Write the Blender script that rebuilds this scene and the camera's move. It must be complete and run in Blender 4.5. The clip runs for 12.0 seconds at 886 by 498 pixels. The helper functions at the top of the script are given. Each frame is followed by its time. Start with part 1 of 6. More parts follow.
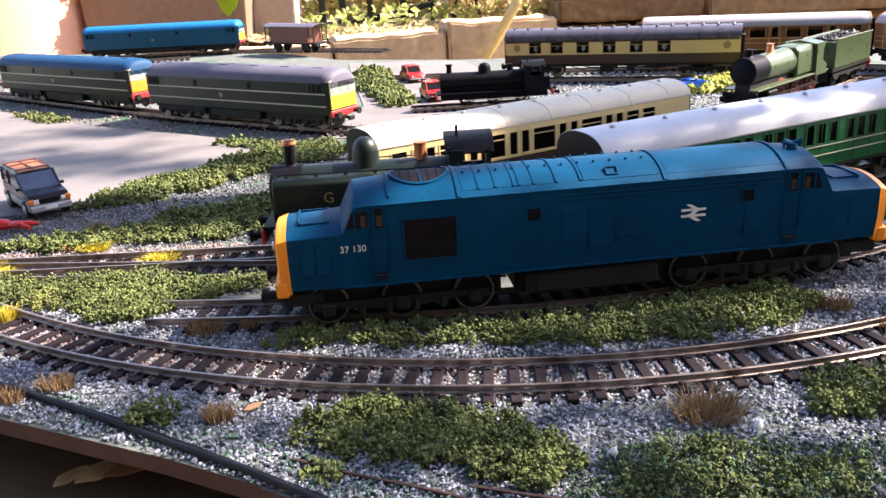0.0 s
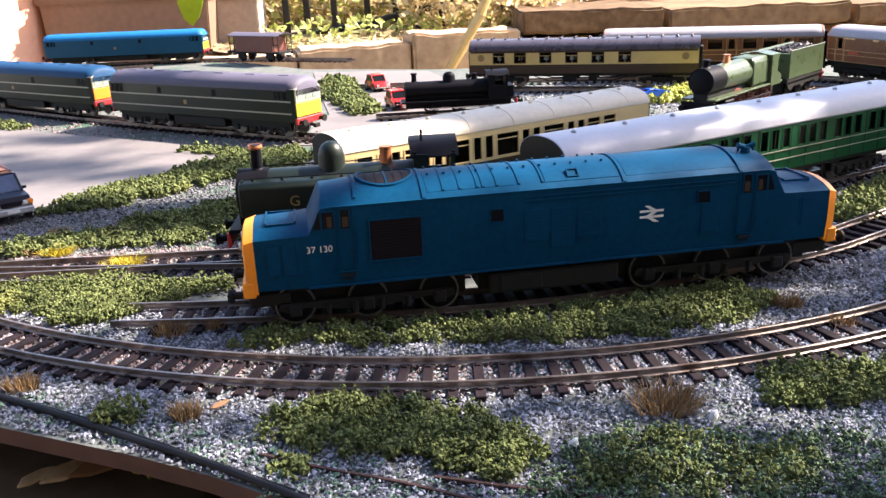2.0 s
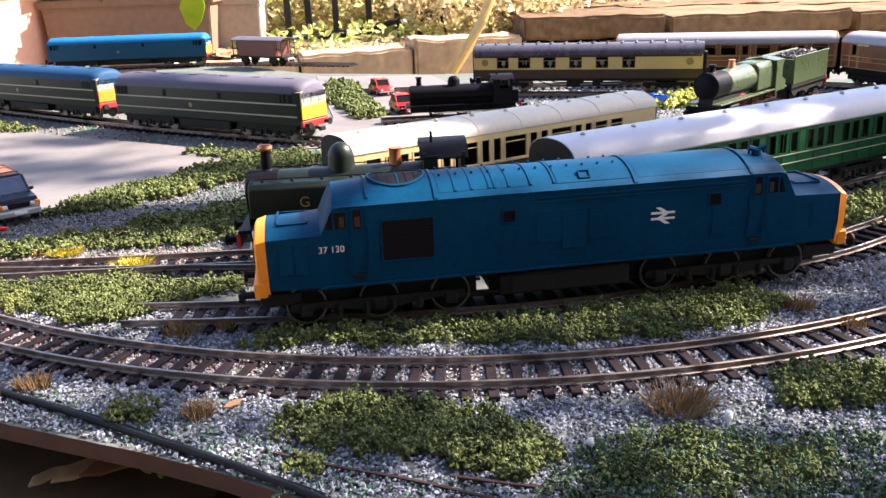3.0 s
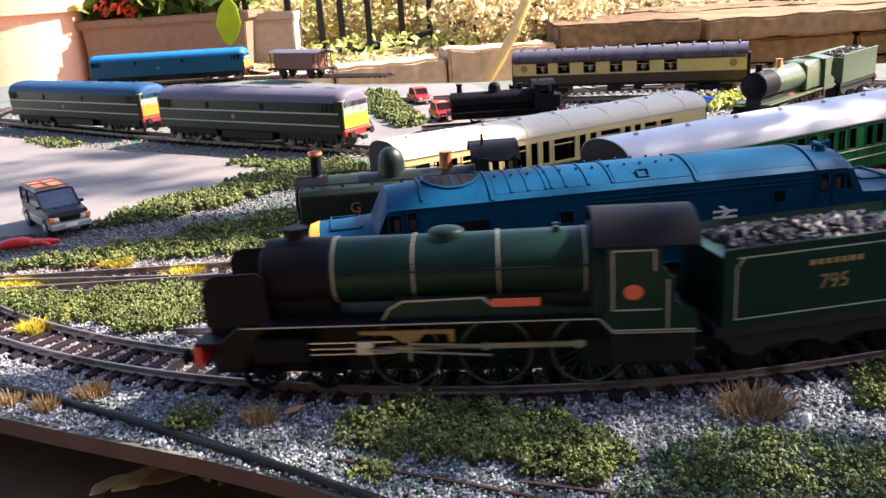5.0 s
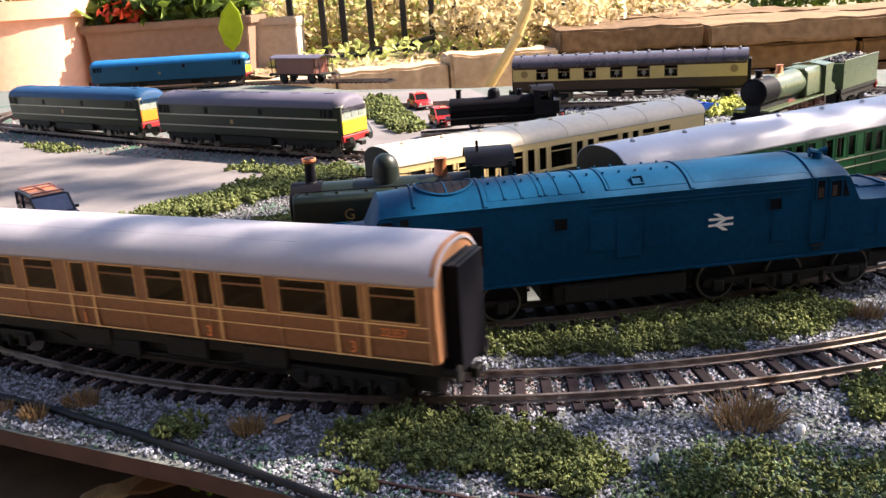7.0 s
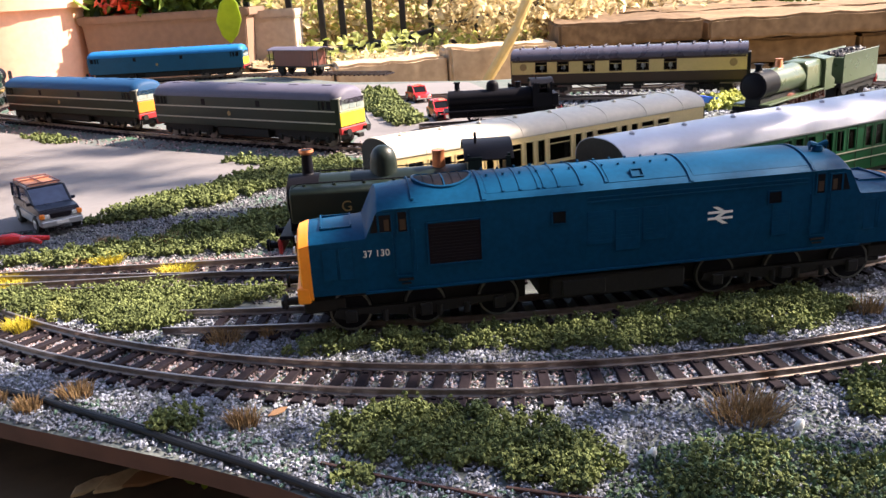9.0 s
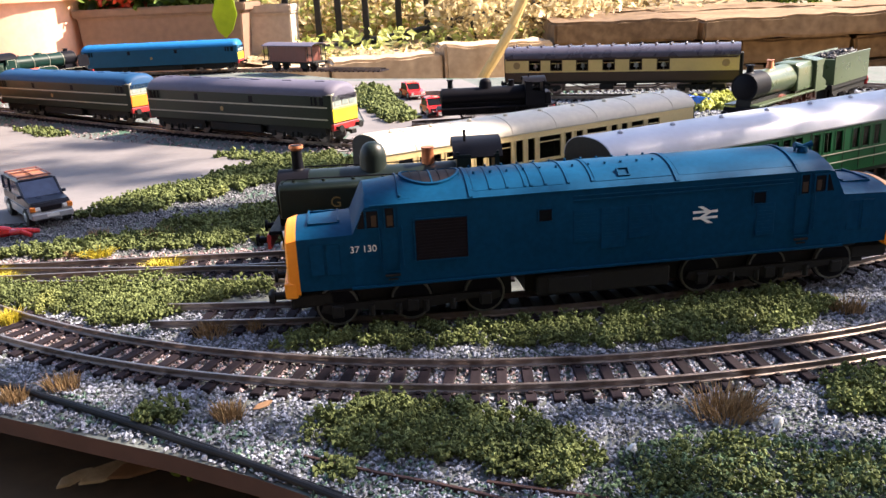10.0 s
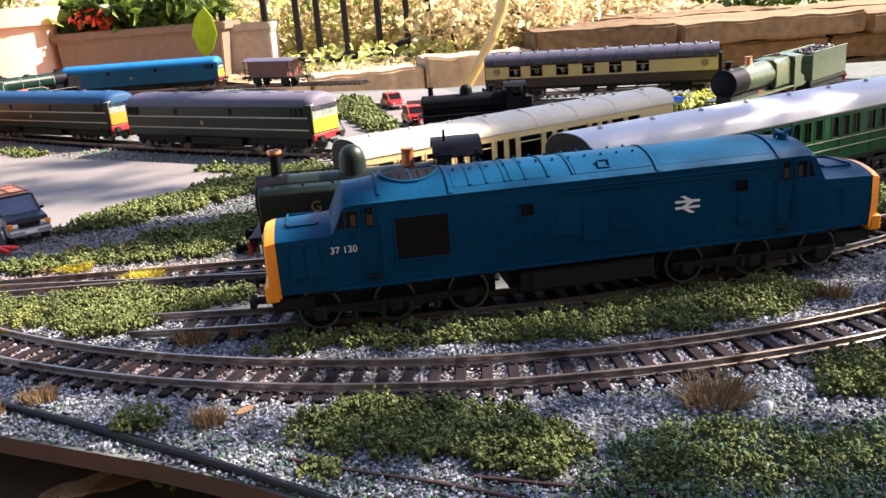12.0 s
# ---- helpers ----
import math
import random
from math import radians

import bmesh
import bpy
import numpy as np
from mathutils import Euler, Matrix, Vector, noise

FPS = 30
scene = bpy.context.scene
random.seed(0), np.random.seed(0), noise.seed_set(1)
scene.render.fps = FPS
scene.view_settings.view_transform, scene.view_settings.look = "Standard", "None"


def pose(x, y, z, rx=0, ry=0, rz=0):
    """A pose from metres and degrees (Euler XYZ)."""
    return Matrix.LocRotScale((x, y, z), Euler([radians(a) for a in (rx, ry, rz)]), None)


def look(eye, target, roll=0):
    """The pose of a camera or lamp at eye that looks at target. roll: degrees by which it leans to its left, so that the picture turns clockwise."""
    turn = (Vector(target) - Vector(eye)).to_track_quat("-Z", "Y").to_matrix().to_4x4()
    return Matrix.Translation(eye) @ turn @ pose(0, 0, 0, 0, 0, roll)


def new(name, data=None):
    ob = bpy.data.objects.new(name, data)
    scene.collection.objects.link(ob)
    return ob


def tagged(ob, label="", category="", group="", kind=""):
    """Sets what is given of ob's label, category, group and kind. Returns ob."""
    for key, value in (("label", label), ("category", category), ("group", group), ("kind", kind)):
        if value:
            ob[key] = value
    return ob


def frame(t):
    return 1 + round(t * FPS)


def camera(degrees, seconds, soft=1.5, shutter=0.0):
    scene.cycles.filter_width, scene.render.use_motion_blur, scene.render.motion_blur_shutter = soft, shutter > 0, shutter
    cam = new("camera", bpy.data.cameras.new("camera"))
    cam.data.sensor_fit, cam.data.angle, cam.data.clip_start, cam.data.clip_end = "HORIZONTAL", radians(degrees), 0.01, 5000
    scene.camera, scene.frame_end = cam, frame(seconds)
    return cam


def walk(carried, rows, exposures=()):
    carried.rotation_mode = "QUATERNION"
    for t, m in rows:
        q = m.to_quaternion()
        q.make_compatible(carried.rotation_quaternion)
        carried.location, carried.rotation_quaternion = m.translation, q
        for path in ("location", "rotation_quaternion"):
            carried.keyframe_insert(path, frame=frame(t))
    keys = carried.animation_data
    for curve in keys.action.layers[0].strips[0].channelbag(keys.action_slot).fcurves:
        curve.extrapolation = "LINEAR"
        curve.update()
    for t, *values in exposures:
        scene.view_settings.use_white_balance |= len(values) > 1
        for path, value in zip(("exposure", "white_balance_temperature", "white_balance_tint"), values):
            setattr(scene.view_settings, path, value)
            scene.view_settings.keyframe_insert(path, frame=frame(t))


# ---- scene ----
# lens 4 mm phone camera, handheld over the front edge of a model railway
cam = camera(55.10, 12.0, shutter=0.15)
# seconds, place, and turns about x, y, z
PATH = [
    (0, 0.01195, 0.00460, 0.12878, 70.799, 3.055, 0.565),
    (0.5, 0.01433, 0.00619, 0.12913, 71.236, 3.099, -0.685),
    (1, 0.01756, 0.00407, 0.12496, 71.139, 3.191, -1.796),
    (1.5, 0.01380, 0.00147, 0.12600, 71.102, 2.848, -1.855),
    (2, 0.01187, -0.00182, 0.12679, 71.469, 2.439, -1.705),
    (2.5, 0.00842, -0.00229, 0.12562, 71.642, 2.114, -1.688),
    (4.5, 0.00565, -0.00051, 0.12448, 72.687, 3.495, -1.082),
    (5, -0.00112, 0.00181, 0.12131, 72.715, 3.677, 0.199),
    (5.5, -0.00055, 0.00400, 0.12117, 72.711, 3.729, 0.523),
    (6, 0.00033, 0.00414, 0.12065, 72.835, 3.889, 0.421),
    (6.5, 0.00209, 0.00386, 0.12275, 72.925, 3.856, 0.391),
    (7, 0.00250, 0.00449, 0.12123, 73.062, 3.621, 0.435),
    (9, 0.00258, 0.00636, 0.12012, 72.632, 3.358, 0.373),
    (9.5, 0.00523, 0.00532, 0.12005, 72.531, 3.078, 0.324),
    (10, 0.00536, 0.00439, 0.12029, 72.447, 2.703, 0.202),
    (10.5, 0.00541, 0.00480, 0.11995, 72.486, 2.606, 0.245),
    (11, 0.00545, 0.00369, 0.11975, 72.619, 2.751, 0.260),
    (11.5, 0.00455, 0.00360, 0.11891, 73.038, 3.684, -0.088),
    (12, 0.00741, 0.00605, 0.11378, 73.320, 4.319, -1.095),
]
walk(cam, [(t, pose(*row)) for t, *row in PATH], exposures=((0, 2.18, 6880, 19), (4.5, 2.10, 6880, 19), (6, 2.10, 6880, 19), (6.8, 1.94, 7250, 19), (9.5, 1.99, 7050, 19), (12, 2.0, 7030, 19)))

# ---- light ----
SUN_TURN, SUN_UP = 14.0, 42.0          # degrees from +x towards +y, and above the horizon
world = bpy.data.worlds.new("garden_sky")
scene.world = world
world.use_nodes = True
wn = world.node_tree.nodes
sky = wn.new("ShaderNodeTexSky")
sky.sky_type, sky.sun_disc = "NISHITA", False
sky.sun_elevation, sky.sun_rotation = radians(SUN_UP), radians(90 - SUN_TURN)
wn["Background"].inputs[1].default_value = 0.10
world.node_tree.links.new(sky.outputs[0], wn["Background"].inputs[0])
sun_way = Vector((math.cos(radians(SUN_TURN)) * math.cos(radians(SUN_UP)), math.sin(radians(SUN_TURN)) * math.cos(radians(SUN_UP)), math.sin(radians(SUN_UP))))
sun_data = bpy.data.lights.new("sun", "SUN")
sun_data.energy, sun_data.angle, sun_data.color = 5.0, radians(0.55), (1.0, 0.91, 0.78)
sun = new("sun", sun_data)
sun.matrix_world = look(tuple(sun_way * 6), (0, 0, 0))

# ---- materials ----
MATS = {}


def mat(name, col, rough=0.5, metal=0.0, var=0.12, grain=900.0, bump=0.1, col2=None, island=0.0, rnd=0.0, coat=0.0, trans=0.0, stain=None, glow=0.0, spec=0.5):
    """A procedural surface: colour with variation at two scales, fine relief; island and rnd vary it by piece and by object."""
    m = bpy.data.materials.new(name)
    MATS[name] = m
    m.use_nodes = True
    nt = m.node_tree
    n, l = nt.nodes, nt.links
    b = n["Principled BSDF"]
    b.inputs["Roughness"].default_value = rough
    b.inputs["Metallic"].default_value = metal
    b.inputs["Specular IOR Level"].default_value = spec
    b.inputs["Coat Weight"].default_value = coat
    b.inputs["Transmission Weight"].default_value = trans
    tc = n.new("ShaderNodeTexCoord")
    fine, broad = n.new("ShaderNodeTexNoise"), n.new("ShaderNodeTexNoise")
    fine.inputs["Scale"].default_value, broad.inputs["Scale"].default_value = grain, grain / 11
    fine.inputs["Detail"].default_value, broad.inputs["Detail"].default_value = 3, 4
    l.new(tc.outputs["Object"], fine.inputs["Vector"])
    l.new(tc.outputs["Object"], broad.inputs["Vector"])
    add = n.new("ShaderNodeMath")
    add.operation = "ADD"
    l.new(fine.outputs[0], add.inputs[0])
    l.new(broad.outputs[0], add.inputs[1])
    last = add
    for use, kind, out in ((island, "ShaderNodeNewGeometry", "Random Per Island"), (rnd, "ShaderNodeObjectInfo", "Random")):
        if use:
            src, mul, plus = n.new(kind), n.new("ShaderNodeMath"), n.new("ShaderNodeMath")
            mul.operation, plus.operation = "MULTIPLY_ADD", "ADD"
            mul.inputs[1].default_value, mul.inputs[2].default_value = use * 2, -use
            l.new(src.outputs[out], mul.inputs[0])
            l.new(last.outputs[0], plus.inputs[0])
            l.new(mul.outputs[0], plus.inputs[1])
            last = plus
    ramp = n.new("ShaderNodeMapRange")
    ramp.inputs["From Min"].default_value, ramp.inputs["From Max"].default_value = 0.55, 1.45
    l.new(last.outputs[0], ramp.inputs["Value"])
    mix = n.new("ShaderNodeMix")
    mix.data_type = "RGBA"
    lo = [c * (1 - var) for c in col]
    hi = list(col2) if col2 else [min(1, c * (1 + var)) for c in col]
    mix.inputs[6].default_value, mix.inputs[7].default_value = (*lo, 1), (*hi, 1)
    l.new(ramp.outputs[0], mix.inputs[0])
    colour = mix.outputs[2]
    if stain:
        big, sr, smix = n.new("ShaderNodeTexNoise"), n.new("ShaderNodeMapRange"), n.new("ShaderNodeMix")
        big.inputs["Scale"].default_value, big.inputs["Detail"].default_value = stain[1], 5
        l.new(tc.outputs["Object"], big.inputs["Vector"])
        sr.inputs["From Min"].default_value, sr.inputs["From Max"].default_value = stain[2], stain[2] + 0.14
        l.new(big.outputs[0], sr.inputs["Value"])
        smix.data_type = "RGBA"
        smix.inputs[7].default_value = (*stain[0], 1)
        l.new(sr.outputs[0], smix.inputs[0])
        l.new(colour, smix.inputs[6])
        colour = smix.outputs[2]
    l.new(colour, b.inputs["Base Color"])
    rr = n.new("ShaderNodeMapRange")
    rr.inputs["To Min"].default_value, rr.inputs["To Max"].default_value = max(0.02, rough - 0.1), min(1, rough + 0.1)
    l.new(broad.outputs[0], rr.inputs["Value"])
    l.new(rr.outputs[0], b.inputs["Roughness"])
    if glow:                                   # thin leaves let light through
        tl, ms = n.new("ShaderNodeBsdfTranslucent"), n.new("ShaderNodeMixShader")
        ms.inputs[0].default_value = glow
        l.new(colour, tl.inputs["Color"])
        l.new(b.outputs[0], ms.inputs[1])
        l.new(tl.outputs[0], ms.inputs[2])
        l.new(ms.outputs[0], n["Material Output"].inputs["Surface"])
    if bump:
        bp = n.new("ShaderNodeBump")
        bp.inputs["Strength"].default_value, bp.inputs["Distance"].default_value = bump, 0.0004
        l.new(fine.outputs[0], bp.inputs["Height"])
        l.new(bp.outputs[0], b.inputs["Normal"])
    return m


BLUE = mat("rail_blue_paint", (0.0, 0.037, 0.092), 0.45, var=0.15, grain=500, bump=0.05, col2=(0.0, 0.053, 0.126), spec=0.05)
YELLOW = mat("warning_yellow_paint", (0.92, 0.29, 0.010), 0.42, var=0.1, grain=600)
LEMON = mat("lemon_yellow_paint", (0.9, 0.62, 0.03), 0.4, var=0.08)
ORANGE = mat("orange_panel_paint", (0.85, 0.22, 0.02), 0.4, var=0.08)
BLACK = mat("underframe_black", (0.010, 0.010, 0.010), 0.65, var=0.4, grain=700, bump=0.2, spec=0.25)
SOOT = mat("smokebox_black", (0.006, 0.006, 0.009), 0.5, var=0.3, spec=0.07)
GRILLE = mat("grille_brown_black", (0.010, 0.008, 0.011), 0.7, var=0.4, spec=0.1)
GLASSDARK = mat("dark_window", (0.007, 0.008, 0.011), 0.3, var=0.3, bump=0, spec=0.06)
WHITE = mat("white_lettering", (0.75, 0.76, 0.74), 0.5, var=0.05)
SILVER = mat("bright_steel_rod", (0.42, 0.40, 0.38), 0.35, metal=1.0)
TYRE = mat("wheel_tread_steel", (0.22, 0.19, 0.185), 0.35, metal=1.0, var=0.25)
RAIL = mat("rail_nickel", (0.30, 0.245, 0.215), 0.36, metal=0.85, var=0.3, grain=500, stain=((0.10, 0.065, 0.05), 60, 0.56))
SLEEPER = mat("sleeper_brown_plastic", (0.013, 0.009, 0.012), 0.8, var=0.4, grain=700, bump=0.3, rnd=0.25, spec=0.15)
RUST = mat("rusty_old_rail", (0.05, 0.022, 0.018), 0.8, var=0.4, grain=600, bump=0.3)
NUMBERRED = mat("orange_red_numeral", (0.80, 0.22, 0.06), 0.5, var=0.1)
DGREEN = mat("brunswick_green_paint", (0.012, 0.020, 0.014), 0.45, var=0.25, spec=0.3)
LGREEN = mat("steam_green_paint", (0.003, 0.020, 0.016), 0.40, var=0.2, spec=0.16)
SGREEN = mat("malachite_green_paint", (0.001, 0.066, 0.024), 0.35, var=0.2, spec=0.2)
TGREEN = mat("tank_green_paint", (0.004, 0.010, 0.007), 0.42, var=0.25, spec=0.35)
MGREEN = mat("mid_green_paint", (0.06, 0.088, 0.045), 0.3, var=0.2)
# darker blue that paints in the shade on the far diesel's sides
SHADED_BLUE = mat("shaded_blue_side", (0.001, 0.062, 0.125), 0.5, var=0.2, spec=0.25)
# opaque pale glass: daylight seen through the cab is painted in
CABGLASS = mat("sunlit_cab_glass", (0.25, 0.30, 0.28), 0.12, var=0.4, grain=200, bump=0)
# dark car glass with bluish light on it put into the colour
CARGLASS = mat("blue_lit_glass", (0.05, 0.07, 0.13), 0.12, var=0.4, grain=200, bump=0)
YTURF = mat("yellow_green_foam", (0.16, 0.19, 0.02), 0.9, var=0.4, grain=500, bump=0.5, col2=(0.55, 0.58, 0.14), island=0.4)
# sandstone lightened in its colour to stand for sun on the edging
SUNLIT_STONE = mat("sunlit_sandstone", (0.40, 0.28, 0.175), 0.9, var=0.25, grain=50, bump=0.8, col2=(0.60, 0.46, 0.31), rnd=0.1, stain=((0.26, 0.17, 0.10), 8, 0.58))
GREYROOF = mat("grey_roof_paint", (0.095, 0.09, 0.130), 0.6, var=0.15, spec=0.25)
LBLUE = mat("bright_blue_paint", (0.002, 0.13, 0.34), 0.55, var=0.15, spec=0.25)
BLUEROOF = mat("blue_roof_paint", (0.006, 0.050, 0.130), 0.6, var=0.15, spec=0.2)
PALEROOF = mat("pale_grey_roof", (0.31, 0.305, 0.35), 0.5, var=0.1, grain=400, bump=0.06)
WHITEROOF = mat("white_roof", (0.42, 0.43, 0.50), 0.4, var=0.08, grain=300)
CREAMROOF = mat("cream_grey_roof", (0.62, 0.55, 0.44), 0.5, var=0.12, grain=300)
UMBER = mat("umber_roof", (0.060, 0.052, 0.070), 0.28, var=0.25, spec=0.6)
CREAM = mat("cream_paint", (0.72, 0.55, 0.27), 0.45, var=0.08)
CHOC = mat("chocolate_paint", (0.042, 0.024, 0.014), 0.45, var=0.2, spec=0.3)
PCREAM = mat("pullman_cream", (0.52, 0.38, 0.14), 0.45, var=0.12)
TEAK = mat("teak_panel", (0.165, 0.066, 0.027), 0.42, var=0.25, grain=450, bump=0.08, col2=(0.245, 0.098, 0.040))
BEAD = mat("teak_bead", (0.50, 0.28, 0.11), 0.45, var=0.2, grain=450)
COAL = mat("broken_coal", (0.010, 0.010, 0.015), 0.5, var=0.5, grain=900, bump=0.4, col2=(0.032, 0.032, 0.044), island=0.5, spec=0.2)
MINT = mat("mint_green_scatter", (0.035, 0.080, 0.060), 0.9, var=0.5, grain=900, bump=0.5, col2=(0.13, 0.235, 0.18), island=0.4)
WHEELRIM = mat("worn_wheel_rim", (0.09, 0.095, 0.085), 0.5, metal=0.4, var=0.3)
TEAKEND = mat("teak_end", (0.33, 0.15, 0.07), 0.5, var=0.15, grain=350)
LINING = mat("ochre_lining", (0.80, 0.53, 0.24), 0.5, var=0.1)
CREAMLINE = mat("cream_lining", (0.33, 0.32, 0.26), 0.5, var=0.1)
GOLD = mat("gold_transfer", (0.25, 0.165, 0.06), 0.5, var=0.2)
REDPLATE = mat("red_nameplate", (0.62, 0.10, 0.05), 0.45, var=0.15)
BUFRED = mat("buffer_beam_red", (0.35, 0.018, 0.02), 0.45, var=0.15)
CRIMSON = mat("car_red", (0.62, 0.02, 0.02), 0.25, var=0.08, coat=0.5)
CARBLUE = mat("car_blue", (0.01, 0.10, 0.60), 0.25, var=0.08, coat=0.5)
COPPER = mat("copper_cap", (0.55, 0.20, 0.09), 0.4, metal=0.6, var=0.3)
VANRED = mat("oxide_red_brown", (0.16, 0.045, 0.03), 0.55, var=0.2)
CARGREY = mat("car_silver", (0.36, 0.37, 0.39), 0.3, metal=0.3, var=0.06)
CARBLACK = mat("car_dark_blue", (0.010, 0.013, 0.026), 0.3, var=0.2, coat=0.1, spec=0.25)
VANORANGE = mat("roof_brown_orange", (0.42, 0.15, 0.06), 0.5, var=0.2)
RUBBER = mat("tyre_rubber", (0.02, 0.02, 0.02), 0.8, var=0.2)
LAMP = mat("clear_lamp_lens", (0.7, 0.7, 0.68), 0.1, var=0.05, bump=0)
INTERIOR = mat("coach_interior", (0.050, 0.033, 0.026), 0.7, var=0.3)
PANE = mat("coach_pane", (0.66, 0.67, 0.69), 0.03, var=0.03, bump=0, trans=1.0, spec=0.06)
PANE.node_tree.nodes["Principled BSDF"].inputs["IOR"].default_value = 1.15      # thin clear plastic
ROAD = mat("grey_card_road", (0.150, 0.140, 0.142), 0.75, var=0.15, grain=160, bump=0.08, stain=((0.115, 0.108, 0.112), 18, 0.55))
SCATTER = mat("scatter_ground", (0.10, 0.115, 0.11), 0.9, var=0.55, grain=900, bump=0.7, stain=((0.03, 0.085, 0.055), 22, 0.53))
STONE = mat("ballast_stone", (0.065, 0.075, 0.098), 0.75, var=0.55, grain=1200, bump=0.3, col2=(0.37, 0.40, 0.485), island=0.40)
GREYSTONE = mat("dull_grey_ballast", (0.045, 0.050, 0.060), 0.8, var=0.5, grain=1200, bump=0.3, col2=(0.22, 0.225, 0.25), island=0.4)
BROWNBALLAST = mat("brown_ballast_stone", (0.10, 0.07, 0.068), 0.8, var=0.5, grain=1200, bump=0.3, col2=(0.42, 0.31, 0.32), island=0.42)
TURF = mat("foam_turf", (0.024, 0.043, 0.015), 0.9, var=0.5, grain=700, bump=0.5, col2=(0.19, 0.23, 0.088), island=0.14, stain=((0.20, 0.215, 0.07), 26, 0.62), spec=0.15)
TEAL = mat("green_scatter_turf", (0.02, 0.05, 0.03), 0.9, var=0.5, grain=900, bump=0.5, col2=(0.12, 0.20, 0.10), island=0.4)
STRAW = mat("dry_straw", (0.21, 0.125, 0.05), 0.8, var=0.4, col2=(0.42, 0.27, 0.13), island=0.35)
YTUFT = mat("yellow_flower_tuft", (0.40, 0.32, 0.02), 0.8, var=0.3, col2=(0.66, 0.56, 0.06), island=0.35)
EDGE = mat("board_edge_wood", (0.060, 0.030, 0.024), 0.85, var=0.35, grain=120, bump=0.4)
CABLE = mat("black_cable", (0.006, 0.007, 0.010), 0.55, var=0.2, spec=0.2)
# sandstone with the shade of the wall's front face put into its colour
SHADED_SANDSTONE = mat("sandstone", (0.14, 0.085, 0.048), 0.95, var=0.4, grain=45, bump=0.8, col2=(0.29, 0.195, 0.115), rnd=0.2, stain=((0.085, 0.054, 0.032), 5, 0.55), spec=0.2)
TERRA = mat("terracotta", (0.80, 0.43, 0.31), 0.8, var=0.15, grain=60, bump=0.2, stain=((0.72, 0.45, 0.34), 7, 0.55))
TROUGH = mat("brown_planter", (0.24, 0.145, 0.10), 0.7, var=0.2, grain=60, bump=0.2)
POTGREY = mat("pale_stone_pot", (0.42, 0.34, 0.27), 0.85, var=0.2, grain=80, bump=0.4)
SOIL = mat("soil", (0.075, 0.042, 0.022), 0.95, var=0.5, grain=60, bump=1.0, col2=(0.16, 0.10, 0.05))
IRON = mat("black_railing_paint", (0.012, 0.012, 0.013), 0.45, var=0.3, grain=90)
BAMBOO = mat("bamboo_cane", (0.58, 0.43, 0.18), 0.5, var=0.2, grain=60)
LEAF = mat("garden_leaf", (0.05, 0.10, 0.015), 0.5, var=0.4, grain=60, bump=0.2, col2=(0.20, 0.30, 0.05), island=0.4, glow=0.45)
# dry and lime leaves: glare of full sun put into very light colours
DRYLEAF = mat("sunlit_dry_leaf", (0.46, 0.33, 0.14), 0.7, var=0.45, grain=60, bump=0.2, col2=(0.92, 0.79, 0.49), island=0.45, glow=0.55)
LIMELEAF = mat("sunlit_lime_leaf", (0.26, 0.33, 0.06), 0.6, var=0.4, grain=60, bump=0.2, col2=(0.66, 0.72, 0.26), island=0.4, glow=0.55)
# bright colour replaces the sun that the board keeps off these scraps
SUNLIT_STRAW = mat("sunlit_straw", (0.70, 0.46, 0.22), 0.7, var=0.3, grain=300, col2=(0.92, 0.78, 0.5))
BIGLEAF = mat("broad_lime_leaf", (0.22, 0.34, 0.02), 0.45, var=0.2, grain=40, bump=0.2, col2=(0.45, 0.56, 0.05), glow=0.6)
PETAL = mat("orange_red_petal", (0.70, 0.08, 0.03), 0.6, var=0.2, grain=60)
GARDEN = mat("garden_soil_ground", (0.16, 0.11, 0.065), 0.95, var=0.5, grain=30, bump=1.0, col2=(0.40, 0.30, 0.18), stain=((0.13, 0.15, 0.05), 5, 0.54))
BARK = mat("bark", (0.10, 0.07, 0.05), 0.9, var=0.4, grain=40, bump=0.9)
# kept dark so the added wall behind the camera reflects little
BLOCKER = mat("dark_light_blocker", (0.06, 0.052, 0.05), 0.9, var=0.3, grain=20, bump=0.4)
LITTER = mat("fallen_leaf", (0.36, 0.20, 0.10), 0.7, var=0.3, grain=90)

MM = 0.001
STRETCH = [1.0, 1.0, 1.0]     # proportions of the kind of vehicle being built


# ---- building ----
def finish(bm, smooth=35):
    """Scale millimetres to metres and shade the mesh smooth up to an angle."""
    bmesh.ops.recalc_face_normals(bm, faces=bm.faces)
    for v in bm.verts:
        v.co = Vector((v.co.x * STRETCH[0], v.co.y * STRETCH[1], v.co.z * STRETCH[2])) * MM
    me = bpy.data.meshes.new("mesh")
    for e in bm.edges:
        e.smooth = not (len(e.link_faces) == 2 and e.calc_face_angle(0) > radians(smooth))
    for f in bm.faces:
        f.smooth = True
    bm.to_mesh(me)
    bm.free()
    return me


def part(name, bm, material, parent=None, label=""):
    """Link a bmesh in millimetres as one mesh object under a thing or a part."""
    me = finish(bm) if isinstance(bm, bmesh.types.BMesh) else bm
    if not me.materials:
        me.materials.append(material)
    ob = new(name, me)
    ob.parent = parent
    if label:
        ob["label"] = label
    return ob


def thing(name, m, label, category, group="", kind=""):
    ob = new(name)
    ob.empty_display_size = 0.01
    ob.matrix_basis = m
    return tagged(ob, label, category, group, kind)


def at(x, y, z=0.0, turn=0.0, rx=0.0, ry=0.0):
    return pose(x * MM, y * MM, z * MM, rx, ry, turn)


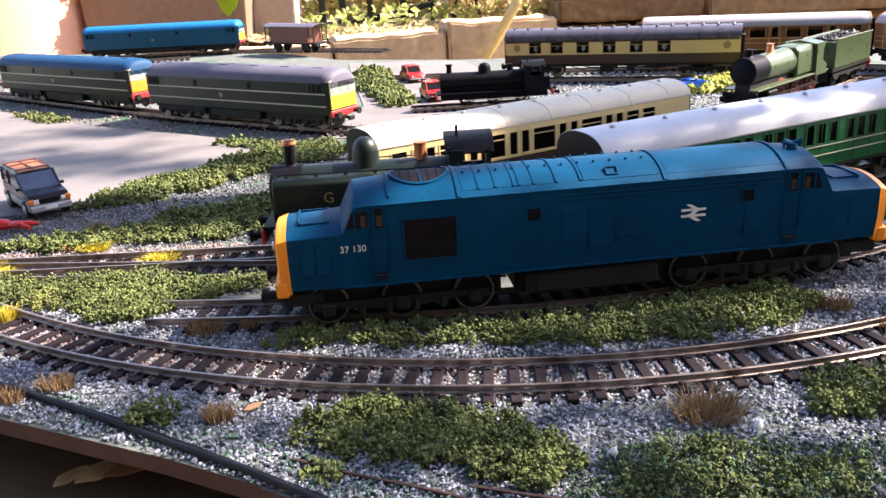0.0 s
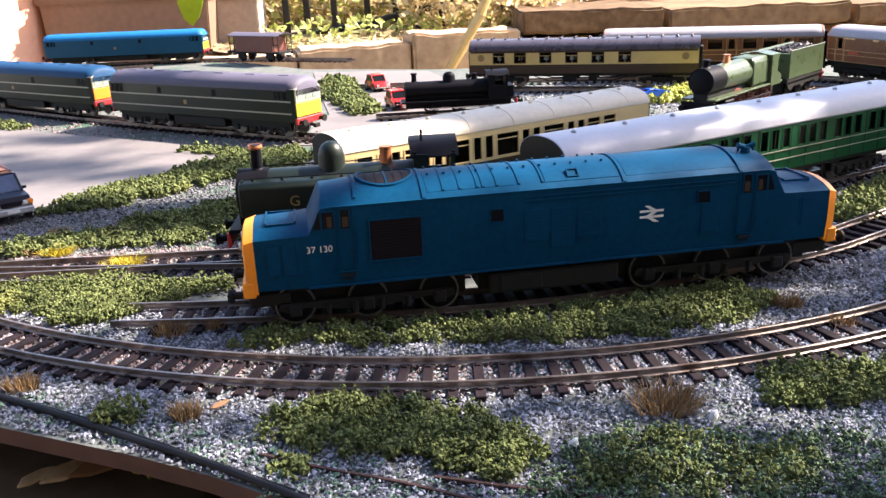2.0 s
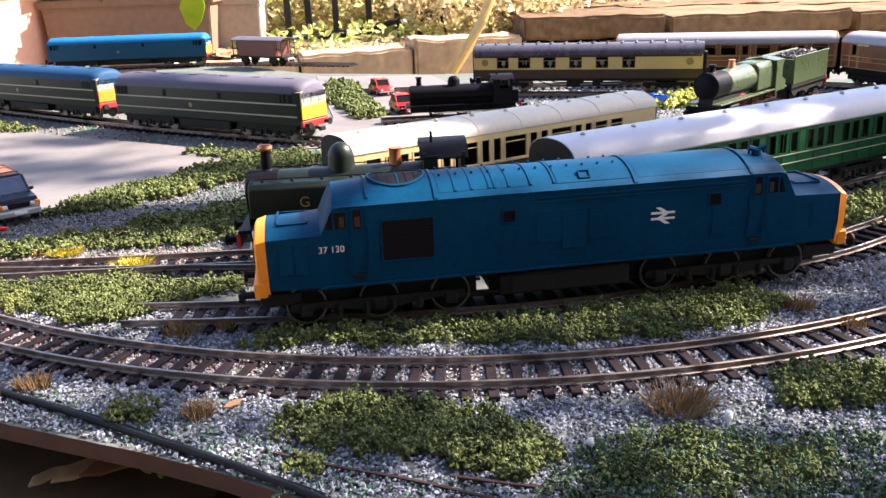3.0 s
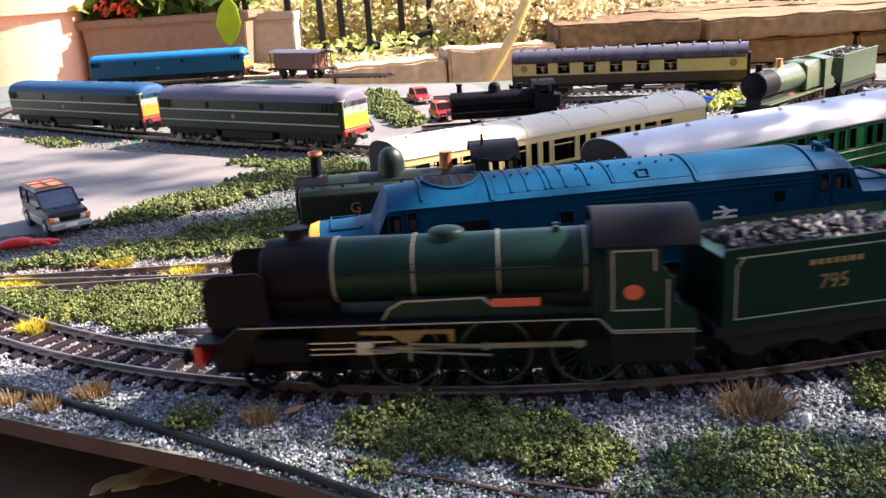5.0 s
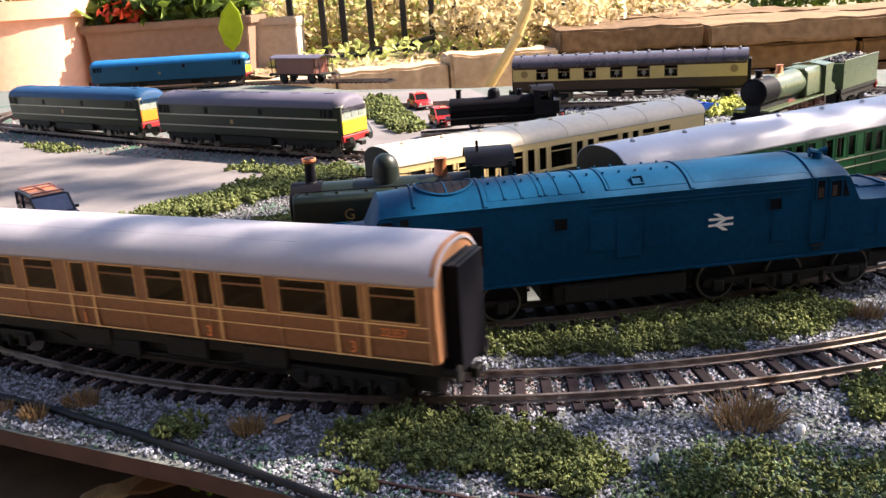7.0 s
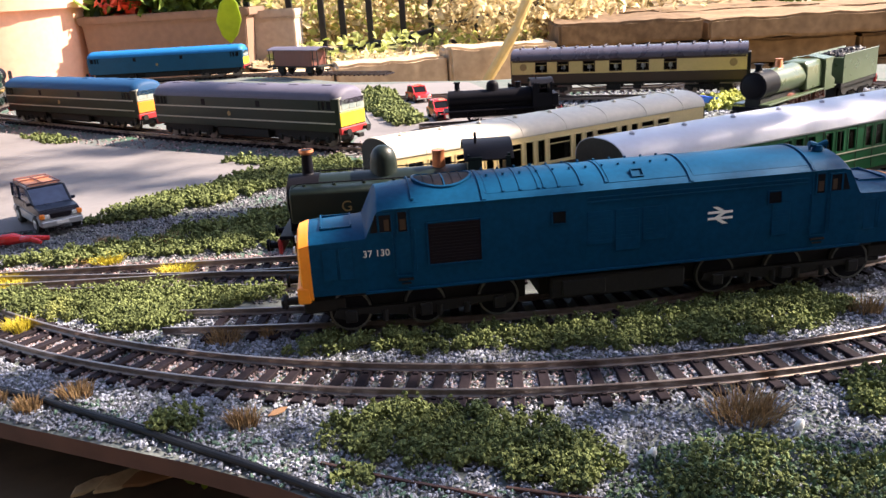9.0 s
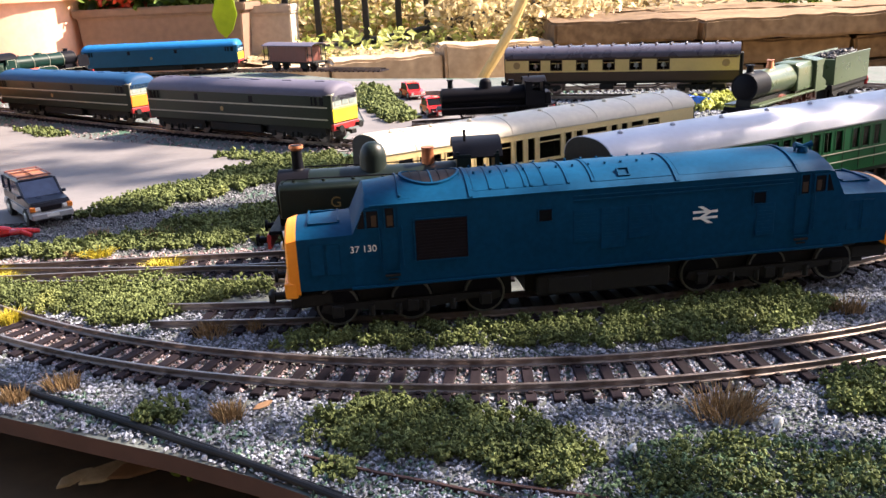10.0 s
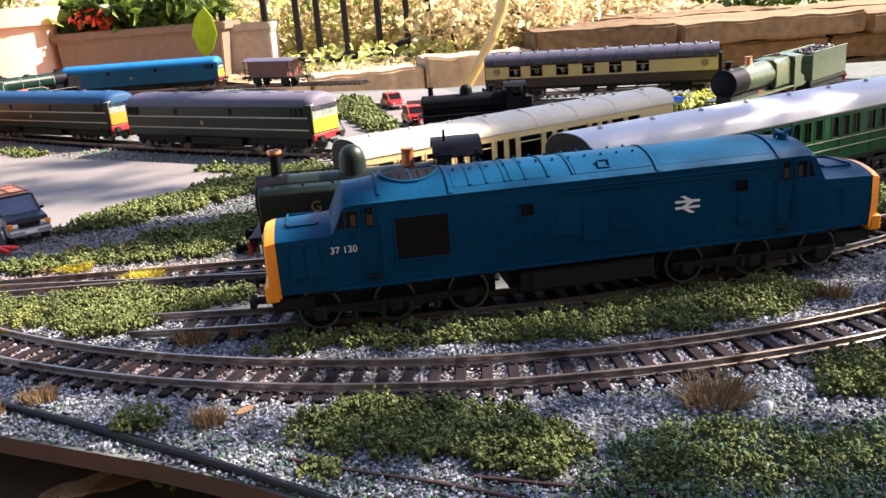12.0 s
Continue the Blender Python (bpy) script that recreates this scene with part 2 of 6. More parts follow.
def box(bm, x0, x1, y0, y1, z0, z1, bevel=0.0, m=None):
    vs = [bm.verts.new((x, y, z)) for x in (x0, x1) for y in (y0, y1) for z in (z0, z1)]
    fs = [bm.faces.new([vs[i] for i in q]) for q in ((0, 1, 3, 2), (4, 6, 7, 5), (0, 4, 5, 1), (2, 3, 7, 6), (0, 2, 6, 4), (1, 5, 7, 3))]
    if m is not None:
        bmesh.ops.transform(bm, matrix=m, verts=vs)
    if bevel:
        bmesh.ops.bevel(bm, geom=list({e for f in fs for e in f.edges}), offset=bevel, segments=1, affect="EDGES")


def ring(bm, p, a, b, r, seg):
    return [bm.verts.new(p + a * (r * math.cos(2 * math.pi * i / seg)) + b * (r * math.sin(2 * math.pi * i / seg))) for i in range(seg)]


def tube(bm, pts, radii, seg=12, caps=True):
    """A round body along points in a line or a bend, with a radius at each."""
    pts = [Vector(p) for p in pts]
    rings = []
    for i, p in enumerate(pts):
        d = (pts[min(i + 1, len(pts) - 1)] - pts[max(i - 1, 0)]).normalized()
        a = d.orthogonal().normalized() if abs(d.x) < 0.9 else d.cross(Vector((0, 1, 0))).normalized()
        b = d.cross(a).normalized()
        rings.append(ring(bm, p, a, b, radii[i] if isinstance(radii, (list, tuple)) else radii, seg))
    for r0, r1 in zip(rings, rings[1:]):
        shift = min(range(seg), key=lambda k: (r1[k].co - r0[0].co).length)
        for i in range(seg):
            bm.faces.new((r0[i], r0[(i + 1) % seg], r1[(i + 1 + shift) % seg], r1[(i + shift) % seg]))
    if caps:
        bm.faces.new(rings[0])
        bm.faces.new(rings[-1])


def loft(bm, sections, caps=True):
    """Skin equal-length closed outlines, each a list of points."""
    rows = [[bm.verts.new(p) for p in s] for s in sections]
    n = len(rows[0])
    for a, b in zip(rows, rows[1:]):
        for i in range(n):
            bm.faces.new((a[i], a[(i + 1) % n], b[(i + 1) % n], b[i]))
    if caps:
        bm.faces.new(rows[0])
        bm.faces.new(rows[-1])


def prism(bm, outline, axis, lo, hi, bevel=0.0):
    """A flat outline thickened along one axis: points are the other two coordinates in order."""
    put = {"x": lambda a, b, c: (c, a, b), "y": lambda a, b, c: (a, c, b), "z": lambda a, b, c: (a, b, c)}[axis]
    loft(bm, [[put(a, b, c) for a, b in outline] for c in (lo, hi)])
    if bevel:
        bmesh.ops.bevel(bm, geom=[e for e in bm.edges], offset=bevel, segments=1, affect="EDGES")


def words(name, text, size, m, material, parent, label=""):
    """Raised lettering as a mesh; m places it, in millimetres."""
    cu = bpy.data.curves.new("text", "FONT")
    cu.body, cu.size, cu.align_x, cu.extrude = text, size, "CENTER", 0.06
    tmp = bpy.data.objects.new("text", cu)
    scene.collection.objects.link(tmp)
    me = bpy.data.meshes.new_from_object(tmp.evaluated_get(bpy.context.evaluated_depsgraph_get()))
    bpy.data.objects.remove(tmp)
    me.transform(Matrix.Scale(MM, 4) @ Matrix.Diagonal((*STRETCH, 1)) @ m)
    me.materials.clear()
    me.materials.append(material)
    return part(name, me, material, parent, label)


def facing(x, y, z, back=False):
    """Where lettering stands on a side that faces -y (or +y)."""
    return Matrix.Translation((x, y, z)) @ Euler((radians(90), 0, radians(180 if back else 0))).to_matrix().to_4x4()


def spline(points, step):
    """Even points along a smooth curve through control points, with their directions."""
    P = [np.array(p, float) for p in points]
    P = [2 * P[0] - P[1]] + P + [2 * P[-1] - P[-2]]
    fine = []
    for i in range(1, len(P) - 2):
        for u in np.linspace(0, 1, 40, endpoint=False):
            fine.append(0.5 * (2 * P[i] + (P[i + 1] - P[i - 1]) * u + (2 * P[i - 1] - 5 * P[i] + 4 * P[i + 1] - P[i + 2]) * u * u + (3 * P[i] - P[i - 1] - 3 * P[i + 1] + P[i + 2]) * u ** 3))
    fine.append(P[-2])
    fine = np.array(fine)
    d = np.concatenate([[0], np.cumsum(np.linalg.norm(np.diff(fine, axis=0), axis=1))])
    s = np.arange(0, d[-1], step)
    out = np.stack([np.interp(s, d, fine[:, k]) for k in range(fine.shape[1])], 1)
    return out


# ---- the table top ----
RAIL_Z = 4.5
CENTRE, RADIUS = (36.7, 617.3), 374.4
BOARD = [(-900, 590), (-400, 358), (-250, 288), (-136, 235), (-104, 221), (-76, 209), (-50, 196), (-32, 185), (20, 152), (90, 112), (200, 70), (420, 40), (900, 40),
         (900, 960), (510, 1022), (300, 1062), (28, 1100), (-146, 1172), (-250, 1300), (-560, 1440), (-900, 1560)]
bm = bmesh.new()
prism(bm, BOARD, "z", -5.6, 0)
baseboard = part("ground_board", bm, EDGE)
baseboard.data.materials.append(SCATTER)
for f in baseboard.data.polygons:
    f.material_index = 1 if f.normal.z > 0.5 else 0
tagged(baseboard, "brown-edged layout board with grey and green scattered ground", "ground", kind="structure")

bm = bmesh.new()
prism(bm, [(-258, 462), (-216, 472), (-178, 530), (-146, 591), (-122, 627), (-133, 644), (-227, 696), (-319, 750), (-451, 860), (-640, 1000), (-800, 900), (-560, 600)], "z", 0.05, 0.9)
tagged(part("road", bm, ROAD), "smooth pale grey card yard surface in streaked sunlight", "road", kind="structure")
bm = bmesh.new()
prism(bm, [(-88, 640), (-30, 640), (60, 700), (40, 800), (60, 900), (20, 1085), (-130, 1130), (-95, 900), (-75, 780)], "z", 0.05, 0.8)
tagged(part("pavement", bm, ROAD), "grey card roadway between the sidings", "road", kind="structure")


def inside(poly, x, y):
    hit = np.zeros(len(x), bool)
    for (x0, y0), (x1, y1) in zip(poly, poly[1:] + poly[:1]):
        c = (y0 > y) != (y1 > y)
        hit ^= c & (x < (x1 - x0) * (y - y0) / (y1 - y0 + 1e-9) + x0)
    return hit


OCTA = np.array([(1, 0, 0), (-1, 0, 0), (0, 1, 0), (0, -1, 0), (0, 0, 1), (0, 0, -1)], float)
OCTF = np.array([(0, 2, 4), (2, 1, 4), (1, 3, 4), (3, 0, 4), (2, 0, 5), (1, 2, 5), (3, 1, 5), (0, 3, 5)])


def bits(name, pos, size, material, label, category, flat=1.0, rough=0.35, seed=1):
    """Thousands of small irregular lumps as one mesh of stuff."""
    rng = np.random.default_rng(seed)
    n = len(pos)
    ang = rng.uniform(0, 2 * np.pi, n)
    tip = rng.uniform(-0.8, 0.8, n)
    base = OCTA[None] * (1 + rng.uniform(-rough, rough, (n, 6, 1))) + rng.uniform(-0.25, 0.25, (n, 6, 3))
    base = base * size[:, None, None]
    c, s = np.cos(ang)[:, None], np.sin(ang)[:, None]
    x, y, z = base[..., 0], base[..., 1], base[..., 2] * flat
    ct, st = np.cos(tip)[:, None], np.sin(tip)[:, None]
    y, z = y * ct - z * st, y * st + z * ct
    v = np.stack([x * c - y * s, x * s + y * c, z], -1) + pos[:, None, :]
    faces = (OCTF[None] + 6 * np.arange(n)[:, None, None]).reshape(-1, 3)
    me = bpy.data.meshes.new(name)
    me.from_pydata((v.reshape(-1, 3) * MM).tolist(), [], faces.tolist())
    me.materials.append(material)
    return tagged(new(name, me), label, category, kind="stuff")


def lumps(x, y, seed):
    """A soft uneven height field between 0 and 1."""
    rng = np.random.default_rng(seed)
    h = np.zeros(len(x))
    for k, w in ((14, 0.5), (7, 0.3), (3.6, 0.2)):
        for _ in range(3):
            a, p, q = rng.uniform(0, 6.3, 3)
            h += w / 3 * (0.5 + 0.5 * np.sin((x * np.cos(a) + y * np.sin(a)) / k * 2 + p) * np.sin((y * np.cos(a) - x * np.sin(a)) / k * 2.3 + q))
    return h


# ---- tracks ----
def offset(pts, d):
    t = np.gradient(pts, axis=0)
    t /= np.linalg.norm(t, axis=1)[:, None]
    return pts + d * np.stack([-t[:, 1], t[:, 0]], 1)


RAIL_SECTION = [(-1.1, 2.0), (1.1, 2.0), (1.1, 2.35), (0.3, 2.7), (0.3, 3.7), (0.52, 3.95), (0.52, 4.4), (0.4, 4.5), (-0.4, 4.5), (-0.52, 4.4), (-0.52, 3.95), (-0.3, 3.7), (-0.3, 2.7), (-1.1, 2.35)]


def rail_mesh(pts, z=0.0):
    t = np.gradient(pts, axis=0)
    t /= np.linalg.norm(t, axis=1)[:, None]
    nrm = np.stack([-t[:, 1], t[:, 0]], 1)
    bm = bmesh.new()
    loft(bm, [[(p[0] + n[0] * a, p[1] + n[1] * a, h + z) for a, h in RAIL_SECTION] for p, n in zip(pts, nrm)])
    return bm


bm = bmesh.new()
box(bm, -1.75, 1.75, -15, 15, 0.1, 2.0, 0.25)
for y in (-10.2, -6.3, 6.3, 10.2):
    box(bm, -0.9, 0.9, y - 0.7, y + 0.7, 1.9, 2.6, 0.2)
SLEEPER_MESH = finish(bm)
SLEEPER_MESH.materials.append(SLEEPER)


def track(label, pts, pitch=8.2, z=0.0, skip=(0, 0)):
    """Two rails with sleepers below, along even points."""
    tr = thing("railway_track", at(0, 0), label, "railway track", "tracks")
    for d in (-8.8, 8.8):
        part("rail", rail_mesh(offset(pts, d), z), RAIL, tr)
    t = np.gradient(pts, axis=0)
    d = np.concatenate([[0], np.cumsum(np.linalg.norm(np.diff(pts, axis=0), axis=1))])
    rng = random.Random(len(pts))
    for s in np.arange(pitch / 2 + skip[0], d[-1] - skip[1], pitch):
        x, y, u, v = (np.interp(s, d, a) for a in (pts[:, 0], pts[:, 1], t[:, 0], t[:, 1]))
        sl = new("sleeper", SLEEPER_MESH)
        sl.parent = tr
        sl.matrix_basis = at(x, y, z + rng.uniform(-0.12, 0.05), math.degrees(math.atan2(v, u)) + rng.uniform(-1.2, 1.2))
    return tr


# the way of the running train: it starts at the back on one side, rounds the front curve and stops at the back on the other
arc = [(CENTRE[0] + RADIUS * math.cos(radians(a)), CENTRE[1] + RADIUS * math.sin(radians(a))) for a in range(-58, -157, -7)]
WAY = spline([(-60, 945), (60, 938), (182, 920), (330, 895), (440, 815), (482, 690), (442, 530), (330, 378)] + arc + [(-375, 625), (-480, 850), (-566, 1030), (-582, 1120), (-548, 1205), (-490, 1250), (-380, 1290)], 4.0)
WAY_D = np.concatenate([[0], np.cumsum(np.linalg.norm(np.diff(WAY, axis=0), axis=1))])
WAY_ZERO = WAY_D[np.argmin(WAY[:, 1] + 0.0005 * (WAY[:, 0] - CENTRE[0]) ** 2)]


def on_way(s):
    """The place on the train's way, s millimetres past its foremost point."""
    s = s + WAY_ZERO
    return Vector((float(np.interp(s, WAY_D, WAY[:, 0])), float(np.interp(s, WAY_D, WAY[:, 1]))))


track("curved main line track with brown sleepers in grey ballast", WAY)
SIDING = spline([(-110, 306.5), (-65, 304), (0, 302.5), (60, 308), (106, 320.5), (170, 343), (211, 366), (300, 425), (420, 510)], 4.0)
track("weathered siding track under the blue diesel locomotive", SIDING, skip=(14, 0))
YARD = spline([(-420, 372), (-300, 371), (-208, 370.5), (-160, 371), (-100, 372), (20, 376), (90, 392)], 4.0)
track("yard track with rusty brown rails and low sleepers", YARD, z=-0.6)
track("turnout branch track crossing low brown ballast", spline([(-420, 371), (-300, 370), (-230, 367), (-160, 360), (-100, 354), (-40, 349), (60, 352)], 4.0), z=-0.8)
coach_track = spline([(-60, 391), (-35, 406), (145, 517), (330, 632)], 5.0)
track("siding track under the cream coach", coach_track, z=-0.5)
track("siding track under the green coach", spline([(40, 358), (65, 372), (278, 487), (420, 568)], 5.0), z=-0.5)
track("siding track under the two dark green diesels", spline([(-20, 622), (-76, 660), (-255, 778), (-475, 948), (-640, 1078)], 5.0), z=-0.3)
track("back siding track under the pullman coach", spline([(-20, 916), (70, 885), (277, 818), (420, 772)], 5.0), z=-0.5)
track("short siding track under the black tank locomotive", spline([(-30, 742), (45, 746), (130, 752)], 5.0), z=-0.5)
track("siding track under the green tender locomotive", spline([(210, 625.7), (300, 719), (372, 793)], 5.0), z=-0.5)
track("far siding track under the bright blue diesel", spline([(-640, 1362), (-545, 1356), (-290, 1340), (-90, 1250)], 5.0), z=-0.5)

# half-buried old rails near the front edge
old = thing("old_rail_pair", at(0, 0), "rusty rails half buried in scattered ballast", "rail")
for pts in ([(-38, 203.5), (-20, 195), (2, 186), (30, 172)], [(10, 188), (25, 183), (42, 178), (70, 168)]):
    part("rail", rail_mesh(spline(pts, 4.0), -2.9), RUST, old)

# ---- ballast and turf ----
rng = np.random.default_rng(5)


def scatter(poly, per_mm2, seed, rag=4.0):
    r = np.random.default_rng(seed)
    xs, ys = [p[0] for p in poly], [p[1] for p in poly]
    x0, x1, y0, y1 = min(xs) - rag, max(xs) + rag, min(ys) - rag, max(ys) + rag
    n = int((x1 - x0) * (y1 - y0) * per_mm2)
    x, y = r.uniform(x0, x1, n), r.uniform(y0, y1, n)
    w = rag * 1.6
    keep = inside(poly, x + (lumps(x, y, seed) - 0.45) * w * 2 + r.normal(0, rag * 0.25, n), y + (lumps(x + 99, y, seed) - 0.45) * w * 2 + r.normal(0, rag * 0.25, n))
    return x[keep], y[keep], r


def near_rail(x, y, pts, half):
    """Where points lie within half a width of a line."""
    out = np.zeros(len(x), bool)
    for p in pts[::2]:
        out |= (np.abs(x - p[0]) < half + 6) & (np.abs(y - p[1]) < half + 6) & (np.hypot(x - p[0], y - p[1]) < half)
    return out


FRONT = [(-230, 281), (-136, 237), (-76, 210.5), (-32, 186.5), (20, 153.5), (90, 114), (200, 90), (330, 150), (330, 330), (200, 345), (110, 315), (0, 300), (-70, 315), (-140, 330), (-230, 345)]
x, y, r = scatter(FRONT, 0.95, 11, 1.5)
size = r.uniform(0.38, 0.80, len(x)) * (1 + 0.25 * (r.random(len(x)) > 0.93))
z = r.uniform(0.1, 0.8, len(x)) + 0.5 * lumps(x, y, 3)
brown = near_rail(x, y, WAY, 13) & (r.random(len(x)) < np.clip(0.75 - (x + 150) / 420, 0.15, 0.75))
bits("ballast", np.stack([x, y, z], 1)[~brown], size[~brown], STONE, "loose blue-grey granite ballast chippings", "ballast", flat=0.75, seed=21)
bits("ballast", np.stack([x, y, z], 1)[brown], size[brown], BROWNBALLAST, "purplish brown ballast between the main line rails", "ballast", flat=0.75, seed=28)
MID = [(-300, 345), (-60, 330), (-50, 420), (-90, 440), (-160, 480), (-215, 470), (-262, 463), (-330, 440)]
x, y, r = scatter(MID, 0.40, 12, 3)
brown = near_rail(x, y, YARD, 26)
for mask, m, lab in ((brown, BROWNBALLAST, "purplish brown ballast between the yard rails"), (~brown, GREYSTONE, "grey ballast chippings beside the yard")):
    bits("ballast", np.stack([x[mask], y[mask], r.uniform(0.1, 0.7, mask.sum())], 1), r.uniform(0.5, 1.0, mask.sum()), m, lab, "ballast", flat=0.75, seed=22)
x, y, r = scatter([(-262, 463), (-210, 466), (-120, 440), (-60, 430), (-55, 600), (-100, 610), (-150, 560), (-180, 500)], 0.22, 15, 4)
bits("ballast", np.stack([x, y, r.uniform(0.1, 0.8, len(x))], 1), r.uniform(0.7, 1.3, len(x)), GREYSTONE, "grey ballast chippings between hedge and yard", "ballast", flat=0.75, seed=25)
BACK = [(150, 345), (400, 480), (520, 700), (400, 900), (60, 920), (60, 720), (-60, 640), (0, 560), (120, 600), (200, 560), (60, 400)]
x, y, r = scatter(BACK, 0.07, 13, 6)
bits("ballast", np.stack([x, y, r.uniform(0.1, 0.8, len(x))], 1), r.uniform(0.9, 1.7, len(x)), STONE, "grey ballast between the back sidings", "ballast", flat=0.7, seed=23)
x, y, r = scatter([(-40, 612), (-132, 645), (-318, 752), (-560, 948), (-660, 1030), (-600, 1100), (-250, 812), (-40, 672)], 0.035, 14, 6)
bits("ballast", np.stack([x, y, r.uniform(0.1, 1.2, len(x))], 1), r.uniform(0.7, 1.3, len(x)), BROWNBALLAST, "dark brown grey ballast along the diesel siding", "ballast", flat=0.7, seed=24)


def turf(poly, tall, seed, material=None, density=1.5, rag=4.0, grain=(0.55, 1.25), label="clumped olive green foam turf on the ballast"):
    each = max(3, int(density * 0.72 * tall ** 1.45))
    x, y, r = scatter(poly, density * 0.9 / each, seed, rag)           # clump centres
    big = tall * r.uniform(0.30, 0.62, len(x)) * (0.65 + 0.7 * lumps(x, y, seed + 50))
    x, y, big = np.repeat(x, each), np.repeat(y, each), np.repeat(big, each)
    n = len(x)
    v = r.normal(0, 1, (n, 3)) * (1, 1, 0.9)
    v *= (r.uniform(0.35, 1.12, n) / np.linalg.norm(v, axis=1))[:, None]
    x, y = x + v[:, 0] * big, y + v[:, 1] * big
    z = 0.35 + big * 0.75 + v[:, 2] * big
    keep = z > 0.1
    x, y, z = x[keep], y[keep], z[keep]
    bits("turf", np.stack([x, y, z], 1), r.uniform(*grain, len(x)), material or TURF, label, "turf", rough=0.6, seed=seed)


turf([(-62, 285), (-58, 279), (-17, 272), (58, 267), (105, 270), (142, 290), (146, 300), (131, 309), (96, 304), (66, 297), (20, 289), (-19, 290)], 5.2, 31, density=5.0, grain=(0.32, 0.85))
turf([(-260, 345), (-199, 357), (-122, 353), (-75, 345), (-71, 334), (-93, 329), (-112, 308), (-126, 304), (-158, 320), (-195, 338), (-260, 335)], 6.0, 32, density=4.2, grain=(0.32, 0.85))
turf([(-40, 227), (-26, 233), (2, 229), (22, 217), (34, 208), (40, 194), (30, 188), (14, 191), (-8, 204), (-22, 207), (-38, 211)], 6.5, 33, density=6.0, grain=(0.32, 0.85))
turf([(49, 203), (64, 211), (84, 205), (104, 199), (118, 200), (150, 190), (150, 150), (60, 130), (30, 160), (36, 182)], 3.6, 34, TEAL, density=1.5, rag=7, grain=(0.3, 0.75), label="dark bluish green scatter turf near the front edge")
turf([(52, 200), (74, 205), (90, 198), (112, 192), (104, 176), (70, 172), (45, 184)], 5.5, 44, density=2.2, rag=6, grain=(0.3, 0.8))
turf([(106, 230), (119, 237), (140, 239), (190, 245), (190, 215), (135, 214), (120, 216), (109, 219)], 6.0, 35, density=5.0, grain=(0.32, 0.85))
turf([(-214, 470), (-197, 512), (-164, 545), (-132, 607), (-85, 622), (-66, 590), (-74, 572), (-108, 553), (-126, 525), (-137, 512), (-152, 500), (-178, 480)], 7.0, 36, density=1.9, rag=5, grain=(0.6, 1.4), label="low hedge of olive foam along the grey yard")
turf([(-240, 398), (-221, 405), (-186, 421), (-145, 431), (-90, 441), (-60, 436), (-60, 408), (-84, 405), (-137, 404), (-176, 396)], 6.0, 37, density=2.0, grain=(0.5, 1.2))
turf([(-160, 440), (-110, 470), (-70, 500), (-62, 480), (-90, 440)], 6.5, 38, density=1.8, grain=(0.5, 1.3))
turf([(205, 385), (235, 434), (300, 480), (360, 500), (380, 470), (300, 425), (240, 395), (215, 378)], 5.0, 39, density=0.8, grain=(0.8, 1.6))
turf([(-104, 1030), (-70, 1010), (-37, 800), (-24, 770), (-50, 764), (-72, 830), (-92, 904)], 9.0, 40, density=0.5, rag=6, grain=(1.4, 2.8), label="pale sunlit foam hedge beside the back road")
turf([(205, 775), (276, 834), (300, 815), (262, 762), (225, 752)], 9.0, 41, density=0.5, rag=5, grain=(1.3, 2.6), material=YTURF, label="bright yellow green foam bush between back sidings")
turf([(-180, 640), (-110, 602), (-96, 614), (-160, 652)], 5.0, 42, density=0.45, grain=(1.0, 2.0))
turf([(-420, 820), (-360, 770), (-340, 780), (-400, 835)], 5.0, 43, density=0.3, grain=(1.0, 2.0))
turf([(-128, 240), (-60, 206), (-20, 182), (30, 152), (40, 170), (0, 192), (-50, 219), (-110, 246)], 1.0, 45, MINT, density=0.75, rag=7, grain=(0.35, 0.75), label="thin mint green scatter over the grey ground")


def tuft(x, y, r, tall, material, label, count=150, seed=1):
    """A clump of thin grass blades that spread from the base."""
    rg = random.Random(seed)
    verts, faces = [], []
    for _ in range(count):
        a, b = rg.uniform(0, 6.28), rg.random() ** 0.6 * r
        px, py = b * math.cos(a), b * math.sin(a) * 0.8
        h, w = tall * rg.uniform(0.5, 1.05), rg.uniform(0.12, 0.24)
        lx, ly = px * rg.uniform(0.2, 0.8) + rg.gauss(0, r * 0.16), py * rg.uniform(0.2, 0.8) + rg.gauss(0, r * 0.16)
        t = rg.uniform(0, 3.14)
        k = len(verts)
        for cx, cy in ((math.cos(t), math.sin(t)), (math.cos(t + 2.1), math.sin(t + 2.1)), (math.cos(t + 4.2), math.sin(t + 4.2))):
            verts.append(((px + cx * w) * MM, (py + cy * w) * MM, 0))
        for cx, cy in ((math.cos(t), math.sin(t)), (math.cos(t + 2.1), math.sin(t + 2.1)), (math.cos(t + 4.2), math.sin(t + 4.2))):
            verts.append(((px + lx * 0.4 + cx * w * 0.8) * MM, (py + ly * 0.4 + cy * w * 0.8) * MM, h * 0.6 * MM))
        verts.append(((px + lx) * MM, (py + ly) * MM, h * MM))
        for i in range(3):
            j = (i + 1) % 3
            faces += [(k + i, k + j, k + 3 + j, k + 3 + i), (k + 3 + i, k + 3 + j, k + 6)]
    me = bpy.data.meshes.new("grass_tuft")
    me.from_pydata(verts, [], faces)
    me.materials.append(material)
    ob = new("grass_tuft", me)
    ob.matrix_basis = at(x, y, 0.3)
    return tagged(ob, label, "grass tuft", "grass tufts")


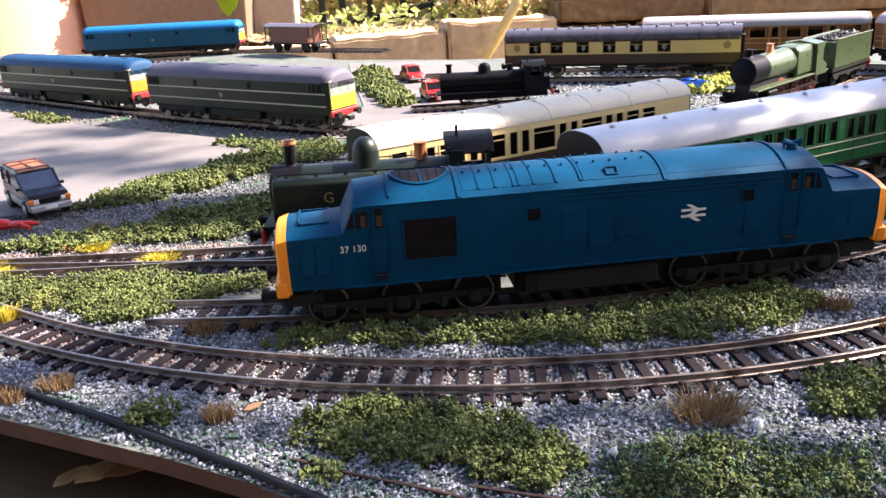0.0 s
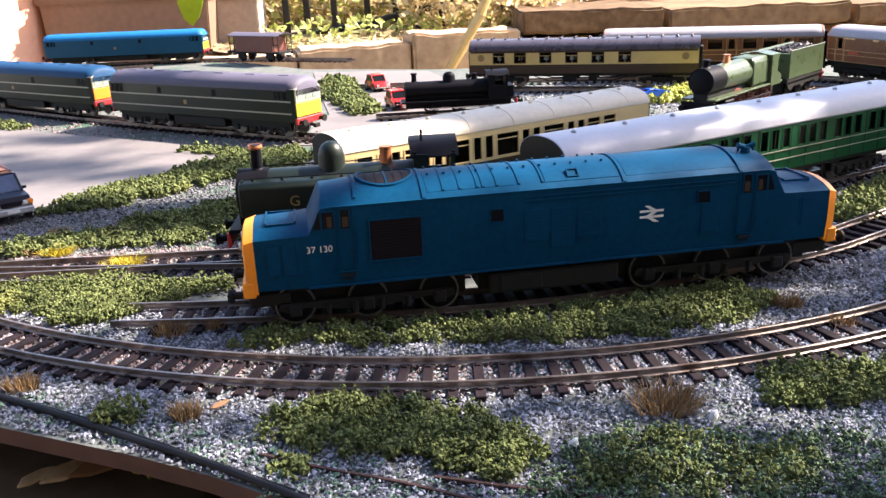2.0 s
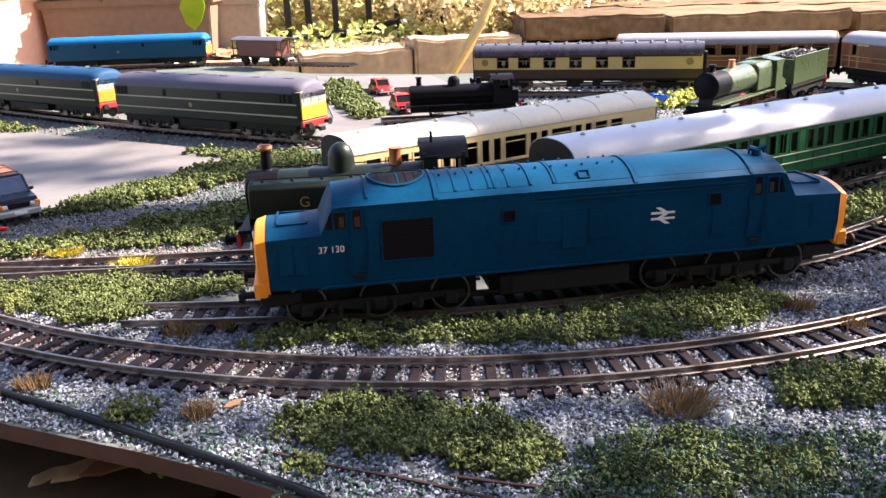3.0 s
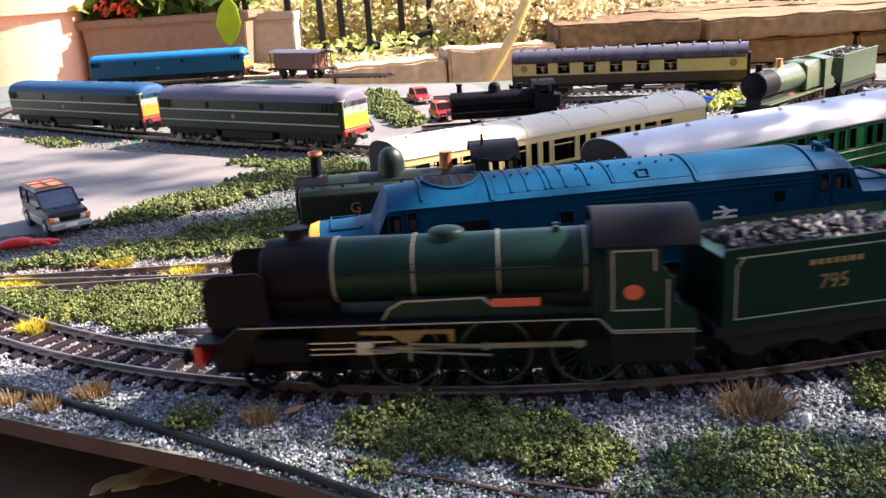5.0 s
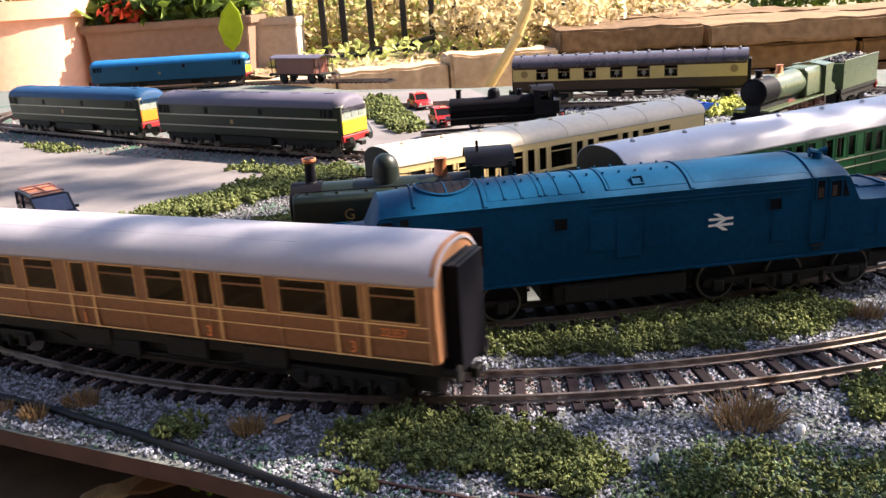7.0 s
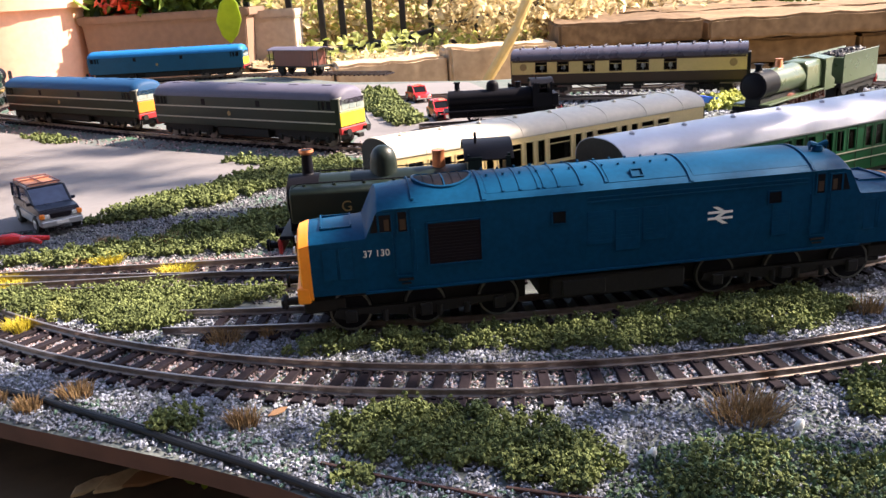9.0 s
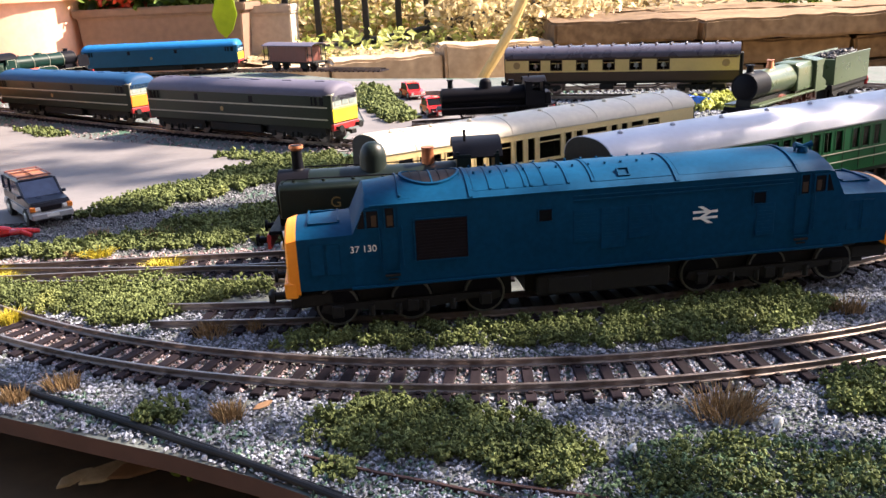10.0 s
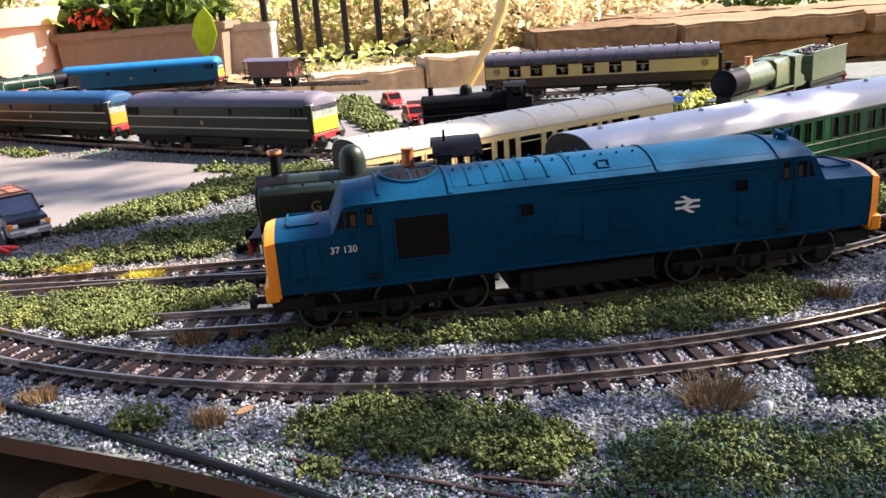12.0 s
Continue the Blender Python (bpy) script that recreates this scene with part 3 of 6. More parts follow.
DRY = "dry brown straw tuft standing in the ballast"
for i, (x, y, r, h, n) in enumerate(((-86, 291, 6, 5.5, 200), (-70, 293, 3, 5, 90), (-124, 252, 5, 6, 170), (-136, 244, 4, 5.5, 130), (144, 288, 5.5, 6, 170), (78, 218, 9, 8, 320), (-64, 227.5, 4.5, 6, 170), (-182, 398, 4, 4, 90), (-150, 424, 7, 6, 170), (-182, 430, 5, 5, 120), (-150, 250, 4, 5, 90), (155, 268, 4, 5, 90))):
    tuft(x, y, r, h, STRAW, DRY, n, 60 + i)
for i, (x, y, r, h) in enumerate(((-130, 374, 7.5, 4.5), (-170, 397, 7, 4.5), (-172, 312, 5, 6), (-200, 364, 6, 4), (-210, 374, 6, 4))):
    tuft(x, y, r, h, YTUFT, "bright yellow flowering grass tuft beside the rails", 320, 90 + i)
turf([(-91, 224), (-80, 224), (-78, 231), (-85, 235), (-92, 231)], 6.5, 46, density=4.0, rag=2, grain=(0.5, 1.0), label="small round dark green foam bush")
turf([(-32, 192), (-26, 191), (-24, 195), (-28, 199), (-33, 197)], 4.5, 47, density=4.0, rag=1.5, grain=(0.5, 1.0), label="small dark green foam bush by the edge")

# a fallen leaf and pale pebbles
bm = bmesh.new()
prism(bm, [(-3.2, 0), (-1, 1.3), (1.8, 1.0), (3.4, 0.1), (1.5, -1.1), (-1.4, -1.0)], "z", 0, 0.35, 0.1)
fl = part("fallen_leaf", bm, LITTER)
fl.matrix_basis = at(-55, 232, 1.8, 25, 18, -12)
tagged(fl, "curled dry brown leaf scrap on ballast", "leaf")
for x, y, s in ((48, 199, 2.2), (90, 210, 2.0)):
    bm = bmesh.new()
    bmesh.ops.create_icosphere(bm, subdivisions=2, radius=s)
    for v in bm.verts:
        v.co = Vector((v.co.x * 0.7, v.co.y * 0.6, v.co.z * 1.1)) * (1 + 0.15 * noise.noise(v.co * 0.6))
    pb = part("pebble", bm, WHITE)
    pb.matrix_basis = at(x, y, 1.6, 30, 10, 15)
    tagged(pb, "pale white pebble on the ground", "pebble", "pebbles")

# cable along the edge
bm = bmesh.new()
cable = spline([(-330, 340, 1.5), (-230, 292, 1.8), (-146, 254, 1.9), (-122, 241.5, 1.9), (-98, 227.8, 1.8), (-73.4, 212.8, 1.7), (-55, 202, 1.6), (-34, 188.5, 1.3), (-18, 178, 1.0), (10, 160, 0.9), (60, 132, 0.9)], 4.0)
tube(bm, cable, 1.05, 10)
tube(bm, [(p[0] + 0.9, p[1] + 1.7 + 0.5 * math.sin(i * 0.3), p[2] - 0.6) for i, p in enumerate(cable)], 0.7, 8)
tagged(part("cable", bm, CABLE), "twin black electric cable lying along the board edge", "cable")


# ---- rolling stock: parts that many vehicles share; x along the length, z from the rail top ----
def wheel_mesh(r, spokes=0):
    bm = bmesh.new()
    if spokes:
        pts = 28
        for r0, r1, y0, y1 in ((r - 1.1, r, -1.2, 0.8), (r - 0.4, r + 0.6, 0.8, 1.4), (0.01, 2.1, -1.3, 1.0)):
            rows = []
            for rr, yy in ((r0, y0), (r1, y0), (r1, y1), (r0, y1)):
                rows.append([(rr * math.cos(2 * math.pi * i / pts), yy, rr * math.sin(2 * math.pi * i / pts)) for i in range(pts)])
            loft(bm, rows + [rows[0]], caps=False)
        for k in range(spokes):
            box(bm, 1.5, r - 0.8, -0.7, 0.4, -0.35, 0.35, 0, Matrix.Rotation(2 * math.pi * k / spokes, 4, "Y"))
        box(bm, 0, 5.4, -1.6, 0.2, -1.0, 1.0, 0.3)
    else:
        tube(bm, [(0, -1.2, 0), (0, -1.19, 0), (0, 0.7, 0), (0, 0.8, 0), (0, 1.4, 0)], [r - 1.0, r, r, r + 0.6, r + 0.6], 22)
        tube(bm, [(0, -1.6, 0), (0, -1.1, 0)], [1.0, 1.6], 10)
    return finish(bm)


WHEEL = {}


def wheels(parent, x, r, material=None, spokes=0, half=8.6):
    """One axle's two wheels."""
    key = (r, spokes, material or TYRE, STRETCH[2])
    sx, sy, k = STRETCH
    if key not in WHEEL:
        STRETCH[:] = k, k, k
        WHEEL[key] = wheel_mesh(r, spokes)
        STRETCH[:] = sx, sy, k
        WHEEL[key].materials.append(material or TYRE)
    out = []
    for s in (-1, 1):
        w = part("wheel", WHEEL[key], material or TYRE, parent)
        w.matrix_basis = at(x * sx, s * half * sy, r * k, 180 if s > 0 else 0)
        out.append(w)
    bm = bmesh.new()
    tube(bm, [(x, -half, r), (x, half, r)], 1.0, 8)
    part("axle", bm, BLACK, parent)
    return out


def bogie(parent, x, base, axles=2, r=6.0, side=12.5, heavy=False, low=False):
    """A bogie with its frame, axle boxes and wheels."""
    bm = bmesh.new()
    h = base / 2
    top = 13.4 if heavy else 8.6 if low else 9.4
    for s in (-1, 1):
        y = s * side
        prism(bm, [(x - h - 6, 6), (x - h - 5, top), (x + h + 5, top), (x + h + 6, 6), (x + h + 2, 4.6), (x + h - 4, 6.4), (x + 4, 4.2), (x - 4, 4.2), (x - h + 4, 6.4), (x - h - 2, 4.6)], "y", y - 0.8, y + 0.8)
        for k in range(axles):
            ax = x - h + base * k / (axles - 1)
            box(bm, ax - 2.2, ax + 2.2, y - 1.5 * (s < 0) - 0.4, y + 1.5 * (s > 0) + 0.4, 3.6, 8.2, 0.5)
        for ax in np.linspace(x - h * 0.55, x + h * 0.55, 4):
            tube(bm, [(ax, y + s * 0.8, 3.2), (ax, y + s * 0.8, 7.4)], 1.1, 8)
    box(bm, x - 4, x + 4, -side, side, 5, top, 0.3)
    b = part("bogie", bm, BLACK, parent)
    for k in range(axles):
        ax = x - h + base * k / (axles - 1)
        if not low:
            wheels(b, ax, r)
            continue
        for w, s in zip(wheels(b, ax, r, SOOT, half=10.4), (-1, 1)):
            bm = bmesh.new()
            rows = [[(rr * math.cos(2 * math.pi * i / 30), yy, rr * math.sin(2 * math.pi * i / 30)) for i in range(30)] for rr, yy in ((r - 0.7, -1.26), (r + 0.06, -1.26), (r + 0.06, 0.6), (r - 0.7, 0.6))]
            loft(bm, rows + [rows[0]], caps=False)
            part("tyre", bm, WHEELRIM, w, "worn steel tyre")
    return b


def buffers(parent, x, out, z=12.5, material=None):
    for y in (-11.5, 11.5):
        bm = bmesh.new()
        tube(bm, [(x, y, z), (x + out * 4.5, y, z), (x + out * 4.6, y, z), (x + out * 5.6, y, z)], [1.5, 1.3, 2.7, 2.6], 14)
        part("buffer", bm, material or BLACK, parent)
    bm = bmesh.new()
    box(bm, min(x, x + out * 6), max(x, x + out * 6), -1.2, 1.2, 8, 10, 0.2)
    box(bm, min(x + out * 5, x + out * 7.5), max(x + out * 5, x + out * 7.5), -3, 3, 7.2, 10.4, 0.3)
    part("coupling", bm, BLACK, parent)


def side_profile(w, z0, zc, zt, n=9, tumble=1.0, flat=0.0, a0=0.0):
    """A closed body outline seen from the end: straight sides, then a curved roof."""
    pts = [(-w + tumble, z0), (-w, z0 + (zc - z0) * 0.45), (-w, zc)]
    for i in range(1, n):
        a = math.pi * i / n
        if a0:
            a = a0 + (math.pi - 2 * a0) * i / n
            pts.append((-w * math.cos(a) / math.cos(a0), zc + (zt - zc) * (math.sin(a) - math.sin(a0)) / (1 - math.sin(a0))))
            continue
        pts.append((-w * math.copysign(abs(math.cos(a)) ** (1 - flat), math.cos(a)), zc + (zt - zc) * math.sin(a) ** (1 - flat * 0.3)))
    return pts + [(w, zc), (w, z0 + (zc - z0) * 0.45), (w - tumble, z0)]


def pane(parent, x0, x1, y, z0, z1, material, name="window", frame=None, fw=0.5, proud=0.15):
    """A window: a thin pane, and a raised frame as a sub-part."""
    s = -1 if y < 0 else 1
    bm = bmesh.new()
    box(bm, x0, x1, min(y, y + s * proud), max(y, y + s * proud), z0, z1)
    w = part(name, bm, material, parent)
    if frame:
        bm = bmesh.new()
        for a, b, c, d in ((x0 - fw, x1 + fw, z0 - fw, z0), (x0 - fw, x1 + fw, z1, z1 + fw), (x0 - fw, x0, z0, z1), (x1, x1 + fw, z0, z1)):
            box(bm, a, b, min(y, y + s * (proud + 0.3)), max(y, y + s * (proud + 0.3)), c, d)
        part("window_frame", bm, frame, w)
    return w


# ---- the blue diesel on the siding ----
def blue_diesel(m):
    d = thing("diesel_locomotive", m, "blue nosed diesel locomotive with yellow ends on the siding", "locomotive", "locomotives")
    L, W = 218.0, 17.4
    z0, sh, gut, top = 15.0, 34.6, 44.4, 50.4

    def sec(x, k, zc, zt, flat=0.15, zb=z0):
        return [(x, y * k, z) for y, z in side_profile(W, zb, zc, zt, 12, 1.2, flat, 0.62)]
    bm = bmesh.new()
    half = [(0.0, 0.95, sh - 0.6, sh + 2.6), (17.5, 0.985, sh, sh + 3.4), (19.4, 1.0, sh + 0.2, sh + 3.6), (19.8, 1.0, sh + 0.6, sh + 4.4), (23.9, 1.0, gut - 0.9, top - 2.6), (24.7, 1.0, gut - 0.5, top - 1.7), (38.0, 1.0, gut, top - 0.5), (42.0, 1.0, gut, top)]
    loft(bm, [sec(*q) for q in half] + [sec(L - q[0], *q[1:]) for q in reversed(half)])
    bmesh.ops.bevel(bm, geom=[e for e in bm.edges if len(e.link_faces) == 2 and e.calc_face_angle(0) > 0.5], offset=0.4, segments=2, affect="EDGES")
    body = part("body", bm, BLUE, d)
    for x, o in ((-4.6, 1), (L + 4.6, -1)):     # yellow nose ends
        bm = bmesh.new()
        loft(bm, [sec(x + o * 0.8, 0.80, sh - 3, sh + 0.6, zb=z0 + 1), sec(x + o * 1.5, 0.90, sh - 1.6, sh + 1.9), sec(x + o * 4.9, 0.96, sh - 0.5, sh + 2.75, zb=z0 - 1.2)])
        e = part("nose_end", bm, YELLOW, d, "warning yellow nose end")
        bm = bmesh.new()
        box(bm, min(x - o * 0.5, x + o * 4), max(x - o * 0.5, x + o * 4), -15.6, 15.6, z0 - 2.4, z0 + 3.6, 0.6)
        part("buffer_beam", bm, YELLOW, e)
        for yy in (-7, 7):
            bm = bmesh.new()
            tube(bm, [(x - o * 0.1, yy, 30), (x - o * 0.7, yy, 30)], [1.6, 1.3], 12)
            part("headlamp", bm, LAMP, e)
        buffers(d, x, -o, 13.0)
        bm = bmesh.new()                         # hatch on the nose top
        for q in ((9, 20, -9, -8.4), (9, 20, 8.4, 9), (9, 9.6, -8.4, 8.4), (19.4, 20, -8.4, 8.4)):
            a, b = sorted((x + o * q[0], x + o * q[1]))
            box(bm, a, b, q[2], q[3], sh + 1.6, sh + 2.9 + (0.4 if abs(q[2] + q[3]) < 1 else 0))
        part("nose_hatch", bm, BLUE, d)
        # lower black valance
        bm = bmesh.new()
        box(bm, min(x + o * 1, x + o * 16), max(x + o * 1, x + o * 16), -12, 12, 7.5, 13, 0.8)
        part("bogie_front", bm, BLACK, d)
    for s in (-1, 1):
        y = s * W
        # cab side windows, doors, grille, small windows
        for c in (0, 1):
            X = lambda a: a if c == 0 else L - a - 2.6
            def pair(a, b):
                return min(X(a), X(b)), max(X(a), X(b))
            a, b = pair(24.6, 28.6)
            w = pane(d, a, b, y, 36.6, 42.6, GLASSDARK, frame=BLUE, fw=0.5)
            bm = bmesh.new()
            q, r = pair(26.2, 28.0)
            box(bm, q, r, y - 0.2, y + 0.2, 37.0, 41.0, 0.1)
            part("cab_seat", bm, CHOC, w)
            bm = bmesh.new()                     # slanted quarter light ahead of it
            prism(bm, [(X(21.2), 36.6), (X(23.8), 36.6), (X(23.8), 42.6), (X(23.2), 42.6)], "y", y - 0.15, y + 0.15)
            part("quarter_light", bm, GLASSDARK, d)
            a, b = pair(31.0, 34.0)
            w = pane(d, a, b, y, 36.2, 43.2, GLASSDARK, frame=BLUE, fw=0.4)
            bm = bmesh.new()
            box(bm, a + 0.5, b - 0.3, y - 0.2, y + 0.2, 36.8, 40.6, 0.1)
            part("cab_seat", bm, CHOC, w)
            bm = bmesh.new()
            a, b = pair(29.4, 35.6)
            for q in ((a, a + 0.35, 20.5, 44), (b - 0.35, b, 20.5, 44), (a, b, 20.2, 20.6)):
                box(bm, q[0], q[1], y - 0.22, y + 0.22, q[2], q[3])
            part("door_frame", bm, BLUE, d)
            bm = bmesh.new()
            a, b = pair(29.8, 35.2)
            box(bm, a, b, y - 0.5, y + 0.5, 18.6, 19.4, 0.15)
            box(bm, a + 1, b - 1, y - 0.3, y + 0.3, 17.3, 17.8)
            part("step", bm, BLACK, d)
            bm = bmesh.new()
            for k in (28.7, 36.4):
                q = X(k)
                tube(bm, [(q, y, 22), (q, y + s * 0.6, 22.6), (q, y + s * 0.6, 36), (q, y, 36.6)], 0.22, 6)
            part("handrail", bm, BLUE, d)
            bm = bmesh.new()
            for k in (4.5, 10.2):
                a, b = pair(k, k + 4.6)
                box(bm, a, b, s * W * 0.955 - 0.45, s * W * (0.957 + 0.0016 * k) + s * 0.12, 21, 32, 0.12)
            part("nose_louvre", bm, BLUE, d)
        a, b = (41, 59.2) if s < 0 else (L - 59.2, L - 41)
        g = pane(d, a, b, y, 23.6, 38.2, GRILLE, "side_grille", frame=BLUE, fw=0.45)
        bm = bmesh.new()
        for z in np.arange(24.2, 37.6, 1.1):
            box(bm, a + 0.4, b - 0.4, y - 0.3, y + 0.3, z, z + 0.45)
        part("slats", bm, GRILLE, g)
        for a in (84.6, 163.5):
            pane(d, a, a + 4.6, y, 34.0, 38.2, GLASSDARK, frame=BLUE, fw=0.4)
        for a, b, z in ((97, 127, 22), (165, 173, 19)):          # raised body panels
            n = 3 if b - a > 20 else 1
            for k in range(n):
                w = (b - a) / n
                bm = bmesh.new()
                box(bm, a + k * w, a + (k + 1) * w - 1.2, y - 0.16, y + 0.16, z + (0 if k % 2 else 3), z + 15, 0.1)
                sp = part("side_panel", bm, BLUE, d)
                for q in np.arange(z + 4, z + 14, 1.3):
                    bm = bmesh.new()
                    box(bm, a + k * w + 0.8, a + (k + 1) * w - 2, y - 0.24, y + 0.24, q, q + 0.4)
                    part("louvre", bm, BLUE, sp)
        bm = bmesh.new()
        box(bm, 26, L - 26, y - 0.35, y + 0.35, gut - 0.5, gut + 0.1, 0.1)
        box(bm, 97, 178, y - 0.5, y + 0.5, gut - 4.2, gut - 3.7, 0.12)
        box(bm, 97, 178, y - 0.5, y + 0.5, gut - 2.6, gut - 2.2, 0.12)
        box(bm, 18, L - 18, y * 0.965 - 0.4, y * 0.965 + 0.4, z0 - 0.3, z0 + 0.7, 0.15)
        part("gutter", bm, BLUE, d)
        # double arrow sign from plain bars
        lx = 145.5 if s < 0 else L - 145.5
        bm = bmesh.new()
        for z in (29.9, 32.1):
            box(bm, lx - 4.6, lx + 4.6, y - 0.2, y + 0.2, z, z + 0.85)
        for o in (1, -1):
            prism(bm, [(lx - 2.9, 34.6), (lx - 0.9, 34.6), (lx + 2.2, 32.6), (lx + 0.2, 32.6)] if o > 0 else [(lx - 0.2, 30.2), (lx - 2.2, 30.2), (lx + 0.9, 28.2), (lx + 2.9, 28.2)], "y", y - 0.2, y + 0.2)
        prism(bm, [(lx + 2.2, 32.1), (lx + 0.2, 32.1), (lx - 2.2, 30.7), (lx - 0.2, 30.7)], "y", y - 0.2, y + 0.2)
        part("emblem", bm, WHITE, d, "white double arrow emblem")
        words("number", "37 130", 3.35, facing(22.9 if s < 0 else L - 22.9, y + s * 0.16, 28.3, s > 0), WHITE, d)

    # roof ribs, panels, fan recess
    def over(x0, x1, lift, n0=2, n1=11):
        prof = side_profile(W, z0, gut, top, 12, 1.2, 0.15, 0.62)[2:-2]
        prof = prof[n0:n1 + 1]
        return [[(x, y * (1 + 0.004 * lift), z + dz) for y, z in prof] + [(x, y, z - 0.6) for y, z in reversed(prof)] for x, dz in ((x0, lift), (x1, lift))]
    for x, w, lift in ((36.2, 0.5, 0.25), (60.2, 1.3, 0.5), (67.8, 0.7, 0.4), (73.8, 0.7, 0.4), (80.2, 0.7, 0.4), (82.2, 0.7, 0.4), (87.4, 0.7, 0.4), (95.5, 0.7, 0.4), (104.2, 0.8, 0.4), (134.2, 1.3, 0.5), (179.6, 0.9, 0.4)):
        bm = bmesh.new()
        loft(bm, over(x, x + w, lift, 0 if w > 0.8 else 1, 12 if w > 0.8 else 11))
        part("roof_rib", bm, BLUE, d)
        for e in (-1, 1):                        # cast feet of the ribs
            bm = bmesh.new()
            box(bm, x - 0.3, x + w + 0.3, e * 14.6 - 0.5, e * 14.6 + 0.5, gut + 1.2, gut + 2.5, 0.2)
            part("rib_foot", bm, BLUE, d)
    for x0, x1, lift in ((62.2, 94, 0.12), (105.5, 133.4, 0.2), (136, 178.6, 0.1)):
        bm = bmesh.new()
        loft(bm, over(x0, x1, lift, 1, 11))
        part("roof_panel", bm, BLUE, d)
    for e in (-1, 1):                            # moulded seam along the foot of the roof
        bm = bmesh.new()
        tube(bm, [(36, e * 15.6, gut + 1.05), (90, e * 15.6, gut + 1.05), (180, e * 15.6, gut + 1.05)], 0.32, 6)
        part("roof_seam", bm, BLUE, d)
        bm = bmesh.new()
        for q in np.arange(64, 134, 6.0):
            tube(bm, [(q, e * 5.2, top - 0.9), (q, e * 5.2, top + 0.5)], 0.45, 6)
        part("roof_bolts", bm, BLUE, d)
    bm = bmesh.new()                             # hatch with a raised rim
    tilt = Matrix.Translation((116.4, -12.2, gut + 3.6)) @ Matrix.Rotation(radians(37), 4, "X")
    for q in ((-2.2, 2.2, -1.9, -1.5), (-2.2, 2.2, 1.5, 1.9), (-2.2, -1.8, -1.5, 1.5), (1.8, 2.2, -1.5, 1.5)):
        box(bm, *q, -0.5, 0.8, 0, tilt)
    box(bm, -1.6, 1.6, -1.4, 1.4, -0.4, 0.3, 0, tilt)
    part("roof_hatch", bm, BLUE, d)
    bm = bmesh.new()
    tube(bm, [(188, -5, top - 1.4), (188, -5, top + 0.6)], [2.0, 1.7], 12)
    for a in (-3.4, 3.4):
        tube(bm, [(188, -5, top + 0.4), (188 + a, -5, top + 1.3)], [0.9, 1.2], 8)
        tube(bm, [(188 + a * 0.9, -5, top - 1), (188 + a * 0.9, -5, top + 0.8)], 0.5, 8)
    part("horn", bm, BLUE, d)
    # round fan grille let into the roof
    prof = side_profile(W + 0.12, z0, gut + 0.12, top + 0.18, 48, 1.2, 0.15, 0.62)[2:-2]
    bm = bmesh.new()
    fx, fr = 48.6, 10.2
    rows = []
    for y, z in prof:
        if abs(y) < fr:
            half = math.sqrt(max(0, fr * fr - y * y))
            rows.append([(fx - half, y, z), (fx + half, y, z), (fx + half, y, z - 0.5), (fx - half, y, z - 0.5)])
    loft(bm, rows)
    fan = part("fan_grille", bm, GRILLE, d, "dark round roof fan grille")
    bm = bmesh.new()                             # raised blue rim round the fan
    crown = lambda yy: float(np.interp(yy, [q[0] for q in prof], [q[1] for q in prof]))
    loft(bm, [[(fx + r * math.cos(t), r * math.sin(t), crown(r * math.sin(t)) + h) for r, h in ((fr - 0.2, -0.4), (fr - 0.2, 0.45), (fr + 0.7, 0.45), (fr + 0.7, -0.4))] for t in np.linspace(0, 2 * math.pi, 41)], caps=False)
    part("fan_rim", bm, BLUE, fan)
    for x in (fx - 6.6, fx - 3.3, fx, fx + 3.3, fx + 6.6):
        bm = bmesh.new()
        loft(bm, [[(x - 0.25, y, z + 0.25), (x + 0.25, y, z + 0.25), (x + 0.25, y, z - 0.4), (x - 0.25, y, z - 0.4)] for y, z in prof if abs(y) < math.sqrt(fr * fr - (x - fx) ** 2)])
        part("fan_bar", bm, GRILLE if x != fx else BLUE, fan)
    # underframe
    bm = bmesh.new()
    box(bm, 4, 76, -9, 9, 5.0, z0 + 0.4, 0.4)
    box(bm, 81, L - 4, -9, 9, 5.0, z0 + 0.4, 0.4)
    box(bm, 10, L - 10, -12.6, 12.6, 12.8, z0 + 0.4, 0.4)
    box(bm, 84, 134, -15.5, 15.5, 5.0, 13, 0.8)
    box(bm, 88, 104, -16.2, -15, 6.0, 12, 0.4)
    part("underframe", bm, BLACK, d)
    for x in (39.0, 173.5):
        bogie(d, x, 53, 3, 7.4, 12.6, low=True)
    return d


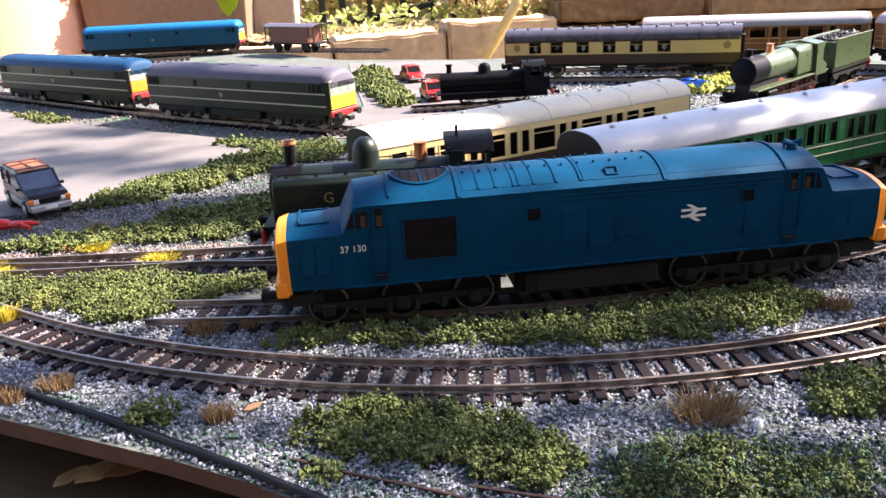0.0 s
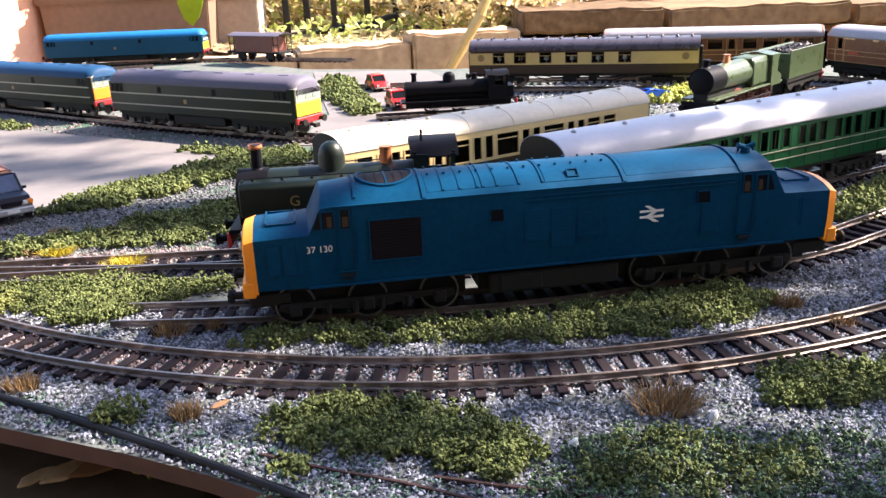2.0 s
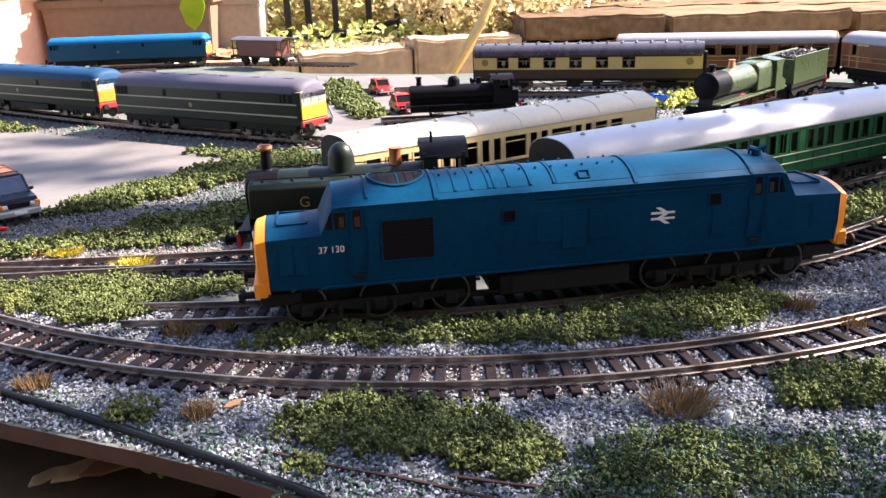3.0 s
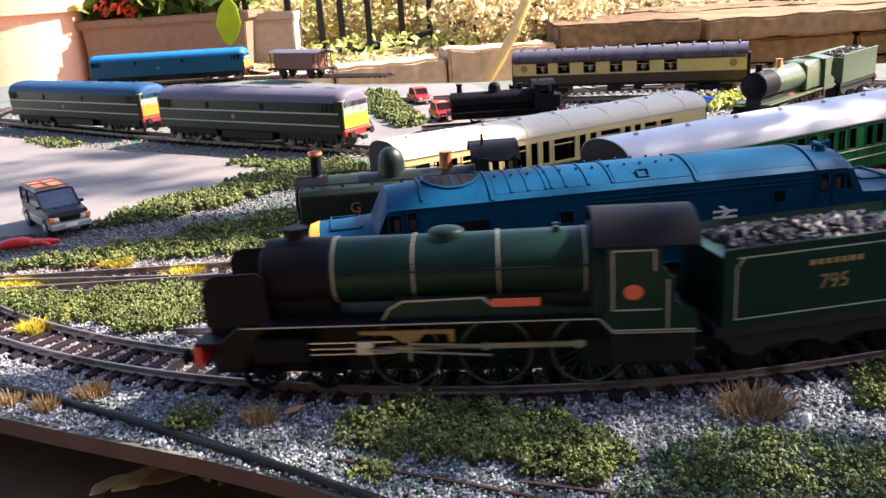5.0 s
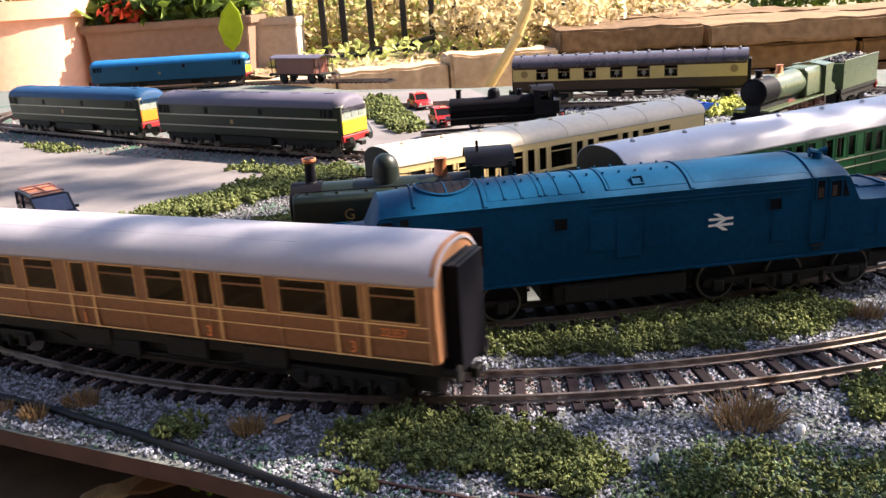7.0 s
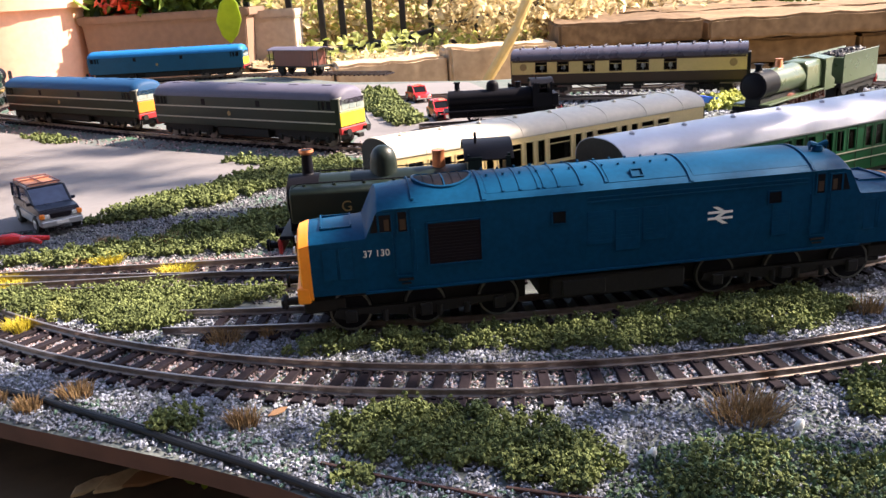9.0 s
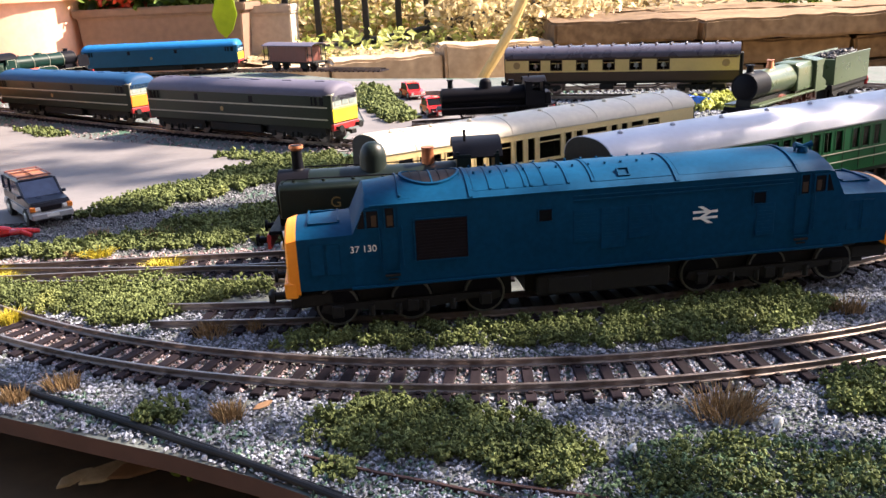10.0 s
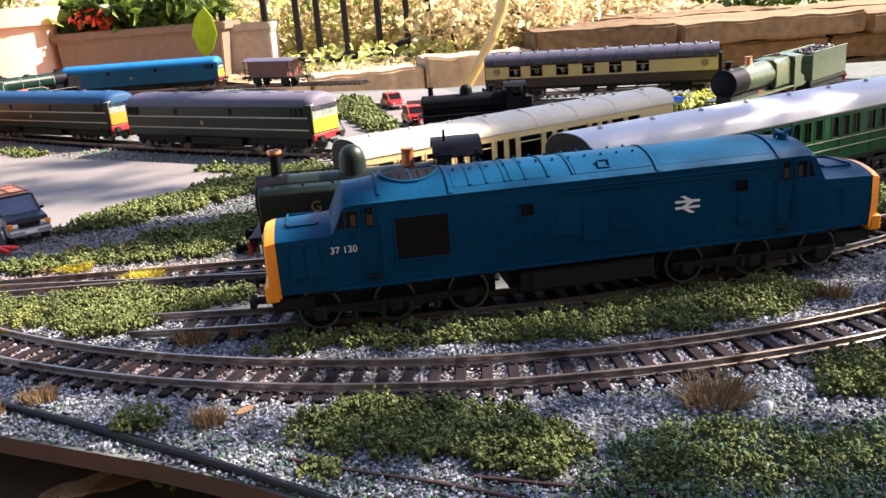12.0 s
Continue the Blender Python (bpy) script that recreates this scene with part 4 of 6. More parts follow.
# ---- diesels at the back ----
def end_diesel(m, L, side_mat, roof_mat, panel, label, stripes=True, blind=CREAMLINE):
    d = thing("diesel_locomotive", m, label, "locomotive", "locomotives")
    W, z0, gut, top = 17.2, 12.5, 37.5, 46.5
    prof = side_profile(W, z0, gut, top, 10, 1.0, 0.1)
    bm = bmesh.new()
    low = [p for p in prof[:3]] + [(W, gut), (W, z0 + (gut - z0) * 0.45), (W - 1, z0)]
    loft(bm, [[(x, y * k, z) for y, z in low] for x, k in ((0.4, 0.9), (3.5, 1.0), (L - 3.5, 1.0), (L - 0.4, 0.9))])
    part("body", bm, side_mat, d)
    bm = bmesh.new()
    arc = prof[2:-2]
    loft(bm, [[(x, y * k, z * 1.0 + dz) for y, z in arc] + [(x, y * k, z - 0.8 + dz) for y, z in reversed(arc)] for x, k, dz in ((1.6, 0.86, -2.4), (4.5, 0.98, -0.3), (8, 1.01, 0), (L - 8, 1.01, 0), (L - 4.5, 0.98, -0.3), (L - 1.6, 0.86, -2.4))])
    roof = part("roof", bm, roof_mat, d)
    for x in np.linspace(20, L - 20, 6):
        bm = bmesh.new()
        box(bm, x - 5, x + 5, -4, 4, top - 0.9, top + 0.22, 0.2)
        part("roof_panel", bm, roof_mat, roof)
    for x, o in ((0.0, 1), (L, -1)):
        bm = bmesh.new()
        box(bm, min(x - o * 0.2, x + o * 1.2), max(x - o * 0.2, x + o * 1.2), -14.6, 14.6, 16.5, 27, 0.4)
        e = part("end_panel", bm, panel, d, "bright warning panel")
        bm = bmesh.new()
        loft(bm, [[(xx, y * k, z) for y, z in ((-W, 27.5), (-W, gut + 0.4), (-W * 0.5, gut + 3.0), (W * 0.5, gut + 3.0), (W, gut + 0.4), (W, 27.5))] for xx, k in ((x - o * 0.2, 0.84), (x + o * 0.5, 0.88), (x + o * 4.0, 0.97))])
        part("cab_front", bm, blind, d)
        bm = bmesh.new()
        loft(bm, [[(xx, y * k, z + dz) for y, z in arc] + [(xx, W * k, gut - 0.6), (xx, -W * k, gut - 0.6)] for xx, k, dz in ((x - o * 0.5, 0.80, -4.6), (x + o * 0.8, 0.87, -2.2), (x + o * 3.0, 0.95, -0.8), (x + o * 6, 1.0, -0.1))])
        part("roof_end", bm, roof_mat, d)
        for k in (-1, 0, 1):
            bm = bmesh.new()
            box(bm, min(x - o * 0.5, x + o * 0.2), max(x - o * 0.5, x + o * 0.2), k * 8.7 - 4.0, k * 8.7 + 4.0, 28.8, 37.0, 0.4)
            part("cab_window", bm, CABGLASS, d)
        bm = bmesh.new()
        box(bm, min(x - o * 0.6, x + o * 2), max(x - o * 0.6, x + o * 2), -15.4, 15.4, 10.5, 15.6, 0.4)
        part("buffer_beam", bm, BUFRED, d, "red buffer beam")
        buffers(d, x, -o, 12.5)
    for s in (-1, 1):
        y = s * W
        if stripes:
            for z in (18.6, 27.8):
                bm = bmesh.new()
                box(bm, 3, L - 3, min(y, y + s * 0.15), max(y, y + s * 0.15), z, z + 1.1)
                part("stripe", bm, CREAMLINE, d, "cream side stripe")
        for a, b in ((6, 10.5), (12.5, 15.2), (17, 19), (L - 10.5, L - 6), (L - 15.2, L - 12.5), (L - 19, L - 17)):
            pane(d, a, b, y, 29.5, 36.0, GLASSDARK, frame=side_mat, fw=0.4)
        for a in (L * 0.30, L * 0.60):
            pane(d, a, a + 4.5, y, 29.8, 35.0, GRILLE, "side_grille")
        bm = bmesh.new()
        tube(bm, [(L * 0.45, y, 23.6), (L * 0.45, y + s * 0.2, 23.6)], 2.0, 12)
        part("emblem", bm, GOLD, d)
    bm = bmesh.new()
    box(bm, 10, L - 10, -13, 13, 10.5, z0 + 0.4, 0.4)
    box(bm, L * 0.36, L * 0.64, -14.5, 14.5, 4.5, 12, 0.8)
    box(bm, 8, L - 8, -9.5, 9.5, 4.0, 12, 0.8)
    part("underframe", bm, BLACK, d)
    for x in (40, L - 40):
        bogie(d, x, 50, 3, 6.8, 13.0, heavy=True)
    return d


# ---- coaches with open windows, a floor and partitions ----
def coach(m, L, lower, upper, roof_mat, windows, label, name="railway_coach", z=(14.0, 24.5, 25.5, 36.0, 39.0, 48.5), W=17.2, lining=None, fw=0.6, end_mat=None, vents=0, ribs=(), solid_upper=(), keep_end=True, roof_over=0.7):
    c = thing(name, m, label, "coach", "coaches")
    z0, waist, w0, w1, zc, zt = z
    h = L / 2
    for s in (-1, 1):
        y0, y1 = (-W, -W + 0.9) if s < 0 else (W - 0.9, W)
        bm = bmesh.new()
        prism(bm, [(y0 + (0.7 if s < 0 else 0), z0), (y1 - (0.7 if s > 0 else 0), z0), (y1, waist), (y0, waist)], "x", -h, h)
        part("lower_side", bm, lower, c)
        bm = bmesh.new()
        box(bm, -h, h, y0, y1, w1, zc)
        box(bm, -h, h, y0, y1, waist, w0)
        edges = [-h] + [v for a, b in windows for v in (a, b)] + [h]
        for a, b in zip(edges[::2], edges[1::2]):
            box(bm, a, b, y0, y1, w0, w1)
        part("upper_side", bm, upper, c)
        for a, b in windows:
            bm = bmesh.new()
            yy = y0 + 0.5 if s < 0 else y1 - 0.5
            box(bm, a, b, yy - 0.1, yy + 0.1, w0, w1)
            p = part("window", bm, PANE, c)
            p.visible_shadow = False
            if b - a > 7:
                bm = bmesh.new()
                box(bm, a, b, yy - 0.35, yy + 0.35, w1 - 3.1, w1 - 2.6)
                part("window_bar", bm, upper, p)
            if lining:
                bm = bmesh.new()
                yo = s * W
                for q in ((a - fw, b + fw, w0 - fw, w0), (a - fw, b + fw, w1, w1 + fw), (a - fw, a, w0, w1), (b, b + fw, w0, w1)):
                    box(bm, q[0], q[1], min(yo, yo + s * 0.25), max(yo, yo + s * 0.25), q[2], q[3])
                part("window_frame", bm, lining, p)
    for x in (-h, h):
        bm = bmesh.new()
        prof = side_profile(W - 0.02, z0, zc, zt - 0.35, 16, 0.7, 0.12)
        o = 0.9 if x > 0 else -0.9
        loft(bm, [[(x - o * 0.6, y, zz) for y, zz in prof], [(x + o, y, zz) for y, zz in prof]])
        part("end_wall", bm, end_mat or BLACK, c)
        if keep_end:
            bm = bmesh.new()
            o = 1 if x > 0 else -1
            box(bm, min(x, x + o * 3.6), max(x, x + o * 3.6), -6.2, 6.2, z0 + 0.5, 38, 0.5)
            part("corridor_bellows", bm, BLACK, c)
    bm = bmesh.new()
    prof = side_profile(W + roof_over, z0, zc - 0.2, zt, 16, 0, 0.12)[2:-2]
    k_end = 0.0 if end_mat is None else 1.0
    dome = ((-h - 0.6 - 0.9 * k_end, 1.0 - 0.035 * k_end, -1.0 * k_end), (-h + 3, 1.0 - 0.01 * k_end, -0.15 * k_end), (-h + 8, 1.0, 0), (h - 8, 1.0, 0), (h - 3, 1.0 - 0.01 * k_end, -0.15 * k_end), (h + 0.6 + 0.9 * k_end, 1.0 - 0.035 * k_end, -1.0 * k_end))
    loft(bm, [[(x, y * k, zz + (dz if zz > zc + 2 else 0)) for y, zz in prof] + [(x, y * k * 0.97, zz - 0.8 + (dz if zz > zc + 2 else 0)) for y, zz in reversed(prof)] for x, k, dz in dome])
    roof = part("roof", bm, roof_mat, c)
    for i in range(vents):
        x = -h + L * (i + 0.5) / vents
        for yy in ((-5.5, 5.5) if vents > 9 else (-2.5,)):
            bm = bmesh.new()
            tube(bm, [(x, yy, zt - 1.6), (x, yy, zt + 0.6), (x, yy, zt + 1.3)], [1.1, 1.3, 0.6], 10)
            part("roof_vent", bm, roof_mat, roof)
    for x in ribs:
        bm = bmesh.new()
        loft(bm, [[(x + q, y * 1.003, zz + 0.25) for y, zz in prof] + [(x + q, y, zz - 0.3) for y, zz in reversed(prof)] for q in (0, 0.7)])
        part("roof_rib", bm, roof_mat, roof)
    bm = bmesh.new()
    box(bm, -h + 1, h - 1, -W + 1, W - 1, z0, z0 + 1.2)
    for x in np.linspace(-h + 22, h - 22, 7):
        box(bm, x - 0.4, x + 0.4, -W + 1.2, 4, z0 + 1, 36)
        box(bm, x + 1.5, x + 6, -W + 2, 3, z0 + 1, z0 + 9, 0.5)
    box(bm, -h + 2, h - 2, 4, 4.8, z0 + 1, 36)
    part("interior", bm, INTERIOR, c)
    bm = bmesh.new()
    box(bm, -h + 1, h - 1, -13.5, 13.5, 11, z0 + 0.2, 0.3)
    for s in (-1, 1):
        prism(bm, [(-h * 0.42, 11), (-h * 0.3, 6.2), (h * 0.3, 6.2), (h * 0.42, 11), (h * 0.4, 11), (h * 0.29, 7), (-h * 0.29, 7), (-h * 0.4, 11)], "y", s * 12 - 0.4, s * 12 + 0.4)
        box(bm, -18, -4, s * 12 - 2, s * 12 + 2, 5.5, 11, 0.4)
        box(bm, 8, 16, s * 11 - 2, s * 11 + 2, 6.5, 11, 0.4)
    part("underframe", bm, BLACK, c)
    for x in (-h + 34, h - 34):
        bogie(c, x, 33, 2, 6.2)
    for x, o in ((-h, -1), (h, 1)):
        buffers(c, x, o, 12.0)
    return c


def pitch_windows(L, pattern, start):
    """Window spans from widths and gaps along a side."""
    out, x = [], -L / 2 + start
    for w, g in pattern:
        out.append((x, x + w))
        x += w + g
    return out


def teak_coach(m, brake, label):
    STRETCH[:] = 0.945, 0.92, 1.0
    L = 224.0
    H = L / 2
    if brake:
        wins = [(-107, -93.5), (-87.5, -83), (-78.5, -63.5), (-58, -53.5), (-49.5, -34.5), (-30.5, -15.5), (-11.5, 4), (9, 14.5), (20.5, 36), (91, 97.5)]
        doors = [(-89.5, -81), (-60, -51.5), (7, 16.5), (88.5, 100)]
    else:
        wins = [(-104, -88.5), (-81, -75), (-69, -54.5), (-48, -34), (-26, -19.5), (-13.5, 2), (7, 22.5), (27.5, 34), (38, 54), (60, 77), (81.5, 88), (91.5, 107)]
        doors = [(-83, -73), (-28, -17.5), (25.5, 36), (79.5, 90)]
    c = coach(m, L, TEAK, TEAK, PALEROOF, wins, label, z=(16.6, 27.4, 28.6, 38.8, 40.4, 50.0), lining=BEAD, fw=0.4, end_mat=TEAKEND, W=17.6, ribs=())
    for o in (-1, 1):
        for k in range(4):
            bm = bmesh.new()
            a = o * (H + 0.2 + k * 1.5)
            box(bm, min(a, a + o * 1.2), max(a, a + o * 1.2), -11 + 0.3 * (k % 2), 11 - 0.3 * (k % 2), 12, 44.5 - 0.3 * (k % 2), 0.4)
            part("bellows_fold", bm, SOOT, c)
    # black block added to stand for the shade beneath the coach
    bm = bmesh.new()
    box(bm, -H + 3, H - 3, -10, 10, 4.0, 17, 0.8)
    part("underfloor", bm, BLACK, c)
    for x in (-34, 8, 40):
        bm = bmesh.new()
        box(bm, x, x + 18, -14.5, 14.5, 7.5, 15, 0.8)
        part("battery_box", bm, BLACK, c)
    for s in (-1, 1):
        for x in (-H, H):
            bm = bmesh.new()
            tube(bm, [(x * 0.992, s * 17.0, 16.6), (x * 0.992, s * 17.3, 27), (x * 0.992, s * 17.0, 40)], 1.0, 8)
            part("corner_post", bm, TEAKEND, c, "pale varnished corner post")
    for s in (-1, 1):
        y = s * 17.6
        for z in (27.4, 23.2, 16.8):
            bm = bmesh.new()
            box(bm, -H + 0.5, H - 0.5, min(y, y + s * 0.22), max(y, y + s * 0.22), z, z + 0.32)
            part("lining", bm, LINING, c, "ochre lining")
        for a, b in doors:
            bm = bmesh.new()
            for q in (a, b):
                box(bm, q - 0.7, q + 0.7, min(y, y + s * 0.18), max(y, y + s * 0.18), 16.7, 27.3)
                box(bm, q - 0.3, q + 0.3, min(y, y + s * 0.18), max(y, y + s * 0.18), 27.8, 39.8)
            part("door_edge", bm, BEAD, c)
        for x0 in np.arange(-H + 6, H - 4, 27.5):
            bm = bmesh.new()
            box(bm, x0, x0 + 0.4, min(y, y + s * 0.15), max(y, y + s * 0.15), 16.7, 27.3)
            part("panel_bead", bm, TEAKEND, c)
        nums = (("3", -85.2), ("3", -55.8), ("1", 11.8)) if brake else (("1", -78), ("1", -22.7), ("3", 30.8), ("3", 84.8))
        for t, x in nums:
            words("class_number", t, 5.2, facing(x, y + s * 0.3, 18.0, s > 0), NUMBERRED, c)
        bm = bmesh.new()
        for k in range(5):
            x = -H + 9 + k * 2.4
            box(bm, x, x + 1.7, min(y, y + s * 0.24), max(y, y + s * 0.24), 24.4, 26.4)
        part("lettering", bm, GOLD, c)
        if brake:
            bm = bmesh.new()
            for k in range(5):
                x = 70 + k * 2.6
                box(bm, x, x + 1.9, min(y, y + s * 0.24), max(y, y + s * 0.24), 24.3, 26.5)
            part("lettering", bm, REDPLATE, c)
            for x in (45, 75, 83):
                bm = bmesh.new()
                box(bm, x, x + 7, min(y, y + s * 0.3), max(y, y + s * 0.3), 37.8, 39.2, 0.1)
                part("vent_hood", bm, LINING, c)
        else:
            words("number", "22357", 3.6, facing(99, y + s * 0.3, 24.1, s > 0), NUMBERRED, c)
    bm = bmesh.new()
    for s in (-1, 1):
        tube(bm, [(-H + 4, s * 10.6, 47.9)] + [(x, s * 10.6, 48.3) for x in np.linspace(-H + 10, H - 10, 6)] + [(H - 4, s * 10.6, 47.9)], 0.22, 5)
    part("roof_strip", bm, GREYROOF, c)
    STRETCH[:] = 1, 1, 1
    return c


# ---- steam locomotives; front at low x ----
def boiler(bm, x0, x1, zc, r0, r1, seg=26):
    tube(bm, [(x0, 0, zc), (x1, 0, zc)], [r0, r1], seg)


def chimney(parent, x, z, h, r, material, cap=None):
    bm = bmesh.new()
    tube(bm, [(x, 0, z - 2), (x, 0, z), (x, 0, z + 1.4), (x, 0, z + h * 0.75), (x, 0, z + h)], [r * 1.5, r * 1.5, r, r * 0.92, r], 16)
    c = part("chimney", bm, material, parent)
    bm = bmesh.new()
    tube(bm, [(x, 0, z + h * 0.82), (x, 0, z + h * 0.9), (x, 0, z + h), (x, 0, z + h - 0.6)], [r, r * 1.3, r * 1.22, r * 0.7], 16)
    part("chimney_cap", bm, cap or material, c)


def dome(parent, x, z, h, r, material, name="dome"):
    bm = bmesh.new()
    pts = [(x, 0, z - 2), (x, 0, z), (x, 0, z + h * 0.5)] + [(x, 0, z + h * (0.5 + 0.5 * math.sin(a))) for a in (0.4, 0.8, 1.2, 1.5)]
    tube(bm, pts, [r * 1.15, r * 1.05, r, r * 0.92, r * 0.72, r * 0.4, r * 0.08], 18)
    part(name, bm, material, parent)


def express_loco():
    STRETCH[:] = 1.09, 0.94, 0.91
    d = thing("steam_locomotive", at(0, 0), "dark green express steam locomotive with white lining and black smokebox", "locomotive", "locomotives")
    bm = bmesh.new()
    boiler(bm, 30, 66, 34.6, 10.9, 11.0)
    boiler(bm, 66, 103, 34.6, 11.0, 11.7)
    part("boiler", bm, LGREEN, d)
    bm = bmesh.new()
    boiler(bm, 11.5, 30.2, 34.6, 11.3, 11.3)
    tube(bm, [(11.6, 0, 34.6), (10.2, 0, 34.6), (9.6, 0, 34.6)], [9.6, 8.6, 4], 24)
    box(bm, 11, 30, -8, 8, 20, 28, 0.6)
    part("smokebox", bm, SOOT, d)
    chimney(d, 20, 45.2, 4.6, 3.0, SOOT)
    dome(d, 62, 45.0, 3.2, 5.0, LGREEN)
    bm = bmesh.new()
    for yy in (-2, 2):
        tube(bm, [(92, yy, 45), (92, yy, 47.4)], [1.2, 0.9], 10)
    part("safety_valve", bm, LGREEN, d)
    for x in (31, 53, 76, 99):                  # boiler bands
        bm = bmesh.new()
        tube(bm, [(x, 0, 34.6), (x + 0.4, 0, 34.6)], 11.1 + 0.007 * x, 30)
        part("boiler_band", bm, CREAMLINE, d, "white boiler band")
    bm = bmesh.new()                             # firebox and cab
    prism(bm, [(-14.5, 21), (-14.5, 36), (-12.5, 42), (-7, 46.4), (0, 47.4), (7, 46.4), (12.5, 42), (14.5, 36), (14.5, 21)], "x", 100.5, 104)
    for s in (-1, 1):
        prism(bm, [(104, 15), (104, 44.5), (118, 44.5), (118, 38), (121.5, 33), (121.5, 26), (127, 22), (129, 15)], "y", s * 15.2 - 0.5, s * 15.2 + 0.5)
    part("cab", bm, LGREEN, d)
    bm = bmesh.new()
    prof = [(-16, 44), (-12.5, 48.6), (-6.5, 51.4), (0, 52.4), (6.5, 51.4), (12.5, 48.6), (16, 44)]
    loft(bm, [[(x, y, z) for y, z in prof] + [(x, y * 0.97, z - 0.7) for y, z in reversed(prof)] for x in (101, 128)])
    box(bm, 104, 126, -13, 13, 14, 17, 0.5)
    box(bm, 104.2, 106, -13.5, 13.5, 20, 44)
    part("cab_roof", bm, SOOT, d, "black cab roof")
    for s in (-1, 1):
        y = s * 15.75
        bm = bmesh.new()
        for q in ((105.5, 116.5, 42.4, 42.8), (105.5, 105.9, 23, 42.8), (105.5, 118, 23, 23.4), (119.6, 120, 16.5, 33), (105.5, 127, 16.2, 16.6), (116.2, 116.6, 36, 42.8)):
            box(bm, q[0], q[1], y - 0.3, y + 0.3, q[2], q[3])
        part("lining", bm, CREAMLINE, d, "white lining")
        bm = bmesh.new()
        tube(bm, [(111, y - s * 0.3, 29), (111, y + s * 0.3, 29)], [2.6, 2.4], 16)
        part("number_plate", bm, REDPLATE, d, "round red plate")
        bm = bmesh.new()
        box(bm, 74, 87, s * 13.2 - 0.4, s * 13.2 + 0.4, 24.6, 27.4, 0.2)
        part("nameplate", bm, REDPLATE, d, "red nameplate")
        bm = bmesh.new()                         # running plate with its curved drop
        prism(bm, [(-8.5, 15.5), (-1, 15.5), (5, 21), (102, 21), (106, 16), (128, 16), (128, 15), (105.4, 15), (101.5, 20), (5.6, 20), (-0.4, 14.5), (-8.5, 14.5)], "y", min(s * 6, s * 15.6), max(s * 6, s * 15.6))
        part("running_plate", bm, SOOT, d)
        bm = bmesh.new()
        prism(bm, [(5, 20.3), (102, 20.3), (106, 15.3), (128, 15.3), (128, 15.7), (106.2, 15.7), (102.2, 20.7), (5, 20.7)], "y", s * 15.7 - 0.12, s * 15.7 + 0.12)
        part("lining", bm, CREAMLINE, d)
        bm = bmesh.new()                         # splasher over the drivers
        prism(bm, [(44, 21), (46, 25), (50, 27.5), (72, 28), (74, 25.5), (88, 24.5), (94, 23.5), (118, 23.5), (119, 21)], "y", s * 12.2 - 0.8, s * 12.2 + 0.8)
        part("splasher", bm, LGREEN, d)
        bm = bmesh.new()
        prism(bm, [(44.6, 21), (46.4, 24.6), (50.2, 27), (71.5, 27.5), (74, 25), (74.4, 25.4), (72, 28.1), (50, 27.6), (46, 25), (44, 21)], "y", s * 13.1 - 0.1, s * 13.1 + 0.1)
        part("lining", bm, CREAMLINE, d)
        bm = bmesh.new()                         # smoke deflector
        prism(bm, [(-4.5, 21), (-4.5, 34), (-3.4, 37), (-0.5, 38.6), (11, 39), (13, 37), (13, 24), (11, 21)], "y", s * 14.2 - 0.35, s * 14.2 + 0.35)
        part("smoke_deflector", bm, SOOT, d)
        bm = bmesh.new()                         # cylinder, slide bars and valve gear
        box(bm, 20, 36, min(s * 9, s * 15.4), max(s * 9, s * 15.4), 7.5, 17, 1.4)
        part("cylinder", bm, SOOT, d)
        bm = bmesh.new()
        for z in (10.6, 12.5, 14.6):
            box(bm, 36, 60, s * 13.6 - 0.4, s * 13.6 + 0.4, z, z + 0.45)
        box(bm, 49, 54, s * 13.6 - 1, s * 13.6 + 1, 10.4, 15.2, 0.3)
        part("slide_bar", bm, SILVER, d, "bright steel slide bars")
        bm = bmesh.new()                         # bracket that carries the valve gear
        prism(bm, [(50, 18.6), (76, 18.6), (76, 14), (74.6, 14), (74.4, 17), (68, 17.2), (66, 14.6), (62, 14.2), (59, 17), (50, 17.4)], "y", s * 13.4 - 0.5, s * 13.4 + 0.5)
        part("gear_bracket", bm, GOLD, d, "dull bronze valve gear bracket")
        bm = bmesh.new()
        tube(bm, [(52, s * 14.9, 12.6), (86, s * 14.3, 9.4)], 0.55, 8)
        tube(bm, [(64, s * 14.9, 14.2), (86, s * 14.5, 13.0)], 0.45, 8)
        tube(bm, [(64, s * 14.9, 8.2), (64, s * 14.9, 15.2)], 0.4, 8)
        part("valve_gear", bm, SILVER, d)
        bm = bmesh.new()
        tube(bm, [(32, s * 12.6, 37), (60, s * 12.9, 37.2), (100, s * 13.4, 37.6)], 0.3, 6)
        part("handrail", bm, SOOT, d)
    for ob in d.children_recursive:              # the body sits back and high over the wheels
        low = ob.name.split(".")[0] in ("cylinder", "slide_bar", "gear_bracket", "valve_gear")
        ob.data.transform(Matrix.Translation((0, 0, 3.3 * MM) if low else (12.5 * 1.09 * MM, 0, 4.2 * MM)))
    bm = bmesh.new()
    box(bm, 132, 146, -10, 10, 12, 15.5, 0.3)
    part("fall_plate", bm, SOOT, d)
    bm = bmesh.new()
    box(bm, 3.2, 5.5, -15.4, 15.4, 11.5, 19.5, 0.4)
    part("buffer_beam", bm, BUFRED, d, "red buffer beam")
    buffers(d, 5, -1, 14.0, SOOT)
    bm = bmesh.new()
    box(bm, 6, 138, -6.9, 6.9, 5, 25, 0.5)
    box(bm, 112, 136, -10, 10, 6, 16, 0.6)
    box(bm, 60, 118, -9.6, 9.6, 24.8, 32, 0.5)
    box(bm, 118, 140, -12, 12, 8, 22, 0.5)
